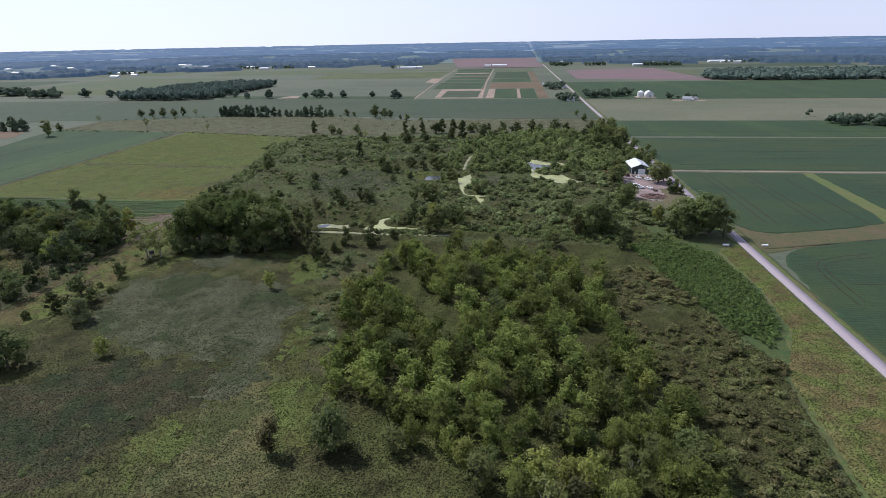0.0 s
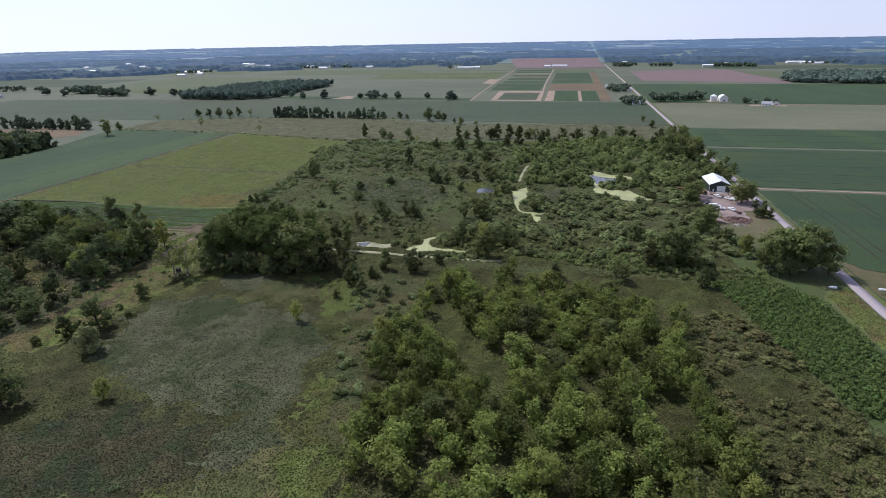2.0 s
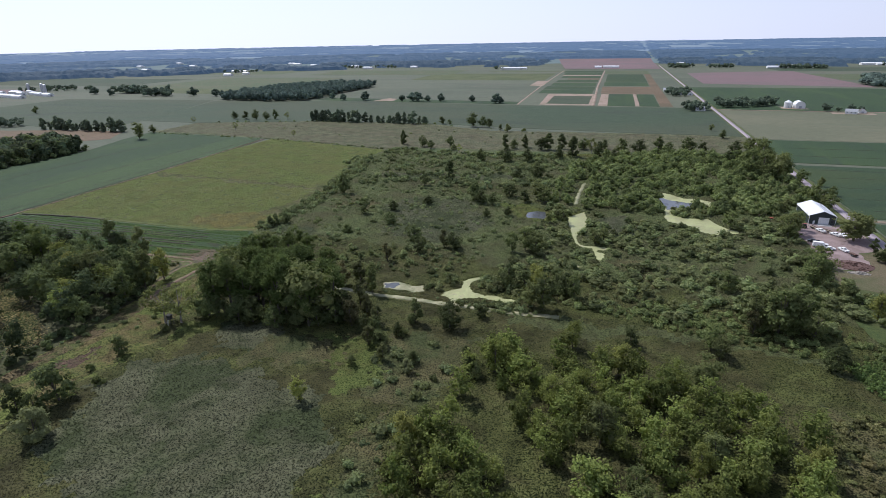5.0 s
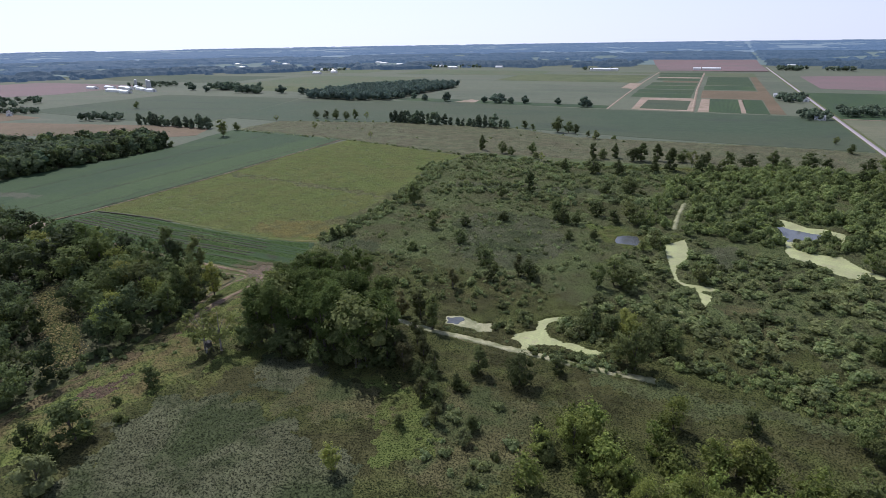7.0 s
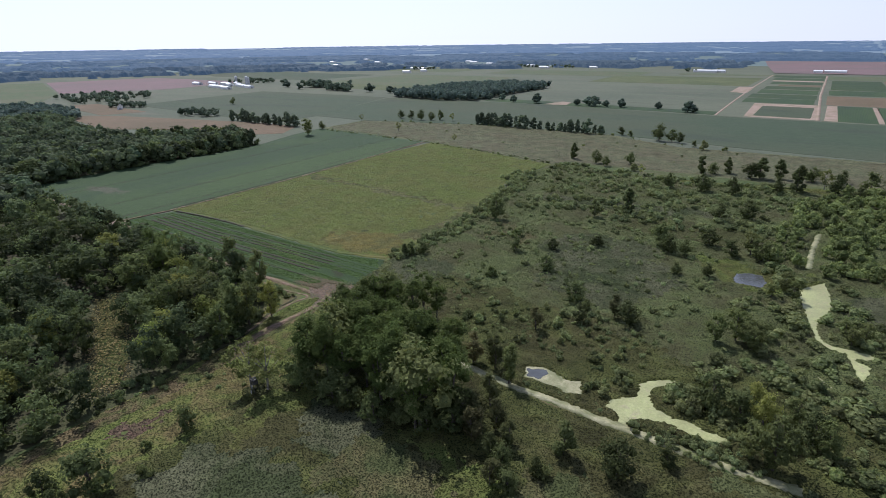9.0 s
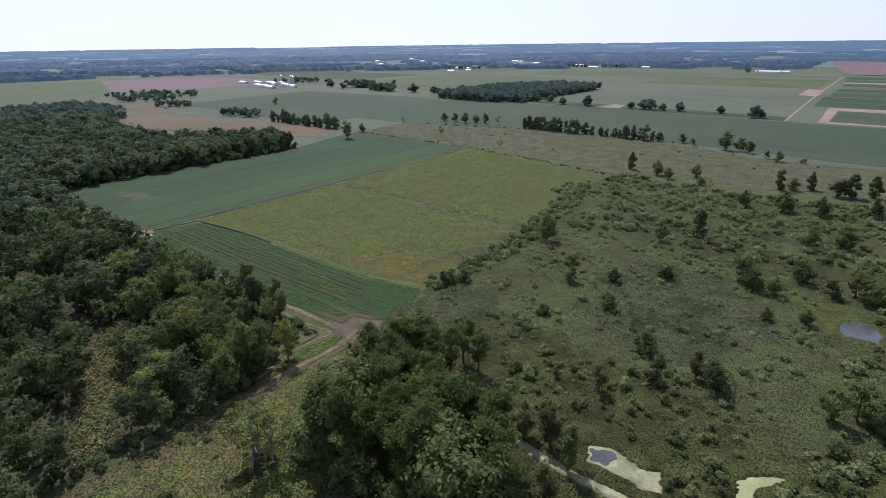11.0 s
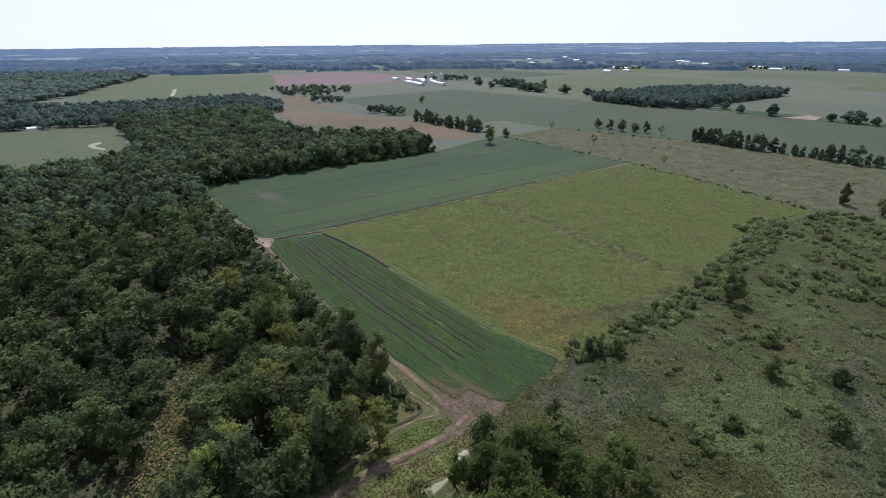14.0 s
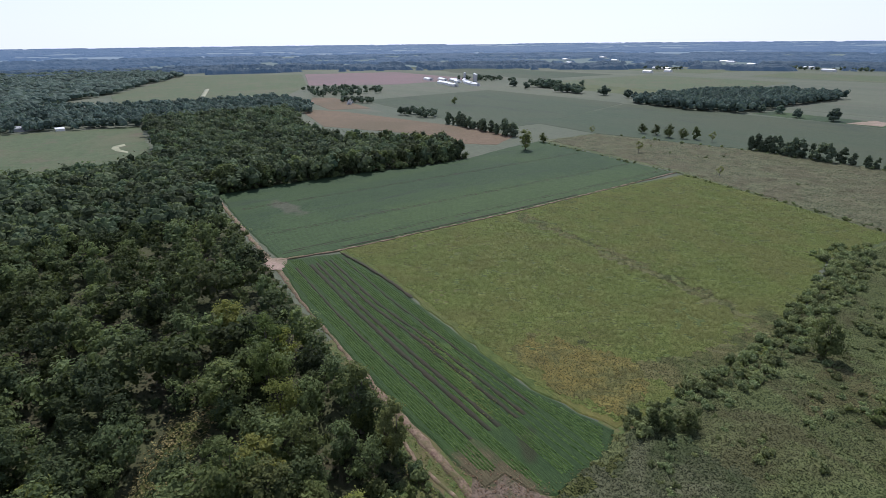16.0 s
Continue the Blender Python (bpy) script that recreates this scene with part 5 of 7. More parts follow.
for poly, gap, h0, h1 in (([(-170, 244), (-118, 242), (-112, 262), (-126, 270), (-168, 264)], 6.9, 21, 28), ([(-180, 266), (-150, 266), (-146, 284), (-176, 288)], 7.6, 15, 20), ([(-182, 290), (-156, 286), (-154, 305), (-178, 307)], 7.6, 18, 22)):
    for x, y in spots(poly, gap, 36, 0.95):
        tree(random.choice(("tall", "tall", "tall", "oak")), x, y, random.uniform(h0, h1), random.uniform(0.95, 1.15), "tall clump trees")
for k, x, y, h in (("dark", -168, 241, 16), ("tall", -166, 244, 25), ("dark", -153, 240, 13), ("dark", -147, 241, 12), ("dark", -136, 240, 11), ("dark", -160, 241, 10), ("dark", -128, 243, 10), ("dark", -120, 245, 11)):
    tree(k, x, y, h, 1.1, "tall clump trees")
for k, x, y, h in (("brown", -112, 252, 15), ("brown", -107, 248, 13), ("brown", -104, 256, 12), ("poplar", -112, 279, 16), ("brown", -120, 284, 14), ("dark", -100, 246, 9), ("upright", -84, 257, 12), ("dark", -70, 258, 13), ("dark", -95, 243, 9), ("dark", -90, 237, 8), ("dark", -87, 246, 7), ("brown", -124, 290, 12), ("brown", -128, 283, 13), ("brown", -98, 252, 10)):
    tree(k, x, y, h, random.uniform(0.9, 1.1), "ditch trees")
for k, x, y, h in (("sparse", -181, 231, 19), ("sparse", -175, 233, 18), ("dark", -179, 207, 9), ("dark", -176, 180, 15.5), ("dark", -183, 172, 10.5), ("dark", -175, 172, 9), ("silver", -165, 164, 12), ("dark", -166, 131, 16.5), ("dark", -172, 128, 13), ("grove", -138, 141, 9), ("bright", -102, 200, 10), ("dark", -43, 103, 15), ("brown", -59, 100, 12), ("dark", -199, 292, 11), ("dark", -194, 314, 8), ("bush", -190, 165, 4), ("bush", -171, 190, 4), ("bush", -181, 196, 3), ("dark", -95, 223, 5), ("dark", -55, 230, 7), ("dark", -52, 227, 7), ("bush", -176, 226, 3)):
    tree(k, x, y, h, random.uniform(0.95, 1.1), "lone marsh trees")
for k, x, y, h in (("dark", -114, 249, 11), ("brown", -111, 254, 12), ("brown", -111, 265, 13), ("dark", -92, 239, 7), ("brown", -95, 237, 9), ("bush", -85, 247, 4), ("dark", -75, 230, 6), ("silver", -75, 224, 6), ("brown", -86, 229, 8), ("dark", -58, 238, 6), ("dark", -54, 231, 6)):
    tree(k, x, y, h, random.uniform(1.0, 1.2), "ditch trees")
# pond side and lower marsh
for k, x, y, h in (("oak", -55, 348, 15), ("oak", -49, 343, 14), ("oak", -61, 343, 13), ("bright", -44, 305, 12), ("oak", -37, 281, 18), ("bright", -41, 296, 15), ("oak", -43, 283, 13), ("dark", -55, 300, 13), ("dark", -47, 298, 12), ("dark", -29, 297, 13), ("oak", -34, 302, 12), ("oak", -20, 366, 9), ("oak", -16, 372, 9), ("oak", -22, 374, 8), ("dark", -60, 268, 7), ("oak", -26, 294, 13), ("oak", -40, 398, 10), ("oak", -44, 405, 11), ("oak", -48, 396, 9), ("oak", 46, 285, 16), ("oak", 53, 288, 18)):
    tree(k, x, y, h, random.uniform(0.9, 1.1), "pond side trees")
for k, x, y, h in (("brown", 40, 281, 12), ("oak", 60, 282, 15), ("dark", 61, 262, 11), ("oak", 90, 286, 13), ("dark", -3, 262, 9), ("oak", 24, 266, 12), ("grove", -23, 254, 13)):
    tree(k, x, y, h, random.uniform(0.9, 1.1), "pond side trees")
for k, x, y, h, w in (("oak", 104, 287, 21, 1.25), ("oak", 95, 293, 19, 1.2), ("oak", 113, 292, 20, 1.35), ("oak", 118, 286, 17, 1.2), ("oak", 107, 300, 19, 1.3), ("dark", 99, 283, 13, 1.1)):
    tree(k, x, y, h, w, "oaks by the road")
for k, x, y, h, w in (("oak", 49, 284, 21, 1.1), ("oak", 57, 289, 20, 1.1), ("oak", 41, 285, 17, 1.0), ("oak", 103, 286, 27, 1.05), ("oak", 111, 289, 25, 1.1), ("oak", 96, 287, 23, 1.05), ("oak", 73, 333, 18, 1.0), ("oak", 112, 406, 16, 1.75), ("oak", 117, 411, 14, 1.5), ("bright", 88, 306, 12.5, 1.0), ("bush", 82, 325, 7, 1.0), ("oak", 107, 546, 22, 1.0), ("oak", 98, 552, 23, 1.0), ("oak", 89, 556, 24, 1.0), ("oak", 112, 562, 21, 1.0), ("oak", 104, 576, 20, 1.0), ("oak", 37, 318, 12, 1.1), ("oak", 26, 260, 10, 1.0), ("oak", 79, 400, 15, 1.0)):
    tree(k, x, y, h, w, "trees near the barn")
# upper marsh
for k, x, y, h in (("upright", -232, 633, 15), ("dark", -207, 625, 12), ("dark", -196, 618, 9), ("sparse", -160, 598, 9), ("dark", -131, 566, 12), ("dark", -108, 569, 13), ("upright", -102, 641, 13), ("dark", -88, 570, 13), ("upright", -65, 640, 15), ("dark", -62, 585, 13), ("upright", -51, 601, 19), ("sparse", -35, 618, 15), ("dark", -28, 605, 15), ("dark", -15, 596, 10), ("dark", -202, 432, 15), ("upright", -137, 487, 16), ("brown", -152, 468, 12), ("dark", -103, 434, 14), ("dark", -98, 428, 10), ("dark", -90, 428, 9)):
    tree(k, x, y, h * 1.12, random.uniform(0.8, 1.1), "upper marsh trees")
for k, x, y, h in (("dark", -117, 348, 9), ("brown", -98, 342, 10), ("dark", -92, 340, 10), ("brown", -120, 316, 10), ("dark", -88, 401, 6), ("dark", -72, 512, 13), ("dark", -110, 455, 6), ("brown", -108, 330, 8), ("dark", -82, 450, 10), ("dark", -75, 405, 7), ("upright", -208, 352, 8), ("upright", -211, 350, 7), ("dark", -205, 358, 7), ("dark", -70, 440, 9), ("bush", -110, 342, 5), ("dark", -86, 500, 11), ("oak", -62, 447, 14), ("oak", -57, 440, 12), ("dark", -141, 372, 8), ("dark", -150, 400, 7), ("dark", -166, 388, 8), ("bush", -176, 408, 5), ("bush", -160, 352, 5), ("dark", -132, 418, 7)):
    tree(k, x, y, h * 1.12, random.uniform(1.0, 1.3), "upper marsh trees")
for k, x, y, h in (("dark", -180, 636, 10), ("upright", -120, 628, 14), ("dark", -112, 632, 9), ("dark", -84, 630, 12), ("upright", -78, 634, 15), ("dark", -44, 640, 11), ("dark", -8, 630, 13), ("dark", 8, 636, 12), ("upright", 26, 640, 14), ("dark", 34, 634, 11), ("dark", 52, 646, 14), ("silver", -170, 612, 6), ("dark", -24, 648, 9)):
    tree(k, x, y, h * 1.2, random.uniform(1.0, 1.35), "pasture edge trees")
# roadside and barn trees
for k, x, y, h in (("oak", 113, 408, 17), ("oak", 119, 468, 11), ("oak", 83, 409, 14.5), ("oak", 82, 398, 9), ("oak", 76, 335, 17), ("dark", 116, 376, 8), ("dark", 113, 375, 6.5), ("dark", 119, 373, 7.5), ("dark", 84, 325, 9), ("oak", 92, 316, 9), ("oak", 126 - 6, 541, 9), ("oak", 131.5, 531, 8), ("oak", 112, 494, 9), ("oak", 53, 412, 12.5), ("oak", 122 - 4, 475, 9), ("oak", 115, 486, 13), ("dark", 121, 488, 9), ("upright", 117, 377, 9), ("upright", 119, 384, 9), ("upright", 116, 390, 8)):
    tree(k, x, y, h, random.uniform(1.05, 1.25) if k == "oak" and y < 520 else random.uniform(0.95, 1.2), "roadside trees")
for k, x, y, h in (("oak", 89, 420, 12), ("oak", 86, 412, 11), ("oak", 90, 452, 11), ("oak", 78, 352, 13), ("oak", 84, 362, 12), ("dark", 131, 505, 8), ("oak", 112, 622, 20), ("oak", 104, 640, 19), ("oak", 116, 655, 17), ("oak", 98, 618, 17), ("oak", 109, 590, 17), ("dark", 94, 650, 14), ("oak", 114, 560, 16), ("oak", 118, 530, 14), ("oak", 100, 545, 14), ("dark", 96, 735, 11), ("oak", 92, 790, 9), ("dark", 66, 648, 12), ("dark", 80, 600, 13)):
    tree(k, x, y, h, random.uniform(1.05, 1.25) if k == "oak" and y < 520 else random.uniform(0.95, 1.2), "roadside trees")
# hedgerows and field trees to the north
for k, x, y, h in (("oak", -558, 604, 22), ("dark", -580, 648, 12), ("dark", -960, 790, 14), ("dark", -558, 785, 13), ("dark", -541, 787, 13), ("dark", -521, 784, 16), ("dark", -507, 790, 13), ("upright", -496, 796, 15), ("sparse", -476, 796, 12), ("dark", -237, 791, 11), ("dark", -191, 775, 20), ("dark", -178, 776, 15), ("dark", -168, 770, 13), ("dark", -225, 786, 8), ("silver", -139, 739, 11), ("dark", -150, 752, 8), ("bush", -120, 745, 5), ("sparse", -483, 685, 12), ("sparse", -380, 655, 9), ("sparse", -590, 735, 10)):
    tree(k, x, y, h, random.uniform(0.95, 1.2), "field trees")
low("hedge_tree", 190, 0.062, variants=6, base=-0.02, radius=0.26, lobes=14, lump=0.17, peak=0.7, core=0.8, sides=5)
HEDGE = np.array([(-428 + i * 5.0, 787 + random.uniform(-3, 3), 0) for i in range(12)] + [(x, 784 + random.uniform(-3, 4), 0) for x in (-364, -356, -347, -338, -326, -320, -311, -303, -296, -289, -281, -275, -268, -260)] + [(-768 + i * 8, 647 + random.uniform(-4, 4), 0) for i in range(18)])
scatter("hedgerow", HEDGE, R.uniform(11, 21, len(HEDGE)), R.uniform(0.8, 1.25, len(HEDGE)), "hedge_tree", L_DARKMASS, "dark green trees of a field hedgerow", "hedgerow", 39)
for x, y, h in ((-581, 1086, 12), (-557, 1090, 13), (-521, 1066, 13), (-475, 1066, 18), (-400, 1066, 12), (-380, 1067, 17), (-369, 1068, 18), (-349, 1064, 12), (-326, 1072, 15), (-268, 1076, 12), (-219, 1050, 18), (-211, 1054, 12)):
    tree("field", x, y, h, 1.45, "midfield trees")
for x, y, h in ((-1194, 1120, 18), (-1121, 1096, 17), (-1110, 1150, 22), (-1125, 1150, 20), (-1000, 1105, 20), (-985, 1108, 20), (-1015, 1104, 18), (-907, 1112, 20), (-847, 1110, 17), (-1111, 1264, 14)):
    tree("field", x, y, h, 1.5, "far field trees")

# ---- marsh cover ----
def brush(name, poly, spacing, h0, h1, shapes, material, label, seed, keep=1.0, clump=0.0, width=1.0, avoid=(), clear=1.5):
    p = spots(poly, spacing, seed, keep, clump)
    for other in avoid:
        for dx, dy in ((0, 0), (clear, 0), (-clear, 0), (0, clear), (0, -clear), (0, -1.8 * clear)):
            p = p[~inside(p[:, 0] + dx, p[:, 1] - dy, other)]
    r = np.random.RandomState(seed)
    return scatter(name, p, h0 + (h1 - h0) * r.rand(len(p)) ** 1.6, r.uniform(0.8, 1.3, len(p)) * width, shapes, material, label, "shrubs", seed)


WATERS = (POND_NORTH, POND_FRONT, POND_SCUM, POND_EAST, POND_SLIT, POOL, [(-142, 283), (-124, 281.4), (-108, 280), (-77, 279.2), (-45, 278.6), (-30, 279.5), (-30, 275.5), (-45, 274.6), (-77, 275.2), (-108, 276), (-124, 277.4), (-142, 279)], [(-37.8, 440), (-37.7, 475), (-35.5, 505), (-32.3, 505), (-34.3, 475), (-34.7, 440)], [(86, 345), (124, 345), (124, 440), (86, 436)], [(90, 430), (114, 430), (114, 462), (90, 462)])
brush("marsh_shrubs", [(-240, 548), (-232, 612), (-150, 600), (-50, 610), (-50, 480), (-120, 462), (-170, 476), (-214, 440), (-224, 462)], 5.2, 2.0, 4.8, "shrub", L_SHRUB, "silvery grey-green shrubs across the upper marsh", 301, 0.95, 0.3, avoid=WATERS)
brush("marsh_shrubs", [(-212, 345), (-150, 300), (-80, 300), (-60, 420), (-110, 460), (-170, 470), (-212, 440)], 4.4, 1.0, 3.2, "shrub", L_SHRUB, "scattered shrubs in the open marsh", 302, 0.9, 0.5, avoid=WATERS)
brush("marsh_shrubs", [(-210, 350), (-196, 320), (-150, 300), (-118, 300), (-84, 340), (-66, 400), (-70, 470), (-140, 476), (-205, 446)], 4.0, 0.7, 1.9, "shrub", L_SHRUB, "low herbs and seedlings across the open marsh", 303, 0.8, 0.5, 1.3, avoid=WATERS)
brush("ditch_shrubs", [(-72, 281.5), (-60, 283), (-47, 283.4), (-43, 279.5), (-60, 278.9), (-70, 279)], 2.1, 1.4, 2.8, "shrub", L_SHRUBGREEN, "row of low dark shrubs between pond and ditch", 366, 0.95)
brush("ditch_shrubs", [(-112, 284), (-100, 283.6), (-84, 283.2), (-81, 280.4), (-100, 280.6), (-112, 281)], 1.9, 0.6, 1.6, "shrub", L_SHRUB, "low herbs on the strip between scum pond and ditch", 367, 0.9)
brush("pond_shrubs", [(-69, 295), (-62, 292.5), (-56, 292), (-50, 297), (-58, 306), (-67, 304)], 2.9, 3.0, 6.0, "thicket", L_SHRUBGREEN, "dense dark willows beside the duckweed pond", 368, 0.95)
brush("pond_shrubs", [(-90, 287), (-83, 287), (-79, 294), (-78, 303), (-86, 304), (-89, 296)], 3.2, 2.2, 5.0, "thicket", L_SHRUBGREEN, "dense dark willows between two ponds", 369, 0.95)
brush("island_shrubs", EAST_ISLAND, 3.2, 2.0, 4.5, "shrub", L_SHRUBGREEN, "olive shrubs on an island in a pond", 365, 0.95)
brush("marsh_shrubs", [(-255, 533), (-238, 520), (-231, 535), (-240, 570), (-251, 562)], 3.6, 1.8, 4.2, "shrub", L_SHRUB, "island of dark shrubs at the meadow edge", 319, 0.9, avoid=WATERS)
brush("thicket", [(-150, 292), (-118, 294), (-84, 304), (-76, 330), (-110, 338), (-150, 328)], 5.6, 1.8, 5.4, "thicket", L_SHRUBGREEN, "green shrubs in the wet marsh", 318, 0.85, 0.3, avoid=WATERS)
brush("thicket", [(-70, 300), (-45, 292), (-10, 284), (60, 286), (100, 300), (86, 345), (86, 440), (20, 405), (-20, 420), (-50, 440), (-62, 400), (-56, 350)], 4.5, 1.6, 6.0, "thicket", L_SHRUBGREEN, "dense green shrubs round the ponds", 304, 0.95, 0.22, 1.35, avoid=WATERS, clear=1.8)
brush("thicket", [(-56, 440), (-52, 480), (-50, 560), (-20, 612), (60, 640), (118, 640), (117, 470), (88, 466), (86, 440), (20, 430), (-20, 430)], 6.6, 5.0, 10.5, "thicket", L_WILLOW, "dense willow thicket with bright green leaves", 303, 0.97, 0.18, avoid=WATERS, clear=2.8)
brush("bank_shrubs", [(20, 274), (90, 262), (96, 284), (30, 300), (-20, 300), (-30, 288)], 3.2, 1.6, 3.6, "shrub", L_WILLOW, "low bright green shrubs on the ditch bank", 305, 0.95, 0.1, avoid=WATERS)
brush("field_edge_shrubs", [(-219, 345), (-210, 342), (-205, 400), (-212, 462), (-236, 540), (-246, 545), (-230, 470), (-220, 420)], 3.4, 1.8, 4.5, "shrub", L_SHRUB, "line of shrubs along the meadow edge", 306, 0.95)
brush("ditch_shrubs", [(-60, 296), (-45, 300), (-30, 290), (-42, 286), (-72, 279), (-76, 277), (-40, 272), (-35, 279)], 2.8, 1.2, 2.8, "shrub", L_SHRUB, "low shrubs beside the duckweed pond", 307, 0.9)
brush("brush", [(46, 235), (66, 238), (78, 206), (86, 178), (94, 158), (86, 126), (84, 98), (60, 78), (52, 100), (56, 135), (46, 172)], 2.9, 0.9, 3.8, "thicket", L_BRUSH, "olive brown brush beside the grove", 308, 0.98, 0.08, 1.35)
brush("tall_weeds", [(64, 266), (86, 276), (104, 260), (108, 219), (105, 186), (95, 168), (85, 181), (78, 208), (70, 246)], 1.7, 1.8, 2.9, "weed", L_NETTLE, "dense patch of tall green weeds", 309)
brush("scrub", [(-70, 246), (-92, 236), (-84, 200), (-66, 150), (-58, 150), (-66, 190), (-60, 240)], 4.5, 1.2, 4.0, "shrub", L_SHRUB, "scattered scrub at the grove's edge", 310, 0.75, 0.3)
brush("scrub", [(-120, 60), (-92, 100), (-110, 130), (-150, 110), (-165, 70)], 5.0, 0.8, 2.2, "shrub", L_SHRUB, "scattered scrub in rough grass", 311, 0.6, 0.4)
brush("track_shrubs", [(-178, 245), (-200, 230), (-214, 200), (-206, 196), (-190, 222), (-170, 240)], 4.0, 0.8, 2.4, "shrub", L_SHRUB, "low shrubs beside the track", 312, 0.35)
brush("hedge_shrubs", [(-590, 742), (-420, 783), (-250, 788), (-130, 748), (-250, 780), (-420, 776), (-590, 734)], 6, 1.5, 4, "shrub", L_SHRUB, "low shrubs along a hedgerow", 313, 0.5)
brush("hedge_shrubs", [(-585, 652), (-410, 641), (-240, 608), (-240, 602), (-410, 635), (-585, 645)], 3.5, 0.8, 2.6, "shrub", L_SHRUB, "weedy shrubs along a field border", 314, 0.7, 0.1)
brush("wood_skirt", [(-212, 150), (-208, 190), (-206, 217), (-210, 247), (-216, 266), (-232, 285), (-300, 290), (-400, 292), (-300, 285), (-236, 278), (-214, 245), (-216, 150)], 3.6, 1.5, 4.5, "shrub", L_WOOD, "undergrowth along the wood's edge", 315, 0.7)
brush("wood_skirt", [(-556, 302), (-557, 424), (-550, 484), (-553, 532), (-562, 532), (-562, 302)], 4.5, 4, 10, "thicket", L_WOOD, "leafy edge of the wood beside the field", 316, 0.9)
brush("pasture_shrubs", [(-380, 650), (-240, 620), (-60, 665), (110, 665), (110, 750), (-150, 742), (-256, 780), (-560, 740)], 13, 0.8, 2.6, "shrub", L_SHRUB, "scattered low shrubs in the pasture", 317, 0.3, 0.55)

brush("low_brush", [(-204, 240), (-204, 284), (-197, 302), (-186, 296), (-183, 262), (-190, 238)], 3.0, 0.4, 1.3, "mound", L_MOUND, "low weeds round the scum pools", 363, 0.75, 0.3, avoid=([(-196, 266), (-195.5, 273), (-194, 278), (-191.8, 278), (-189, 271), (-189.5, 267)], [(-200.5, 280), (-200.8, 286), (-198, 287), (-196, 285), (-196.5, 281)]), clear=0.8)
brush("bank_shrubs", [(-225, 276), (-222, 287), (-236, 288), (-262, 289.5), (-262, 286), (-238, 282)], 3.0, 0.8, 2.2, "shrub", L_SHRUBGREEN, "green shrubs along the path ditch", 364, 0.7)

# grass, sedge and reeds
POOLS = ([(-196, 266), (-195.5, 273), (-194, 278), (-191.8, 278), (-189, 271), (-189.5, 267)], [(-200.5, 280), (-200.8, 286), (-198, 287), (-196, 285), (-196.5, 281)])


NEAR = [(-205, 150), (-196, 275), (-206, 300), (-211, 318), (-215, 344), (-150, 340), (-90, 330), (80, 300), (84, 270), (66, 266), (74, 230), (84, 180), (92, 160), (84, 75), (-135, 62)]
REEDS = ([(-174, 186), (-168, 206), (-152, 211), (-130, 211), (-106, 206), (-84, 190), (-80, 152), (-98, 140), (-122, 143), (-150, 152)], [(-140, 400), (-95, 410), (-80, 385), (-98, 350), (-130, 352), (-150, 375)], [(-150, 216), (-157, 234), (-144, 246), (-130, 238), (-132, 224)], [(-215, 342), (-207, 354), (-186, 356), (-178, 335), (-190, 314), (-204, 312)])
L_BANK = foliage("bank_blades", (0.066, 0.102, 0.024), (0.110, 0.142, 0.040), (0.092, 0.112, 0.034), thin=0.42, spread=0.25, drift=10)
L_LAWN = foliage("lawn_sedge_blades", (0.064, 0.080, 0.020), (0.092, 0.104, 0.030), (0.078, 0.096, 0.024), thin=0.42, spread=0.25, drift=16)
L_REDDISH = foliage("withered_track_grass", (0.085, 0.058, 0.030), (0.120, 0.090, 0.048), (0.090, 0.082, 0.034), thin=0.3, spread=0.2, drift=6)
L_PALEHAY = foliage("pale_grass_blades", (0.093, 0.108, 0.027), (0.142, 0.151, 0.044), (0.087, 0.114, 0.027), thin=0.4, spread=0.25, drift=12)
SEDGE = ([(-92, 232), (-84, 250), (-60, 254), (-56, 236), (-66, 205), (-80, 205)], [(-168, 112), (-151, 122), (-129, 139), (-97, 135), (-91, 127), (-94, 113), (-103, 106), (-112, 84), (-130, 72), (-172, 84)], [(-72, 205), (-68, 180), (-60, 157), (-56, 132), (-64, 136), (-71, 153), (-78, 185)], [(48, 240), (70, 232), (78, 205), (62, 190), (48, 205)], [(-135, 216), (-134, 232), (-120, 238), (-103, 234), (-102, 222), (-118, 215)], [(-200, 426), (-186, 428), (-168, 413), (-166, 396), (-180, 393), (-196, 396)], [(-150, 300), (-158, 288), (-166, 293), (-160, 302)])
FRESH_STRIP = [(-79, 168), (-70, 162), (-70, 149), (-63, 134), (-50, 119), (-48, 104), (-58, 100), (-66, 117), (-73, 141)]
HAY_PATCH = [(-88, 84), (-85, 105), (-90, 116), (-94, 135), (-92, 146), (-83, 149), (-70, 128), (-66, 112), (-56, 98), (-62, 84)]
RIDGE = [(-92, 118), (-88, 114), (-78, 122), (-74, 128), (-80, 138), (-78, 152), (-86, 160), (-92, 150), (-94, 134)]
TRACK_SIDE = [(-207, 160), (-206, 240), (-211, 262), (-218, 285), (-207, 300), (-196, 275), (-181, 250), (-179, 225), (-177, 195), (-183, 160)]
BANK = [(-58, 271.1), (-45, 274.3), (-24, 274.6), (5.4, 276.3), (30.6, 275), (84, 262), (84, 254), (29.8, 268), (-8, 266), (-40, 266)]
RED_SOIL = [(-197, 194), (-195, 208), (-191.5, 214), (-189, 205), (-190, 196)]


def reed(poly, lumps=0.3):
    return (poly, "reeds", L_REED, 0.8, lumps, "grey-green reeds in a dense bed", "reeds")


def rusty(poly):
    return (poly, "sedge", L_RUST, 0.6, 0.1, "rusty brown sedge", "sedge")


def fresh(poly):
    return (poly, "fresh_grass", L_FRESH, 0.55, 0.2, "fresh yellow-green grass in the marsh", "grass")


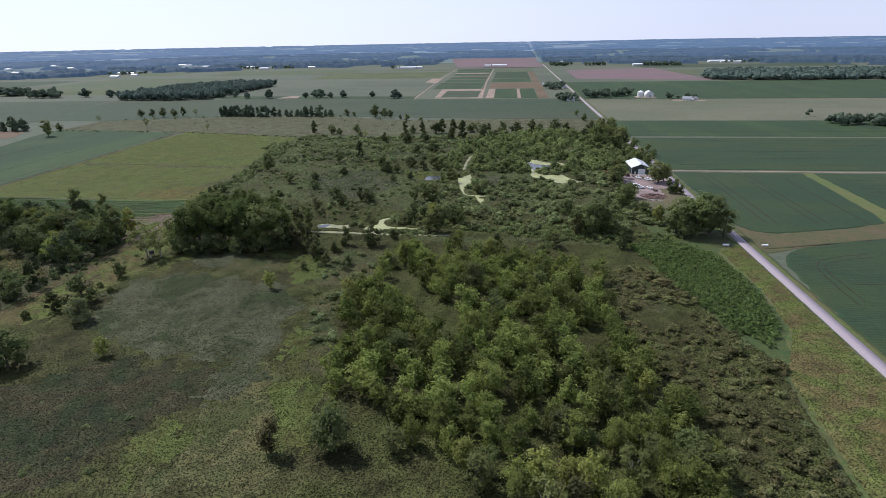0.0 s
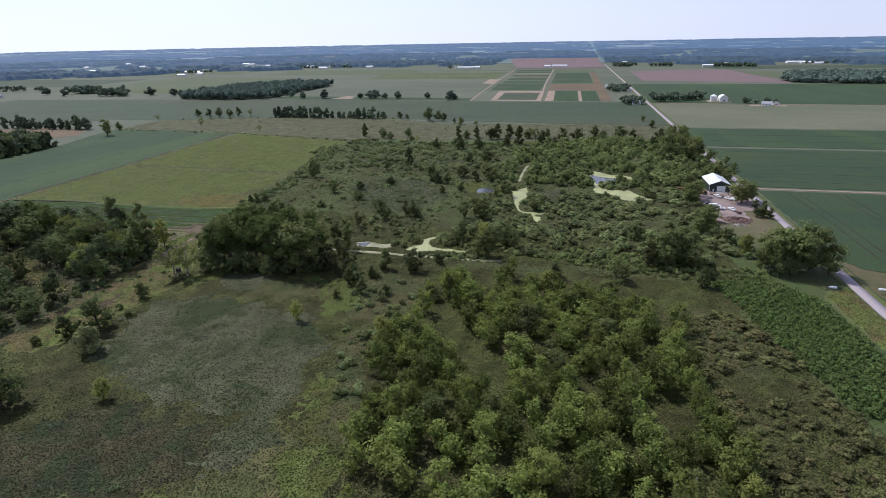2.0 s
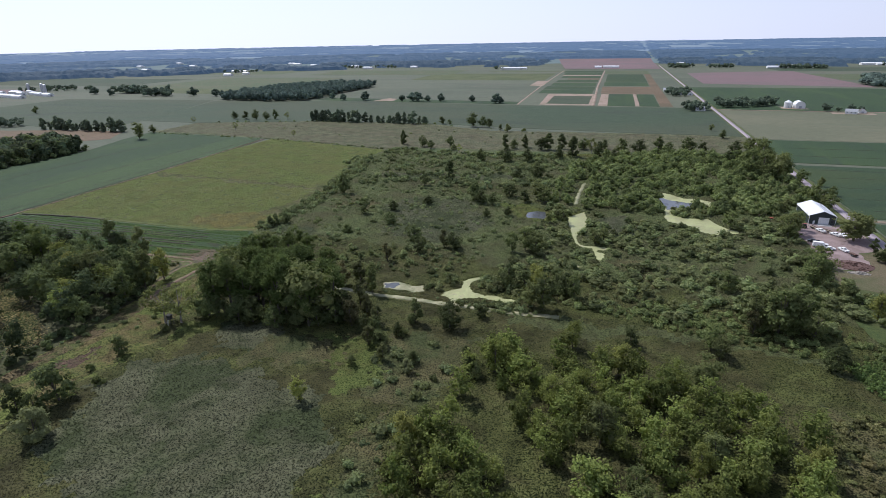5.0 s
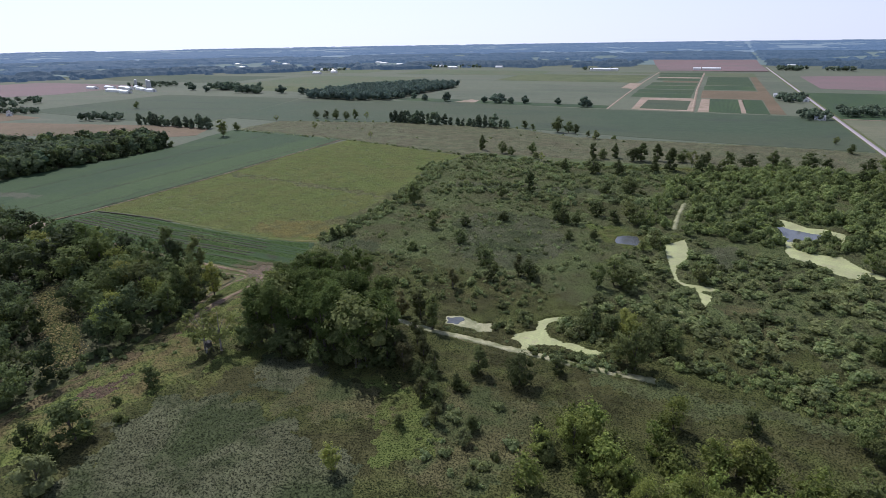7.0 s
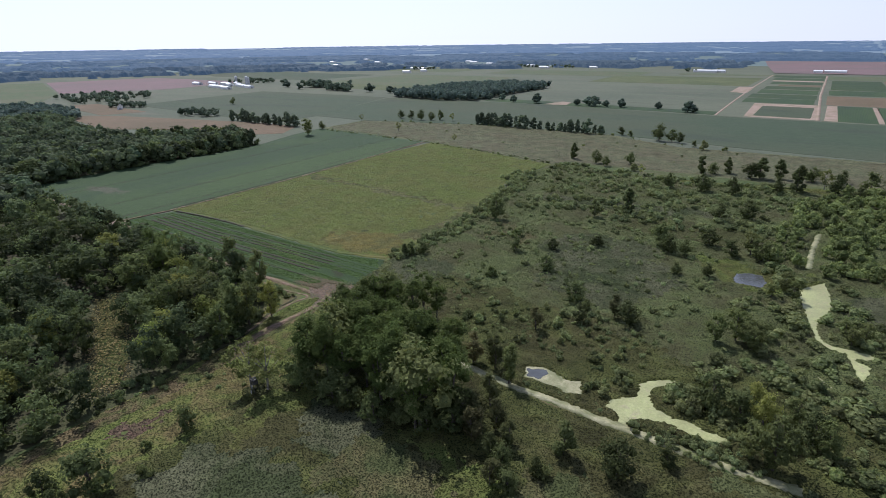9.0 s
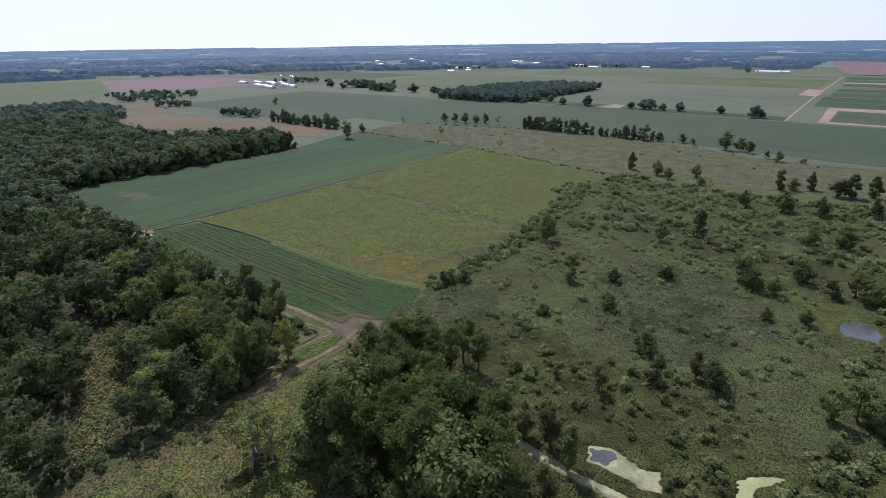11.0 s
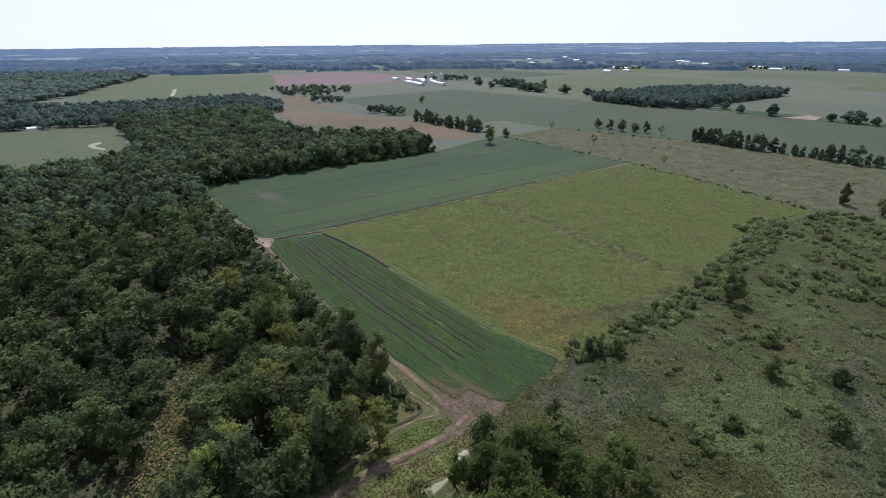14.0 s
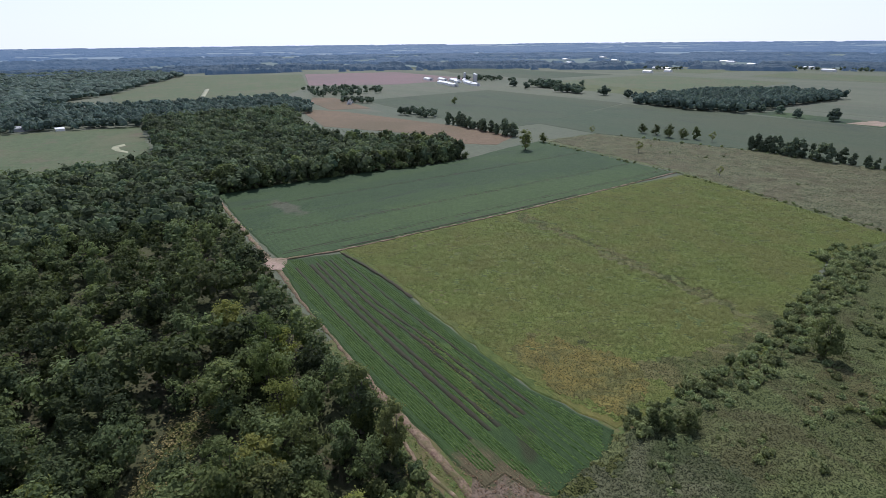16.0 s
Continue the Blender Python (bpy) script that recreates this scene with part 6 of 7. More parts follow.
MARSH = [(-205, 150), (-196, 275), (-206, 300), (-211, 318), (-215, 344), (-215, 420), (-224, 462), (-246, 545), (-232, 610), (-150, 592), (-60, 615), (60, 640), (118, 640), (117, 470), (86, 440), (86, 340), (80, 300), (84, 270), (66, 266), (74, 230), (84, 180), (92, 160), (84, 75), (-135, 62)]
carpet(MARSH, 0.88, ("marsh_grass", L_SEDGEGREEN, 0.75, 0.5, "rough marsh grass and tall herbs", "grass"), [
    (NEAR, "marsh_grass", L_GRASS, 0.65, 0.3, "rough marsh grass and weeds", "grass"),
    fresh([(-128, 244), (-108, 244), (-88, 236), (-80, 214), (-98, 204), (-104, 236)]), fresh([(-175, 214), (-160, 212), (-158, 240), (-170, 244)]),
    (BANK, "bank_grass", L_BANK, 0.7, 0.3, "light green grass along the ditch bank", "grass"),
    (TRACK_SIDE, "track_grass", L_VERGE, 0.3, 0.0, "short grass on the track", "grass"),
    (RED_SOIL, "bare_soil", L_REDDISH, 0.12, 0.0, "reddish bare spot in the mown track", "soil"),
    reed(REEDS[0]), reed(REEDS[2]), reed(REEDS[3]), rusty(SEDGE[0]), rusty(SEDGE[2]), rusty(SEDGE[3]), rusty(SEDGE[4]), rusty(SEDGE[6]),
    (SEDGE[1], "sedge", L_SEDGE, 0.6, 0.1, "dark brown sedge", "sedge"),
    (HAY_PATCH, "hay_grass", L_PALEHAY, 0.6, 0.2, "pale lodged grass between ridge and grove", "grass"),
    (FRESH_STRIP, "fresh_grass", L_FRESH, 0.9, 0.3, "fresh yellow-green grass beside the grove", "grass"),
    fresh([(-101, 105), (-94, 110), (-90, 108), (-86, 98), (-92, 88), (-103, 92)]),
    (RIDGE, "reeds", L_REED, 0.9, 0.35, "ridge of grey-green weeds", "reeds"),
    reed(REEDS[1], 0.5), reed([(-163, 411), (-146, 434), (-108, 435), (-100, 418), (-108, 404), (-128, 386), (-152, 390)], 0.5), reed([(-21.7, 412.7), (-11.2, 422.5), (-1.9, 419.2), (5.7, 411), (6.3, 400.7), (-0.5, 388), (-9, 384), (-17.5, 387), (-22, 395.4)]),
    reed([(-200, 500), (-150, 508), (-80, 520), (-80, 505), (-150, 490), (-200, 486)], 0.8),
    ([(-127.4, 451.7), (-130.2, 466.6), (-118.2, 488.4), (-100.7, 488.7), (-83.5, 486), (-64, 479.5), (-62.8, 463), (-78, 453.4), (-93, 452.3), (-113, 454.6)], "sedge", L_LAWN, 0.5, 0.1, "low olive-green sedge lawn", "sedge"),
    fresh([(-87, 432), (-70, 438), (-53, 430), (-36, 428.4), (-35.6, 420.7), (-44, 402), (-56, 400), (-67, 402), (-81, 421)]), fresh([(-190, 620), (-60, 628), (40, 640), (40, 625), (-60, 600), (-130, 588), (-180, 600)]),
    rusty(SEDGE[5]), rusty([(-15, 342), (-7, 345.5), (5.5, 348.6), (6.7, 340), (4.5, 330), (14, 326), (28, 333), (35, 330), (4, 314), (-7, 329)])], (*WATERS, *POOLS), 321, 11.0)
L_GOLD = foliage("yellow_weeds", (0.094, 0.110, 0.024), (0.180, 0.170, 0.031), (0.120, 0.134, 0.031), thin=0.35, spread=0.2, drift=10)
L_PASTURE = foliage("pasture_blades", (0.087, 0.115, 0.041), (0.129, 0.149, 0.059), (0.123, 0.131, 0.055), thin=0.4, spread=0.25, drift=26, grain=0.6, gap_shade=0.4)


carpet([(-398, 334), (-345, 338), (-288, 337), (-245, 336), (-218, 343), (-216, 420), (-226, 465), (-246, 530), (-240, 600), (-399, 640), (-403, 560), (-398, 450)], 1.15, ("meadow_grass", L_HAY, 0.4, 0.06, "yellow-green hay grass", "grass"), [
    ([(-236, 366), (-214, 372), (-214, 448), (-234, 452), (-228, 410)], "pale_grass", L_PALEHAY, 0.4, 0.1, "pale lodged grass at the meadow edge", "grass"),
    ([(-395, 458), (-395, 449), (-325, 446), (-255, 439), (-226, 436), (-226, 441), (-255, 446), (-325, 453)], "pale_grass", L_PALEHAY, 0.3, 0.0, "pale grass on a faded track", "grass"),
    ([(-218, 346), (-240, 340), (-268, 344), (-270, 358), (-250, 372), (-228, 372)], "goldenrod", L_GOLD, 0.5, 0.1, "yellow flowering weeds in the meadow corner", "weeds"),
    ([(-262, 375), (-256, 374), (-255, 370), (-262, 370)], "pale_grass", L_RUST, 0.5, 0.3, "brown withered spot in the meadow", "grass")], seed=325, ragged=9)
carpet([(84, 60), (92, 150), (106, 180), (110, 215), (108, 262), (121, 275), (121, 60)], 0.9, ("verge_grass", L_VERGE, 0.35, 0.1, "rough verge grass beside the road", "grass"), [], seed=331, ragged=1.5)
carpet([(-590, 658), (-410, 644), (-242, 600), (-232, 616), (-60, 624), (60, 647), (121, 657), (121, 750), (7, 754), (-163, 743), (-256, 788), (-420, 784), (-588, 738)], 2.6, ("pasture_grass", L_PASTURE, 0.7, 0.2, "rough pasture grass", "grass"), [], seed=338, ragged=3)


L_WORN = foliage("worn_track_grass", (0.086, 0.082, 0.026), (0.140, 0.122, 0.046), (0.084, 0.112, 0.022), thin=0.35, spread=0.2, drift=9)
carpet([(-207.8, 246), (-209.5, 256), (-210.3, 266), (-209, 276), (-209.2, 284), (-211, 290), (-214.5, 290), (-215.5, 286), (-216.8, 282), (-216.8, 276), (-215.8, 268), (-212.4, 256), (-211, 247)], 0.6, ("bank_grass", L_FRESH, 0.5, 0.1, "fresh green grass between path and track", "grass"), [], seed=355, ragged=0.8)
carpet([(-208, 160), (-209, 217), (-210.8, 245), (-208, 244), (-204.5, 242), (-205.3, 253), (-206.2, 266), (-205.4, 275), (-205.4, 284), (-206.5, 291), (-205, 300), (-200, 301), (-194, 275), (-190, 262), (-194, 230), (-200, 200), (-203, 160)], 0.65, ("track_grass", L_VERGE, 0.35, 0.1, "rough yellow-green grass beside the track", "grass"), [
    ([(-208, 162), (-208.5, 216), (-208, 243), (-200, 240), (-199, 215), (-201, 162)], "worn_grass", L_WORN, 0.2, 0.0, "worn brownish grass on the mown track", "grass"),
    ([(-205, 242), (-206, 266), (-205, 290), (-202.5, 290), (-203, 266), (-201, 242)], "worn_grass", L_WORN, 0.2, 0.0, "worn brownish grass beside the wheel ruts", "grass")], POOLS, 356, 1.5)


L_DRY = foliage("dry_stalks", (0.119, 0.091, 0.056), (0.169, 0.136, 0.089), (0.101, 0.091, 0.043), cell=8.0, thin=0.35, spread=0.2)
cover("dry_stalks", spots([(-236, 294), (-222, 293), (-208, 290), (-200, 303), (-204, 309), (-218, 309), (-226, 303)], 0.7, 340, 0.8), 0.45, 0.27, L_DRY, "trampled dry stalks in the field corner", "stalks", 340, 0.3, 2.2, 0.15)
cover("dry_stalks", spots([(-206, 205), (-208, 255), (-209, 285), (-206, 285), (-205, 262), (-202, 205)], 0.9, 341, 0.5), 0.15, 0.24, L_DRY, "dry mud and stalks on the track", "stalks", 341, 0.2, 0.8, 0.15)
cover("bank_grass", spots([(-216, 290.5), (-236, 288.7), (-262, 289), (-262, 291), (-236, 291), (-215, 292)], 0.6, 350), 0.4, 0.26, L_FRESH, "fresh green grass beside the field lane", "grass", 350, 0.3, 0.5)
cover("bank_grass", spots([(-222, 283), (-236, 281), (-250, 286), (-222, 286)], 0.6, 351), 0.6, 0.36, L_FRESH, "fresh green grass beside the ditch", "grass", 351, 0.3, 0.6)
cover("corner_grass", spots([(-210, 310), (-200, 310), (-208, 346), (-216, 340), (-212, 330)], 0.65, 353), 0.6, 0.36, L_GRASS, "rough grass beside the bean field", "grass", 353, 0.3, 0.8)
cover("bright_beans", spots([(-300, 322), (-262, 318), (-228, 311), (-228, 315), (-262, 323), (-300, 327)], 0.8, 342, 0.7, 0.4), 0.6, 0.36, L_FRESH, "streak of yellow-green bean plants", "crop", 342, 0.2, 1.5, 0.3)
cover("wood_ferns", spots([(-211, 120), (-212, 185), (-209, 217), (-212, 244), (-218, 262), (-236, 284), (-420, 290), (-420, 120)], 2.0, 343), 1.0, 0.7, L_WOOD, "ferns and weeds on the wood floor", "undergrowth", 343, 0.4)
L_YELLOW = foliage("yellow_grass_blades", (0.120, 0.118, 0.036), (0.180, 0.168, 0.060), (0.090, 0.112, 0.034), thin=0.4, spread=0.25, drift=10)
cover("tall_grass", spots([(-219, 198), (-292, 235), (-287, 246), (-215, 210)], 0.85, 344), 1.0, 0.36, L_YELLOW, "tall yellow grass in the wood clearing", "grass", 344, 0.5, 1.0)


# rows of beans
def bean_rows(name, x0, x1, y0, y1, spacing, gaps, seed, keep):
    r = np.random.RandomState(seed)
    quads = []
    for k, y in enumerate(np.arange(y0, y1, spacing)):
        if k in gaps:
            continue
        xs = np.arange(x0, x1, 1.1)
        xs = xs + r.uniform(-0.3, 0.3, len(xs))
        ok = keep(xs, np.full(len(xs), y))
        xs = xs[ok]
        n = len(xs)
        z = 0.45 + r.uniform(0.1, 0.34, n)
        wob = y + 0.25 * np.sin(xs * 0.05) + r.uniform(-0.12, 0.12, n)
        half = spacing * 0.42
        for s in (-1, 1):
            a = np.stack([xs - 0.75, wob + s * half, np.full(n, 0.42)], 1)
            b = np.stack([xs + 0.75, wob + s * half, np.full(n, 0.42)], 1)
            c = np.stack([xs + 0.7, wob, z], 1)
            d = np.stack([xs - 0.7, wob, z * r.uniform(0.85, 1.0, n)], 1)
            quads.append(np.stack([a, b, c, d] if s < 0 else [b, a, d, c], 1))
    return tagged(new(name, quick_mesh(name, np.concatenate(quads), L_BEAN)), "rows of bean plants with wheel tracks", "crop", kind="stuff")


BEAN = [(-398, 302), (-352, 298), (-306, 297), (-244, 297), (-224, 299), (-223, 306), (-213, 308), (-211, 329), (-219, 338), (-245, 332), (-288, 333), (-345, 334), (-390, 330)]


def bean_stands(x, y):
    """True where the crop stands: inside the field, off the wheel tracks."""
    ok = inside(x, y, BEAN)
    for y0, y1, w in RUTS:
        px, py = zip(*rut_line(y0, y1))
        ok &= np.abs(y - np.interp(x, px, py)) > w * 0.5 + 0.45
    return ok


bean_rows("bean_rows", -400, -210, 297, 340, 0.95, {9, 31}, 330, bean_stands)

# tall yellow grass on the strip through the wood
GLADE = spots([(-292, 165), (-214, 165), (-214, 255), (-292, 255)], 0.75, 371)
cover("glade_grass", GLADE[glade(GLADE)], 1.0, 0.42, foliage("yellow_grass_blades", (0.190, 0.180, 0.052), (0.260, 0.236, 0.080), (0.160, 0.170, 0.048), thin=0.4, spread=0.25, drift=14), "tall yellow grass in a glade of the wood", "grass", 371, 0.4, 1.0, base=0.2)


# ---- clumps of trees round the far farms and field corners ----
def clump(poly, spacing, h0, h1, seed, keep=0.9, label="cluster of dark green trees round a far farm"):
    wood("tree_clump", poly, spacing, h0, h1, "wood_far", L_FARMTREES, label, seed, keep, width=1.15)


L_FARMTREES = foliage("farm_tree_leaves", (0.040, 0.064, 0.032), (0.070, 0.098, 0.046), (0.058, 0.080, 0.040), cell=10.0, spread=0.35, grain=0.7)
clump([(80, 985), (98, 972), (118, 985), (119, 1035), (84, 1030)], 10, 9, 15, 401)
clump([(70, 1200), (110, 1195), (115, 1290), (72, 1290)], 13, 9, 15, 402)
clump([(133, 1018), (150, 1030), (228, 1075), (230, 1100), (140, 1085)], 10, 10, 17, 403)
clump([(262, 1008), (300, 1010), (318, 985), (330, 990), (310, 1015), (262, 1018)], 9, 8, 13, 404, 0.6)
clump([(382, 780), (400, 790), (396, 772)], 9, 9, 12, 405)
clump([(378, 716), (392, 694), (470, 680), (560, 690), (560, 725), (400, 722)], 10, 11, 16, 406, label="dark tree clump beside a bare field")
clump([(-1420, 670), (-1225, 640), (-1190, 700), (-1240, 800), (-1300, 815), (-1380, 775)], 16, 9, 15, 407, 0.55)
clump([(-1130, 640), (-1080, 640), (-1060, 690), (-1110, 700)], 11, 8, 13, 408, 0.8)
clump([(-1480, 1140), (-1360, 1160), (-1300, 1240), (-1480, 1260)], 14, 10, 15, 409, 0.5)
clump([(-890, 640), (-830, 645), (-825, 680), (-885, 672)], 10, 10, 14, 410, 0.8, "tree clump at a field corner")
clump([(-1160, 1140), (-1080, 1150), (-1080, 1180), (-1160, 1175)], 12, 16, 22, 411, 0.9, "tall tree clump in a far field")
clump([(-1030, 1090), (-960, 1095), (-962, 1120), (-1030, 1118)], 11, 15, 20, 412, 0.95, "tall tree clump in a far field")
clump([(480, 2180), (600, 2150), (620, 2230), (480, 2260)], 16, 12, 18, 413)
clump([(270, 2240), (360, 2230), (350, 2300), (280, 2300)], 15, 12, 18, 414)
clump([(140, 2250), (200, 2230), (240, 2330), (150, 2380)], 15, 12, 18, 415)
clump([(-470, 2180), (-380, 2170), (-360, 2230), (-470, 2240)], 16, 9, 14, 416, 0.6)
clump([(-1250, 2280), (-900, 2300), (-900, 2360), (-1250, 2340)], 20, 10, 16, 417, 0.5)
clump([(-1500, 1990), (-1380, 1985), (-1380, 2050), (-1500, 2050)], 16, 10, 15, 418, 0.7)
clump([(800, 2330), (900, 2320), (1000, 2400), (800, 2420)], 18, 10, 16, 419, 0.5)

# ---- buildings ----
W_WHITE = plain("white_siding", (0.74, 0.74, 0.72), 0.6, wear=0.1, vary=0.2)
W_GREEN = plain("dark_green_siding", (0.030, 0.045, 0.042), 0.55, wear=0.2)
W_GREY = plain("grey_siding", (0.42, 0.42, 0.43), 0.6, wear=0.12, vary=0.3)
R_WHITE = plain("white_metal_roof", (0.70, 0.71, 0.73), 0.4, wear=0.1, scale=0.6)
R_GREY = plain("grey_roof", (0.34, 0.35, 0.37), 0.5, wear=0.15, vary=0.4)
R_DARK = plain("dark_shingle_roof", (0.10, 0.095, 0.09), 0.8, wear=0.2)
G_DARK = plain("window_glass", (0.03, 0.035, 0.04), 0.08, wear=0.05)
M_TRIM = plain("white_trim", (0.78, 0.78, 0.77), 0.5, wear=0.08)
M_STEEL = plain("galvanised_steel", (0.62, 0.63, 0.64), 0.4, 0.5, wear=0.12)
M_TYRE = plain("tyre_rubber", (0.02, 0.02, 0.02), 0.85)
M_CONCRETE = plain("concrete", (0.48, 0.47, 0.44), 0.85, wear=0.2, bump=0.3)


def gable_walls(bm, w, l, eave, ridge):
    pts = [(-w / 2, 0), (w / 2, 0), (w / 2, eave), (0, ridge), (-w / 2, eave)]
    a = [bm.verts.new((x, -l / 2, z)) for x, z in pts]
    b = [bm.verts.new((x, l / 2, z)) for x, z in pts]
    bm.faces.new(a)
    bm.faces.new(b[::-1])
    for i in range(5):
        j = (i + 1) % 5
        bm.faces.new((a[j], a[i], b[i], b[j]))
    bmesh.ops.recalc_face_normals(bm, faces=bm.faces)
    return bm


def roof_half(bm, w, l, eave, ridge, side, over=0.4, thick=0.15):
    drop = (ridge - eave) / (w / 2)
    xo, zo = side * (w / 2 + over), eave - over * drop
    top = [(0, -l / 2 - over, ridge + thick), (xo, -l / 2 - over, zo + thick), (xo, l / 2 + over, zo + thick), (0, l / 2 + over, ridge + thick)]
    v = [bm.verts.new(p) for p in top] + [bm.verts.new((x, y, z - thick + 0.01)) for x, y, z in top]
    bm.faces.new(v[:4])
    bm.faces.new(v[4:][::-1])
    for i in range(4):
        j = (i + 1) % 4
        bm.faces.new((v[i], v[i + 4], v[j + 4], v[j]))
    bmesh.ops.recalc_face_normals(bm, faces=bm.faces)
    return bm


def shed(name, x, y, w, l, eave, ridge, turn, wall, roof, label, category, group="", door=True, windows=0):
    e = new(name)
    e.matrix_basis = pose(x, y, float(rise_at(x, y)), 0, 0, turn)
    part("wall", gable_walls(bmesh.new(), w, l, eave, ridge), wall, e)
    for s in (-1, 1):
        part("roof", roof_half(bmesh.new(), w, l, eave, ridge, s), roof, e)
    if door:
        part("door", box(bmesh.new(), -w * 0.18, w * 0.18, -l / 2 - 0.06, -l / 2 + 0.05, 0, eave * 0.8), M_TRIM if wall is not W_WHITE else R_GREY, e)
    for i in range(windows):
        yy = -l / 2 + l * (i + 0.5) / windows
        part("window", box(bmesh.new(), w / 2 - 0.05, w / 2 + 0.06, yy - 0.5, yy + 0.5, eave * 0.4, eave * 0.75), G_DARK, e)
        part("window", box(bmesh.new(), -w / 2 - 0.06, -w / 2 + 0.05, yy - 0.5, yy + 0.5, eave * 0.4, eave * 0.75), G_DARK, e)
    return tagged(e, label, category, group)


# the barn by the road
def machine_barn():
    w, l, eave, ridge = 13.6, 25.0, 5.2, 7.9
    e = new("machine_barn")
    e.matrix_basis = pose(105.0, 446.5, 0)
    part("wall", gable_walls(bmesh.new(), w, l, eave, ridge), W_GREEN, e, "dark green metal siding")
    for s in (-1, 1):
        r = part("roof", roof_half(bmesh.new(), w, l, eave, ridge, s), R_WHITE, e, "white ribbed metal roof")
        for i in range(27):
            bm = bmesh.new()
            yy = -l / 2 - 0.3 + i * (l + 0.6) / 26
            tube(bm, (0, yy, ridge + 0.17), (s * (w / 2 + 0.4), yy, eave - 0.4 * (ridge - eave) / (w / 2) + 0.17), 0.035, 0.035, 4)
            part("roof_rib", bm, R_WHITE, r)
        part("gutter", box(bmesh.new(), s * (w / 2 + 0.42) - 0.08, s * (w / 2 + 0.42) + 0.08, -l / 2 - 0.4, l / 2 + 0.4, eave - 0.35, eave - 0.18), M_TRIM, e, "white eaves trim")
        for yy in (-l / 2, l / 2):
            part("corner_trim", box(bmesh.new(), s * w / 2 - 0.12, s * w / 2 + 0.12, yy - 0.1, yy + 0.1, 0, eave - 0.2), M_TRIM, e, "white corner trim")
    part("ridge_cap", box(bmesh.new(), -0.25, 0.25, -l / 2 - 0.42, l / 2 + 0.42, ridge + 0.12, ridge + 0.22, 0.03), R_WHITE, e)
    d = part("overhead_door", box(bmesh.new(), -1.9, 3.5, -l / 2 - 0.08, -l / 2 + 0.05, 0.05, 4.2), M_TRIM, e, "white overhead door")
    for i in range(4):
        part("door_panel", box(bmesh.new(), -1.75, 3.35, -l / 2 - 0.13, -l / 2 - 0.07, 0.15 + i * 1.01, 1.05 + i * 1.01, 0.02), M_TRIM, d)
    part("side_door", box(bmesh.new(), -4.6, -3.6, -l / 2 - 0.08, -l / 2 + 0.05, 0.05, 2.1), M_TRIM, e, "white side door")
    part("window", box(bmesh.new(), 4.6, 5.8, -l / 2 - 0.08, -l / 2 + 0.05, 1.3, 2.4), G_DARK, e)
    part("door_apron", box(bmesh.new(), -2.6, 4.2, -l / 2 - 4.0, -l / 2 - 0.15, -0.1, 0.34), M_CONCRETE, e, "concrete door apron")
    return tagged(e, "dark green metal barn with white ribbed roof", "barn")


patch("gravel_yard", [(87, 406), (90, 434), (116, 434), (121.5, 414), (121.5, 396), (117, 391), (108, 387), (108, 372), (104, 361), (93, 361), (88.5, 366), (89, 399)], 0.16, M_GRAVEL, "pinkish gravel yard in front of the barn", "yard", step=3, wobble=0.8, seed=130)
patch("yard_grass", [(80, 338), (112, 336), (121, 352), (121, 394), (117, 390), (109, 386), (109, 372), (105, 360), (92, 360), (87.5, 366), (86, 372), (80, 366)], 0.13, M_DRYGRASS, "dry grass round the yard", "grass", step=3, wobble=1, seed=131)
patch("scrap_clearing", [(70, 432), (84, 430), (86, 446), (80, 456), (70, 452)], 0.15, M_GRAVEL, "bare clearing with scrap", "yard", step=3, wobble=1, seed=132)
machine_barn()


def wheel(x, y, z, r, w, parent):
    bm = bmesh.new()
    tube(bm, (x - w / 2, y, z), (x + w / 2, y, z), r, r, 14)
    t = part("wheel", bm, M_TYRE, parent)
    bm = bmesh.new()
    tube(bm, (x - w / 2 - 0.02, y, z), (x + w / 2 + 0.02, y, z), r * 0.55, r * 0.55, 10)
    part("rim", bm, M_STEEL, t)


P_WHITE = plain("white_car_paint", (0.76, 0.76, 0.76), 0.25, wear=0.05)
P_BLACK = plain("black_car_paint", (0.02, 0.02, 0.022), 0.25, wear=0.05)
P_RED = plain("red_machine_paint", (0.28, 0.045, 0.03), 0.45, wear=0.2)
P_TAN = plain("rusty_scrap", (0.120, 0.064, 0.050), 0.8, wear=0.3, scale=2.5)
M_LAMP = plain("lamp_glass", (0.6, 0.6, 0.58), 0.15)
M_TAIL = plain("tail_lamp", (0.35, 0.02, 0.02), 0.3)


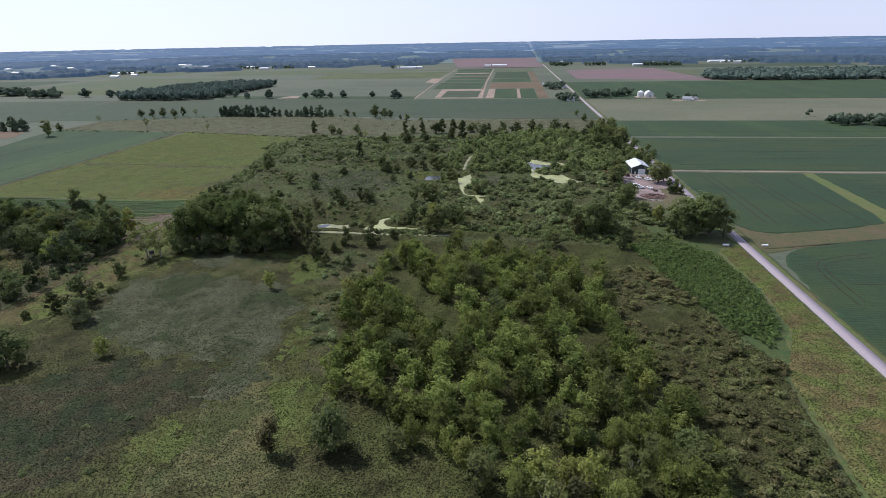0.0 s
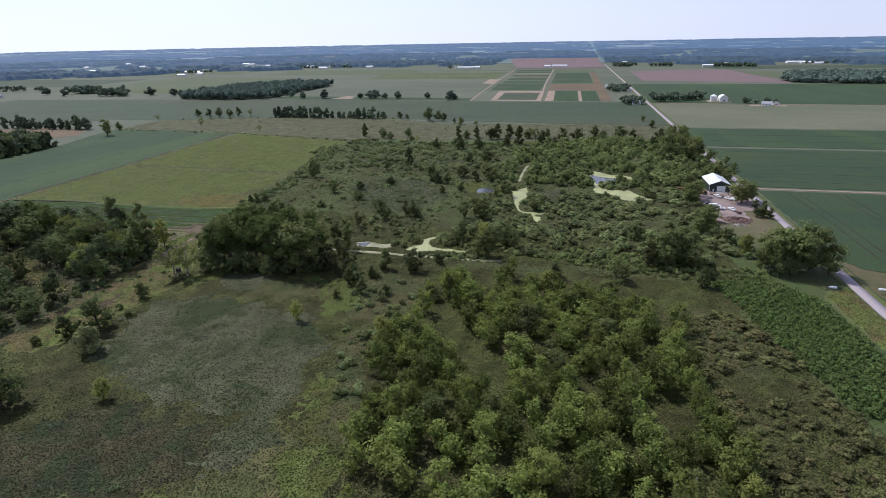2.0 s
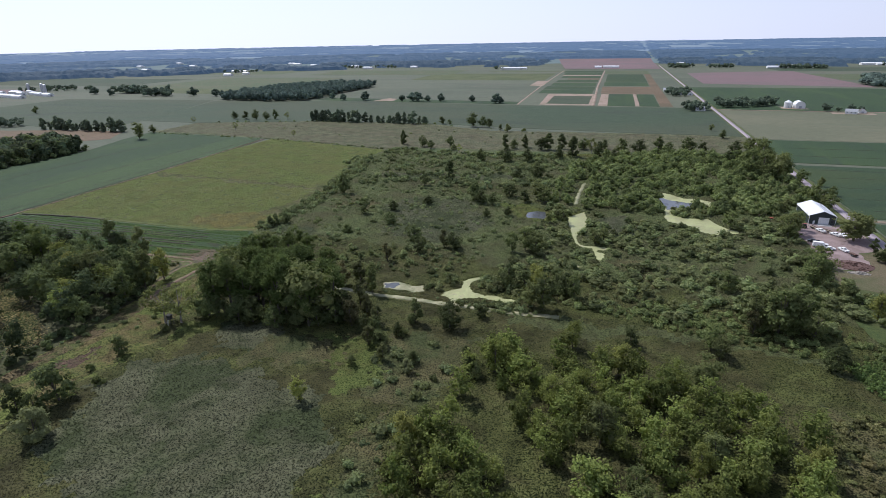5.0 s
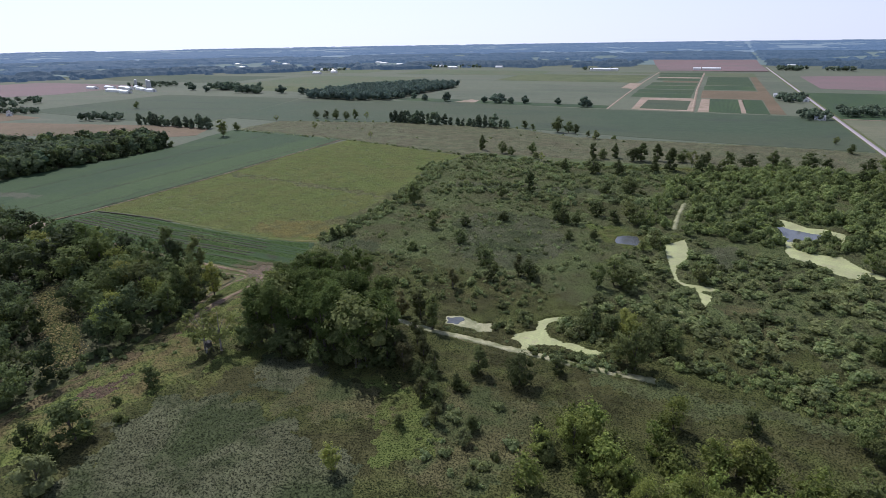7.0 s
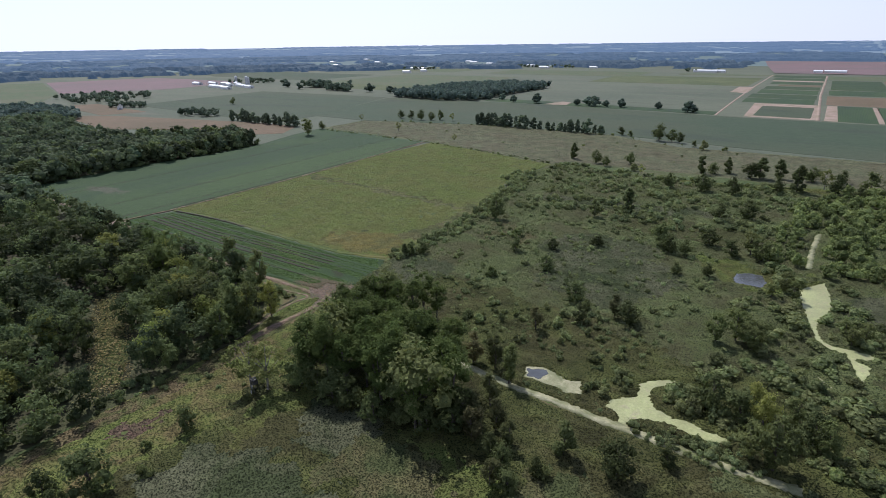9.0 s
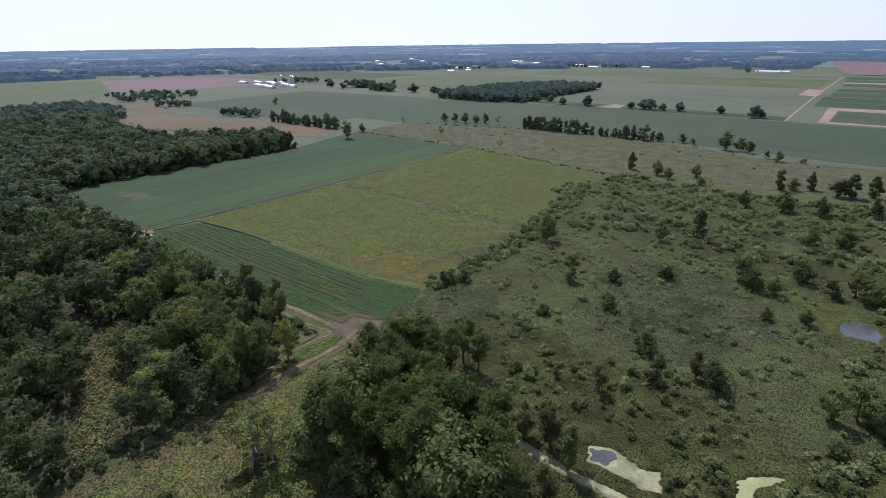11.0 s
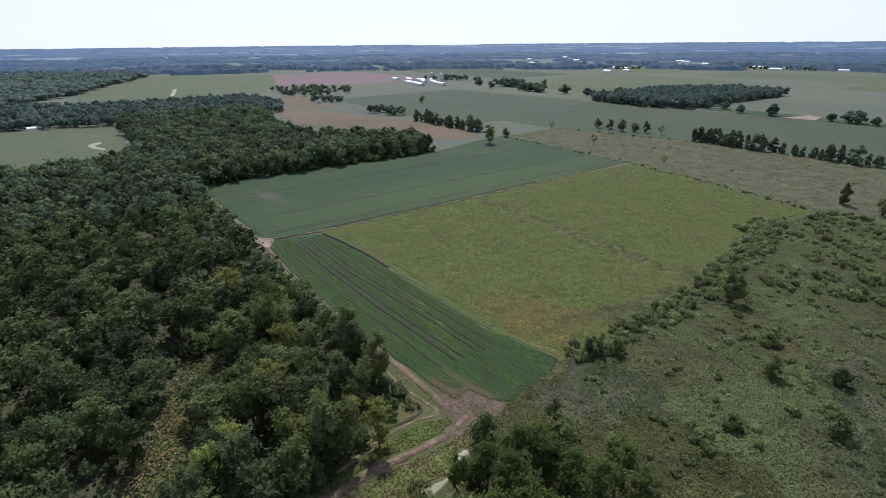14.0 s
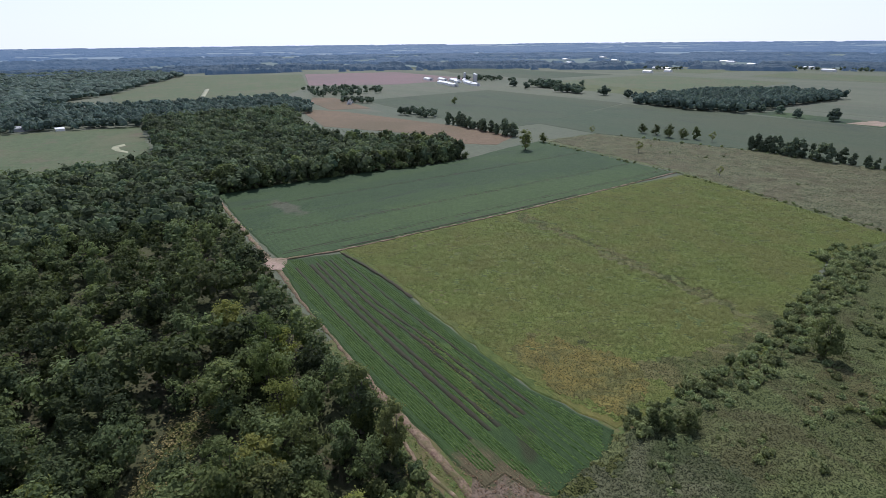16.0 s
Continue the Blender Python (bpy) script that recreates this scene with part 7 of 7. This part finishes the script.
def pickup(x, y, turn, paint, label):
    e = new("pickup_truck")
    e.matrix_basis = pose(x, y, 0.18, 0, 0, turn)
    b = bmesh.new()
    box(b, -0.98, 0.98, -2.9, 2.9, 0.45, 1.05, 0.1)
    part("body", b, paint, e)
    b = bmesh.new()
    box(b, -0.95, 0.95, 1.15, 2.85, 1.0, 1.22, 0.1)
    part("hood", b, paint, e)
    b = bmesh.new()
    box(b, -0.9, 0.9, -0.75, 1.2, 1.0, 1.85, 0.22)
    c = part("cab", b, paint, e)
    part("windscreen", box(bmesh.new(), -0.76, 0.76, 1.02, 1.22, 1.24, 1.7, 0.04), G_DARK, c)
    part("rear_window", box(bmesh.new(), -0.7, 0.7, -0.78, -0.6, 1.28, 1.68, 0.03), G_DARK, c)
    for s in (-1, 1):
        part("side_window", box(bmesh.new(), s * 0.9 - 0.03, s * 0.9 + 0.03, -0.5, 0.9, 1.26, 1.68, 0.01), G_DARK, c)
        part("bed_side", box(bmesh.new(), s * 0.92 - 0.06, s * 0.92 + 0.06, -2.88, -0.8, 1.0, 1.3, 0.03), paint, e)
        part("headlight", box(bmesh.new(), s * 0.75 - 0.18, s * 0.75 + 0.18, 2.84, 2.94, 0.8, 1.0, 0.02), M_LAMP, e)
        part("tail_light", box(bmesh.new(), s * 0.9 - 0.07, s * 0.9 + 0.07, -2.95, -2.86, 0.85, 1.2, 0.02), M_TAIL, e)
        for yy in (-1.9, 1.9):
            wheel(s * 0.85, yy, 0.4, 0.4, 0.28, e)
    part("tailgate", box(bmesh.new(), -0.9, 0.9, -2.92, -2.82, 1.0, 1.3, 0.02), paint, e)
    part("bumper", box(bmesh.new(), -0.95, 0.95, 2.88, 3.02, 0.45, 0.7, 0.04), M_STEEL, e)
    return tagged(e, label, "truck", "yard vehicles")


def trailer(x, y, turn, length, label, load=None):
    e = new("trailer")
    e.matrix_basis = pose(x, y, 0.18, 0, 0, turn)
    part("deck", box(bmesh.new(), -1.0, 1.0, -length / 2, length / 2, 0.6, 0.72, 0.02), plain("trailer_deck", (0.22, 0.17, 0.12), 0.8), e)
    part("drawbar", tube(bmesh.new(), (0, length / 2, 0.6), (0, length / 2 + 1.4, 0.5), 0.07, 0.05), M_STEEL, e)
    for s in (-1, 1):
        part("side_rail", box(bmesh.new(), s * 0.98 - 0.04, s * 0.98 + 0.04, -length / 2, length / 2, 0.72, 1.0), P_BLACK, e)
        for yy in (-0.45, 0.45):
            wheel(s * 1.05, yy - 0.4, 0.36, 0.36, 0.22, e)
    if load:
        part("cargo", box(bmesh.new(), -0.85, 0.85, -length / 2 + 0.3, length / 2 - 0.6, 0.74, 1.35, 0.15), load, e)
    return tagged(e, label, "trailer", "yard vehicles")


def box_truck(x, y, turn):
    e = new("box_truck")
    e.matrix_basis = pose(x, y, 0.18, 0, 0, turn)
    part("cargo_box", box(bmesh.new(), -1.1, 1.1, -3.4, 1.4, 0.75, 2.9, 0.06), P_WHITE, e)
    c = part("cab", box(bmesh.new(), -1.0, 1.0, 1.5, 3.4, 0.5, 2.1, 0.22), P_WHITE, e)
    part("windscreen", box(bmesh.new(), -0.85, 0.85, 3.3, 3.43, 1.25, 1.85, 0.04), G_DARK, c)
    part("chassis", box(bmesh.new(), -0.5, 0.5, -3.3, 3.3, 0.45, 0.74), P_BLACK, e)
    for s in (-1, 1):
        part("headlight", box(bmesh.new(), s * 0.75 - 0.15, s * 0.75 + 0.15, 3.36, 3.45, 0.7, 0.95, 0.02), M_LAMP, e)
        part("side_window", box(bmesh.new(), s * 1.0 - 0.03, s * 1.0 + 0.03, 1.9, 2.9, 1.3, 1.85, 0.01), G_DARK, c)
        for yy in (-2.2, 2.3):
            wheel(s * 0.9, yy, 0.45, 0.45, 0.3, e)
    return tagged(e, "white box truck parked on the gravel", "truck", "yard vehicles")


def tractor(x, y, turn):
    e = new("tractor")
    e.matrix_basis = pose(x, y, 0.18, 0, 0, turn)
    part("hood", box(bmesh.new(), -0.4, 0.4, 0.2, 2.2, 0.9, 1.6, 0.12), P_RED, e)
    part("chassis", box(bmesh.new(), -0.3, 0.3, -1.2, 2.2, 0.6, 0.95, 0.05), P_BLACK, e)
    c = part("cab", box(bmesh.new(), -0.75, 0.75, -1.2, 0.2, 1.0, 2.6, 0.12), G_DARK, e, "dark glass cab")
    part("cab_roof", box(bmesh.new(), -0.85, 0.85, -1.3, 0.3, 2.58, 2.72, 0.05), P_RED, c)
    part("exhaust", tube(bmesh.new(), (0.25, 1.2, 1.5), (0.25, 1.2, 2.6), 0.05, 0.05), P_BLACK, e)
    for s in (-1, 1):
        wheel(s * 0.95, -0.7, 0.8, 0.8, 0.45, e)
        wheel(s * 0.75, 1.8, 0.5, 0.5, 0.3, e)
    return tagged(e, "red farm tractor beside the barn", "tractor", "yard vehicles")


pickup(100.5, 419, 25, P_WHITE, "white pickup truck parked on the gravel")
trailer(98.3, 425, 20, 5.0, "flat trailer standing behind a pickup")
pickup(106.0, 413.5, 30, P_WHITE, "white pickup truck beside the barn yard tree")
pickup(109.5, 413, 10, P_WHITE, "white pickup truck beside the barn yard tree")
trailer(103.5, 420, 35, 5.5, "flat trailer beside parked pickups")
pickup(91.5, 399, 80, P_BLACK, "black pickup truck at the yard's edge")
box_truck(92.5, 391.5, -95)
pickup(95.5, 388, -80, P_WHITE, "white pickup truck beside a box truck")
pickup(102.0, 388, 20, P_WHITE, "white pickup truck hitched to a trailer")
trailer(104.2, 381.5, 20, 4.5, "loaded trailer behind a pickup", P_TAN)
tractor(93.5, 425, 15)


# brush and scrap heap
def heap(x, y, rx, ry, h, seed, n, material, label):
    r = np.random.RandomState(seed)
    bm = bmesh.new()
    for i in range(n):
        a, d = r.uniform(0, 6.28), r.rand() ** 0.6
        px, py = math.cos(a) * d * rx, math.sin(a) * d * ry
        s = r.uniform(0.3, 1.1)
        m = Matrix.LocRotScale((px, py, h * (1 - d ** 1.5) * r.uniform(0.5, 1.0)), Euler(r.uniform(-0.7, 0.7, 3)), (s * r.uniform(0.6, 2.2), s * 0.6, s * 0.45))
        bmesh.ops.create_cube(bm, size=1, matrix=m)
    bmesh.ops.create_icosphere(bm, subdivisions=3, radius=1, matrix=Matrix.LocRotScale((0, 0, -0.1), None, (rx, ry, h * 0.8)))
    for v in bm.verts:
        v.co += Vector((r.uniform(-0.12, 0.12), r.uniform(-0.12, 0.12), r.uniform(-0.12, 0.12)))
    ob = new("scrap_heap", from_bm("scrap_heap", bm, material))
    ob.location = (x, y, 0.1)
    return tagged(ob, label, "heap")


heap(100, 367, 8.5, 6.5, 1.5, 5, 260, P_TAN, "reddish brown heap of soil, brush and scrap")
heap(99, 357.5, 5, 2.0, 0.5, 6, 60, plain("grey_rubble", (0.32, 0.29, 0.25), 0.9, wear=0.25), "low grey heap of rubble")
heap(76, 447, 4.5, 2.5, 1.3, 7, 70, P_TAN, "reddish heap of scrap in a clearing")
trailer(79, 437, 60, 4.0, "old trailer with scrap in the clearing", P_RED)


# culvert pipes under the road
def culvert(x, y):
    bm = bmesh.new()
    rings = []
    for rad in (0.55, 0.47):
        rings.append([[bm.verts.new((xx, rad * math.cos(k * math.pi / 8), rad * math.sin(k * math.pi / 8))) for k in range(16)] for xx in (-1.5, 1.5)])
    for k in range(16):
        j = (k + 1) % 16
        (a, b), (c, d) = rings
        bm.faces.new((a[k], b[k], b[j], a[j]))
        bm.faces.new((c[j], d[j], d[k], c[k]))
        bm.faces.new((a[j], c[j], c[k], a[k]))
        bm.faces.new((b[k], d[k], d[j], b[j]))
    ob = new("culvert_pipe", from_bm("culvert_pipe", bm, M_TRIM))
    ob.location = (x, y, 0.6)
    return tagged(ob, "white culvert pipe end beside the road", "pipe", "culvert pipes")


culvert(133.8, 272.5)
culvert(114.4, 271.6)


# hunting stand at the half-dead trees
def hunting_stand(x, y):
    e = new("hunting_stand")
    e.location = (x, y, 0)
    wood_mat = plain("weathered_board", (0.07, 0.066, 0.06), 0.85, wear=0.2)
    part("cabin", box(bmesh.new(), -0.8, 0.8, -0.8, 0.8, 3.2, 5.0, 0.04), wood_mat, e)
    part("roof", box(bmesh.new(), -1.0, 1.0, -1.0, 1.0, 5.0, 5.12, 0.03), R_DARK, e)
    part("window", box(bmesh.new(), -0.6, 0.6, -0.84, -0.78, 4.0, 4.5), G_DARK, e)
    for sx in (-0.75, 0.75):
        for sy in (-0.75, 0.75):
            part("leg", tube(bmesh.new(), (sx * 1.3, sy * 1.3, -0.1), (sx, sy, 3.25), 0.06, 0.06), wood_mat, e)
    ladder = part("ladder", tube(bmesh.new(), (-0.25, -1.9, 0), (-0.25, -0.85, 3.2), 0.04, 0.04), M_STEEL, e)
    part("rail", tube(bmesh.new(), (0.25, -1.9, 0), (0.25, -0.85, 3.2), 0.04, 0.04), M_STEEL, ladder)
    for i in range(9):
        f = (i + 0.5) / 9
        part("rung", tube(bmesh.new(), (-0.25, -1.9 + 1.05 * f, 3.2 * f), (0.25, -1.9 + 1.05 * f, 3.2 * f), 0.03, 0.03), M_STEEL, ladder)
    return tagged(e, "grey box hunting stand on legs by pale trees", "hunting stand")


hunting_stand(-177.5, 230)


# grain bin and arched barn
def grain_bin(x, y, rad, eave, top):
    e = new("grain_bin")
    e.location = (x, y, 0.3)
    part("shell", tube(bmesh.new(), (0, 0, 0), (0, 0, eave), rad, rad, 32), W_WHITE, e)
    part("roof", tube(bmesh.new(), (0, 0, eave - 0.02), (0, 0, top), rad + 0.15, 0.7, 32), R_WHITE, e)
    part("cap", tube(bmesh.new(), (0, 0, top - 0.1), (0, 0, top + 0.7), 0.8, 0.6, 16), M_STEEL, e)
    for i in range(6):
        part("ring", tube(bmesh.new(), (0, 0, 1.2 + i * 1.2), (0, 0, 1.26 + i * 1.2), rad + 0.05, rad + 0.05, 32), R_WHITE, e)
    part("door", box(bmesh.new(), -0.6, 0.6, -rad - 0.1, -rad + 0.3, 0.3, 2.2), R_GREY, e)
    return tagged(e, "white round grain bin with a cone roof", "grain bin")


def gambrel_barn(x, y, w, l, eave, knee, h, turn):
    e = new("gambrel_barn")
    e.matrix_basis = pose(x, y, 0.3, 0, 0, turn)
    prof = [(-w / 2, 0), (w / 2, 0), (w / 2, eave), (w * 0.33, knee), (0, h), (-w * 0.33, knee), (-w / 2, eave)]
    bm = bmesh.new()
    a = [bm.verts.new((px, -l / 2, pz)) for px, pz in prof]
    b = [bm.verts.new((px, l / 2, pz)) for px, pz in prof]
    bm.faces.new(a)
    bm.faces.new(b[::-1])
    for k in range(7):
        m = (k + 1) % 7
        bm.faces.new((a[m], a[k], b[k], b[m]))
    bmesh.ops.recalc_face_normals(bm, faces=bm.faces)
    part("wall", bm, W_WHITE, e)
    for (x0, z0), (x1, z1) in ((prof[2], prof[3]), (prof[3], prof[4]), (prof[4], prof[5]), (prof[5], prof[6])):
        bm = bmesh.new()
        n = Vector((z0 - z1, x1 - x0)).normalized() * (0.22 if (z0 - z1) * (x0 + x1) + (x1 - x0) * 0.0 >= 0 else 0.22)
        if n.y < 0:
            n = -n
        lo = [bm.verts.new((px + n.x * 0.1, py, pz + n.y * 0.1)) for px, pz in ((x0, z0), (x1, z1)) for py in (-l / 2 - 0.4, l / 2 + 0.4)]
        up = [bm.verts.new((v.co.x + n.x, v.co.y, v.co.z + n.y)) for v in lo]
        for q in ((0, 1, 3, 2),):
            bm.faces.new([up[t] for t in q])
            bm.faces.new([lo[t] for t in q[::-1]])
        for p0, p1 in ((0, 1), (1, 3), (3, 2), (2, 0)):
            bm.faces.new((lo[p0], lo[p1], up[p1], up[p0]))
        bmesh.ops.recalc_face_normals(bm, faces=bm.faces)
        part("roof", bm, R_WHITE, e, "white metal roof")
    part("door", box(bmesh.new(), -1.8, 1.8, -l / 2 - 0.1, -l / 2 + 0.06, 0, 3.6), R_GREY, e, "grey sliding door")
    return tagged(e, "white gambrel-roof barn beside a grain bin", "barn")


grain_bin(231, 1047, 5.2, 8.2, 11.0)
gambrel_barn(245.5, 1046, 13, 17, 5.5, 8.6, 10.5, 0)
patch("bin_pad", [(222, 1030), (256, 1030), (256, 1058), (222, 1058)], 0.42, M_SAND, "pale gravel pad under a grain bin", "yard", wobble=1, seed=133)

# houses and sheds of the far farms
FARM = "far farm buildings"
for x, y, w, l, t in ((294, 984, 10, 14, 70), (309, 994, 9, 11, 0)):
    shed("farmhouse", x, y, w, l, 3.6, 6.6, t, W_WHITE, R_GREY if t else R_DARK, "white farmhouse among trees", "house", FARM, windows=3)
patch("bare_yard", [(270, 978), (322, 976), (322, 990), (272, 994)], 0.42, M_SAND, "pale farm yard", "yard", wobble=1, seed=134)
for x, y, w, l, t, rf_ in ((103, 991, 9, 13, 90, R_GREY), (114, 1243, 9, 12, 0, R_DARK), (77, 1320, 10, 12, 90, R_GREY), (96, 1250, 8, 10, 0, R_GREY)):
    shed("farmhouse", x, y, w, l, 3.6, 6.6, t, W_WHITE, rf_, "white farmhouse beside the road", "house", FARM, windows=3)
for x, y, w, l, t in ((-1516, 1078, 14, 40, 80), (-1490, 1105, 12, 30, 75), (-1462, 1096, 10, 22, 80), (-1430, 1110, 16, 36, 85), (-1407, 1128, 12, 26, 70), (-1374, 1035, 15, 44, 80), (-1340, 1028, 12, 32, 84), (-1295, 1013, 14, 34, 80), (-1310, 1075, 12, 26, 75), (-1345, 1090, 12, 24, 80), (-1380, 1085, 14, 30, 70), (-1270, 1062, 12, 30, 80)):
    shed("farm_shed", x, y, w, l, 5, 7.5, t, W_WHITE, R_WHITE, "white farm shed in a large farmyard", "shed", FARM)
for x, y in ((-1440, 1150), (-1395, 1150), (-1360, 1130)):
    e = new("silo")
    e.location = (x, y, 0.3)
    part("tower", tube(bmesh.new(), (0, 0, 0), (0, 0, 19), 3.4, 3.4, 20), W_GREY, e)
    bm = bmesh.new()
    bmesh.ops.create_uvsphere(bm, u_segments=20, v_segments=8, radius=3.4, matrix=Matrix.LocRotScale((0, 0, 18.9), None, (1, 1, 0.7)))
    part("dome", bm, M_STEEL, e)
    tagged(e, "tall grey concrete silo with a metal dome", "silo", FARM)
for x, y, w, l, t in FAR_SHEDS:
    shed("farm_shed", x, y, w, l, 5.5, 8, t, W_WHITE, R_WHITE, "white far farm shed among fields", "shed", FARM, door=False)
shed("farm_shed", -1038, 169, 12, 34, 4.5, 6.5, 5, W_GREY, R_GREY, "grey shed with a blue-grey roof by a meadow", "shed", FARM)
shed("farm_shed", -1010, 207, 7, 10, 3, 4.5, 5, W_WHITE, R_WHITE, "small white shed by a meadow", "shed", FARM)
for x, y, w, l, t in ((-1106, 659, 10, 16, 60), (-1072, 640, 8, 12, 60)):
    shed("farmhouse", x, y, w, l, 4, 7, t, W_WHITE, R_DARK, "white farmhouse half hidden by trees", "house", FARM, windows=3)
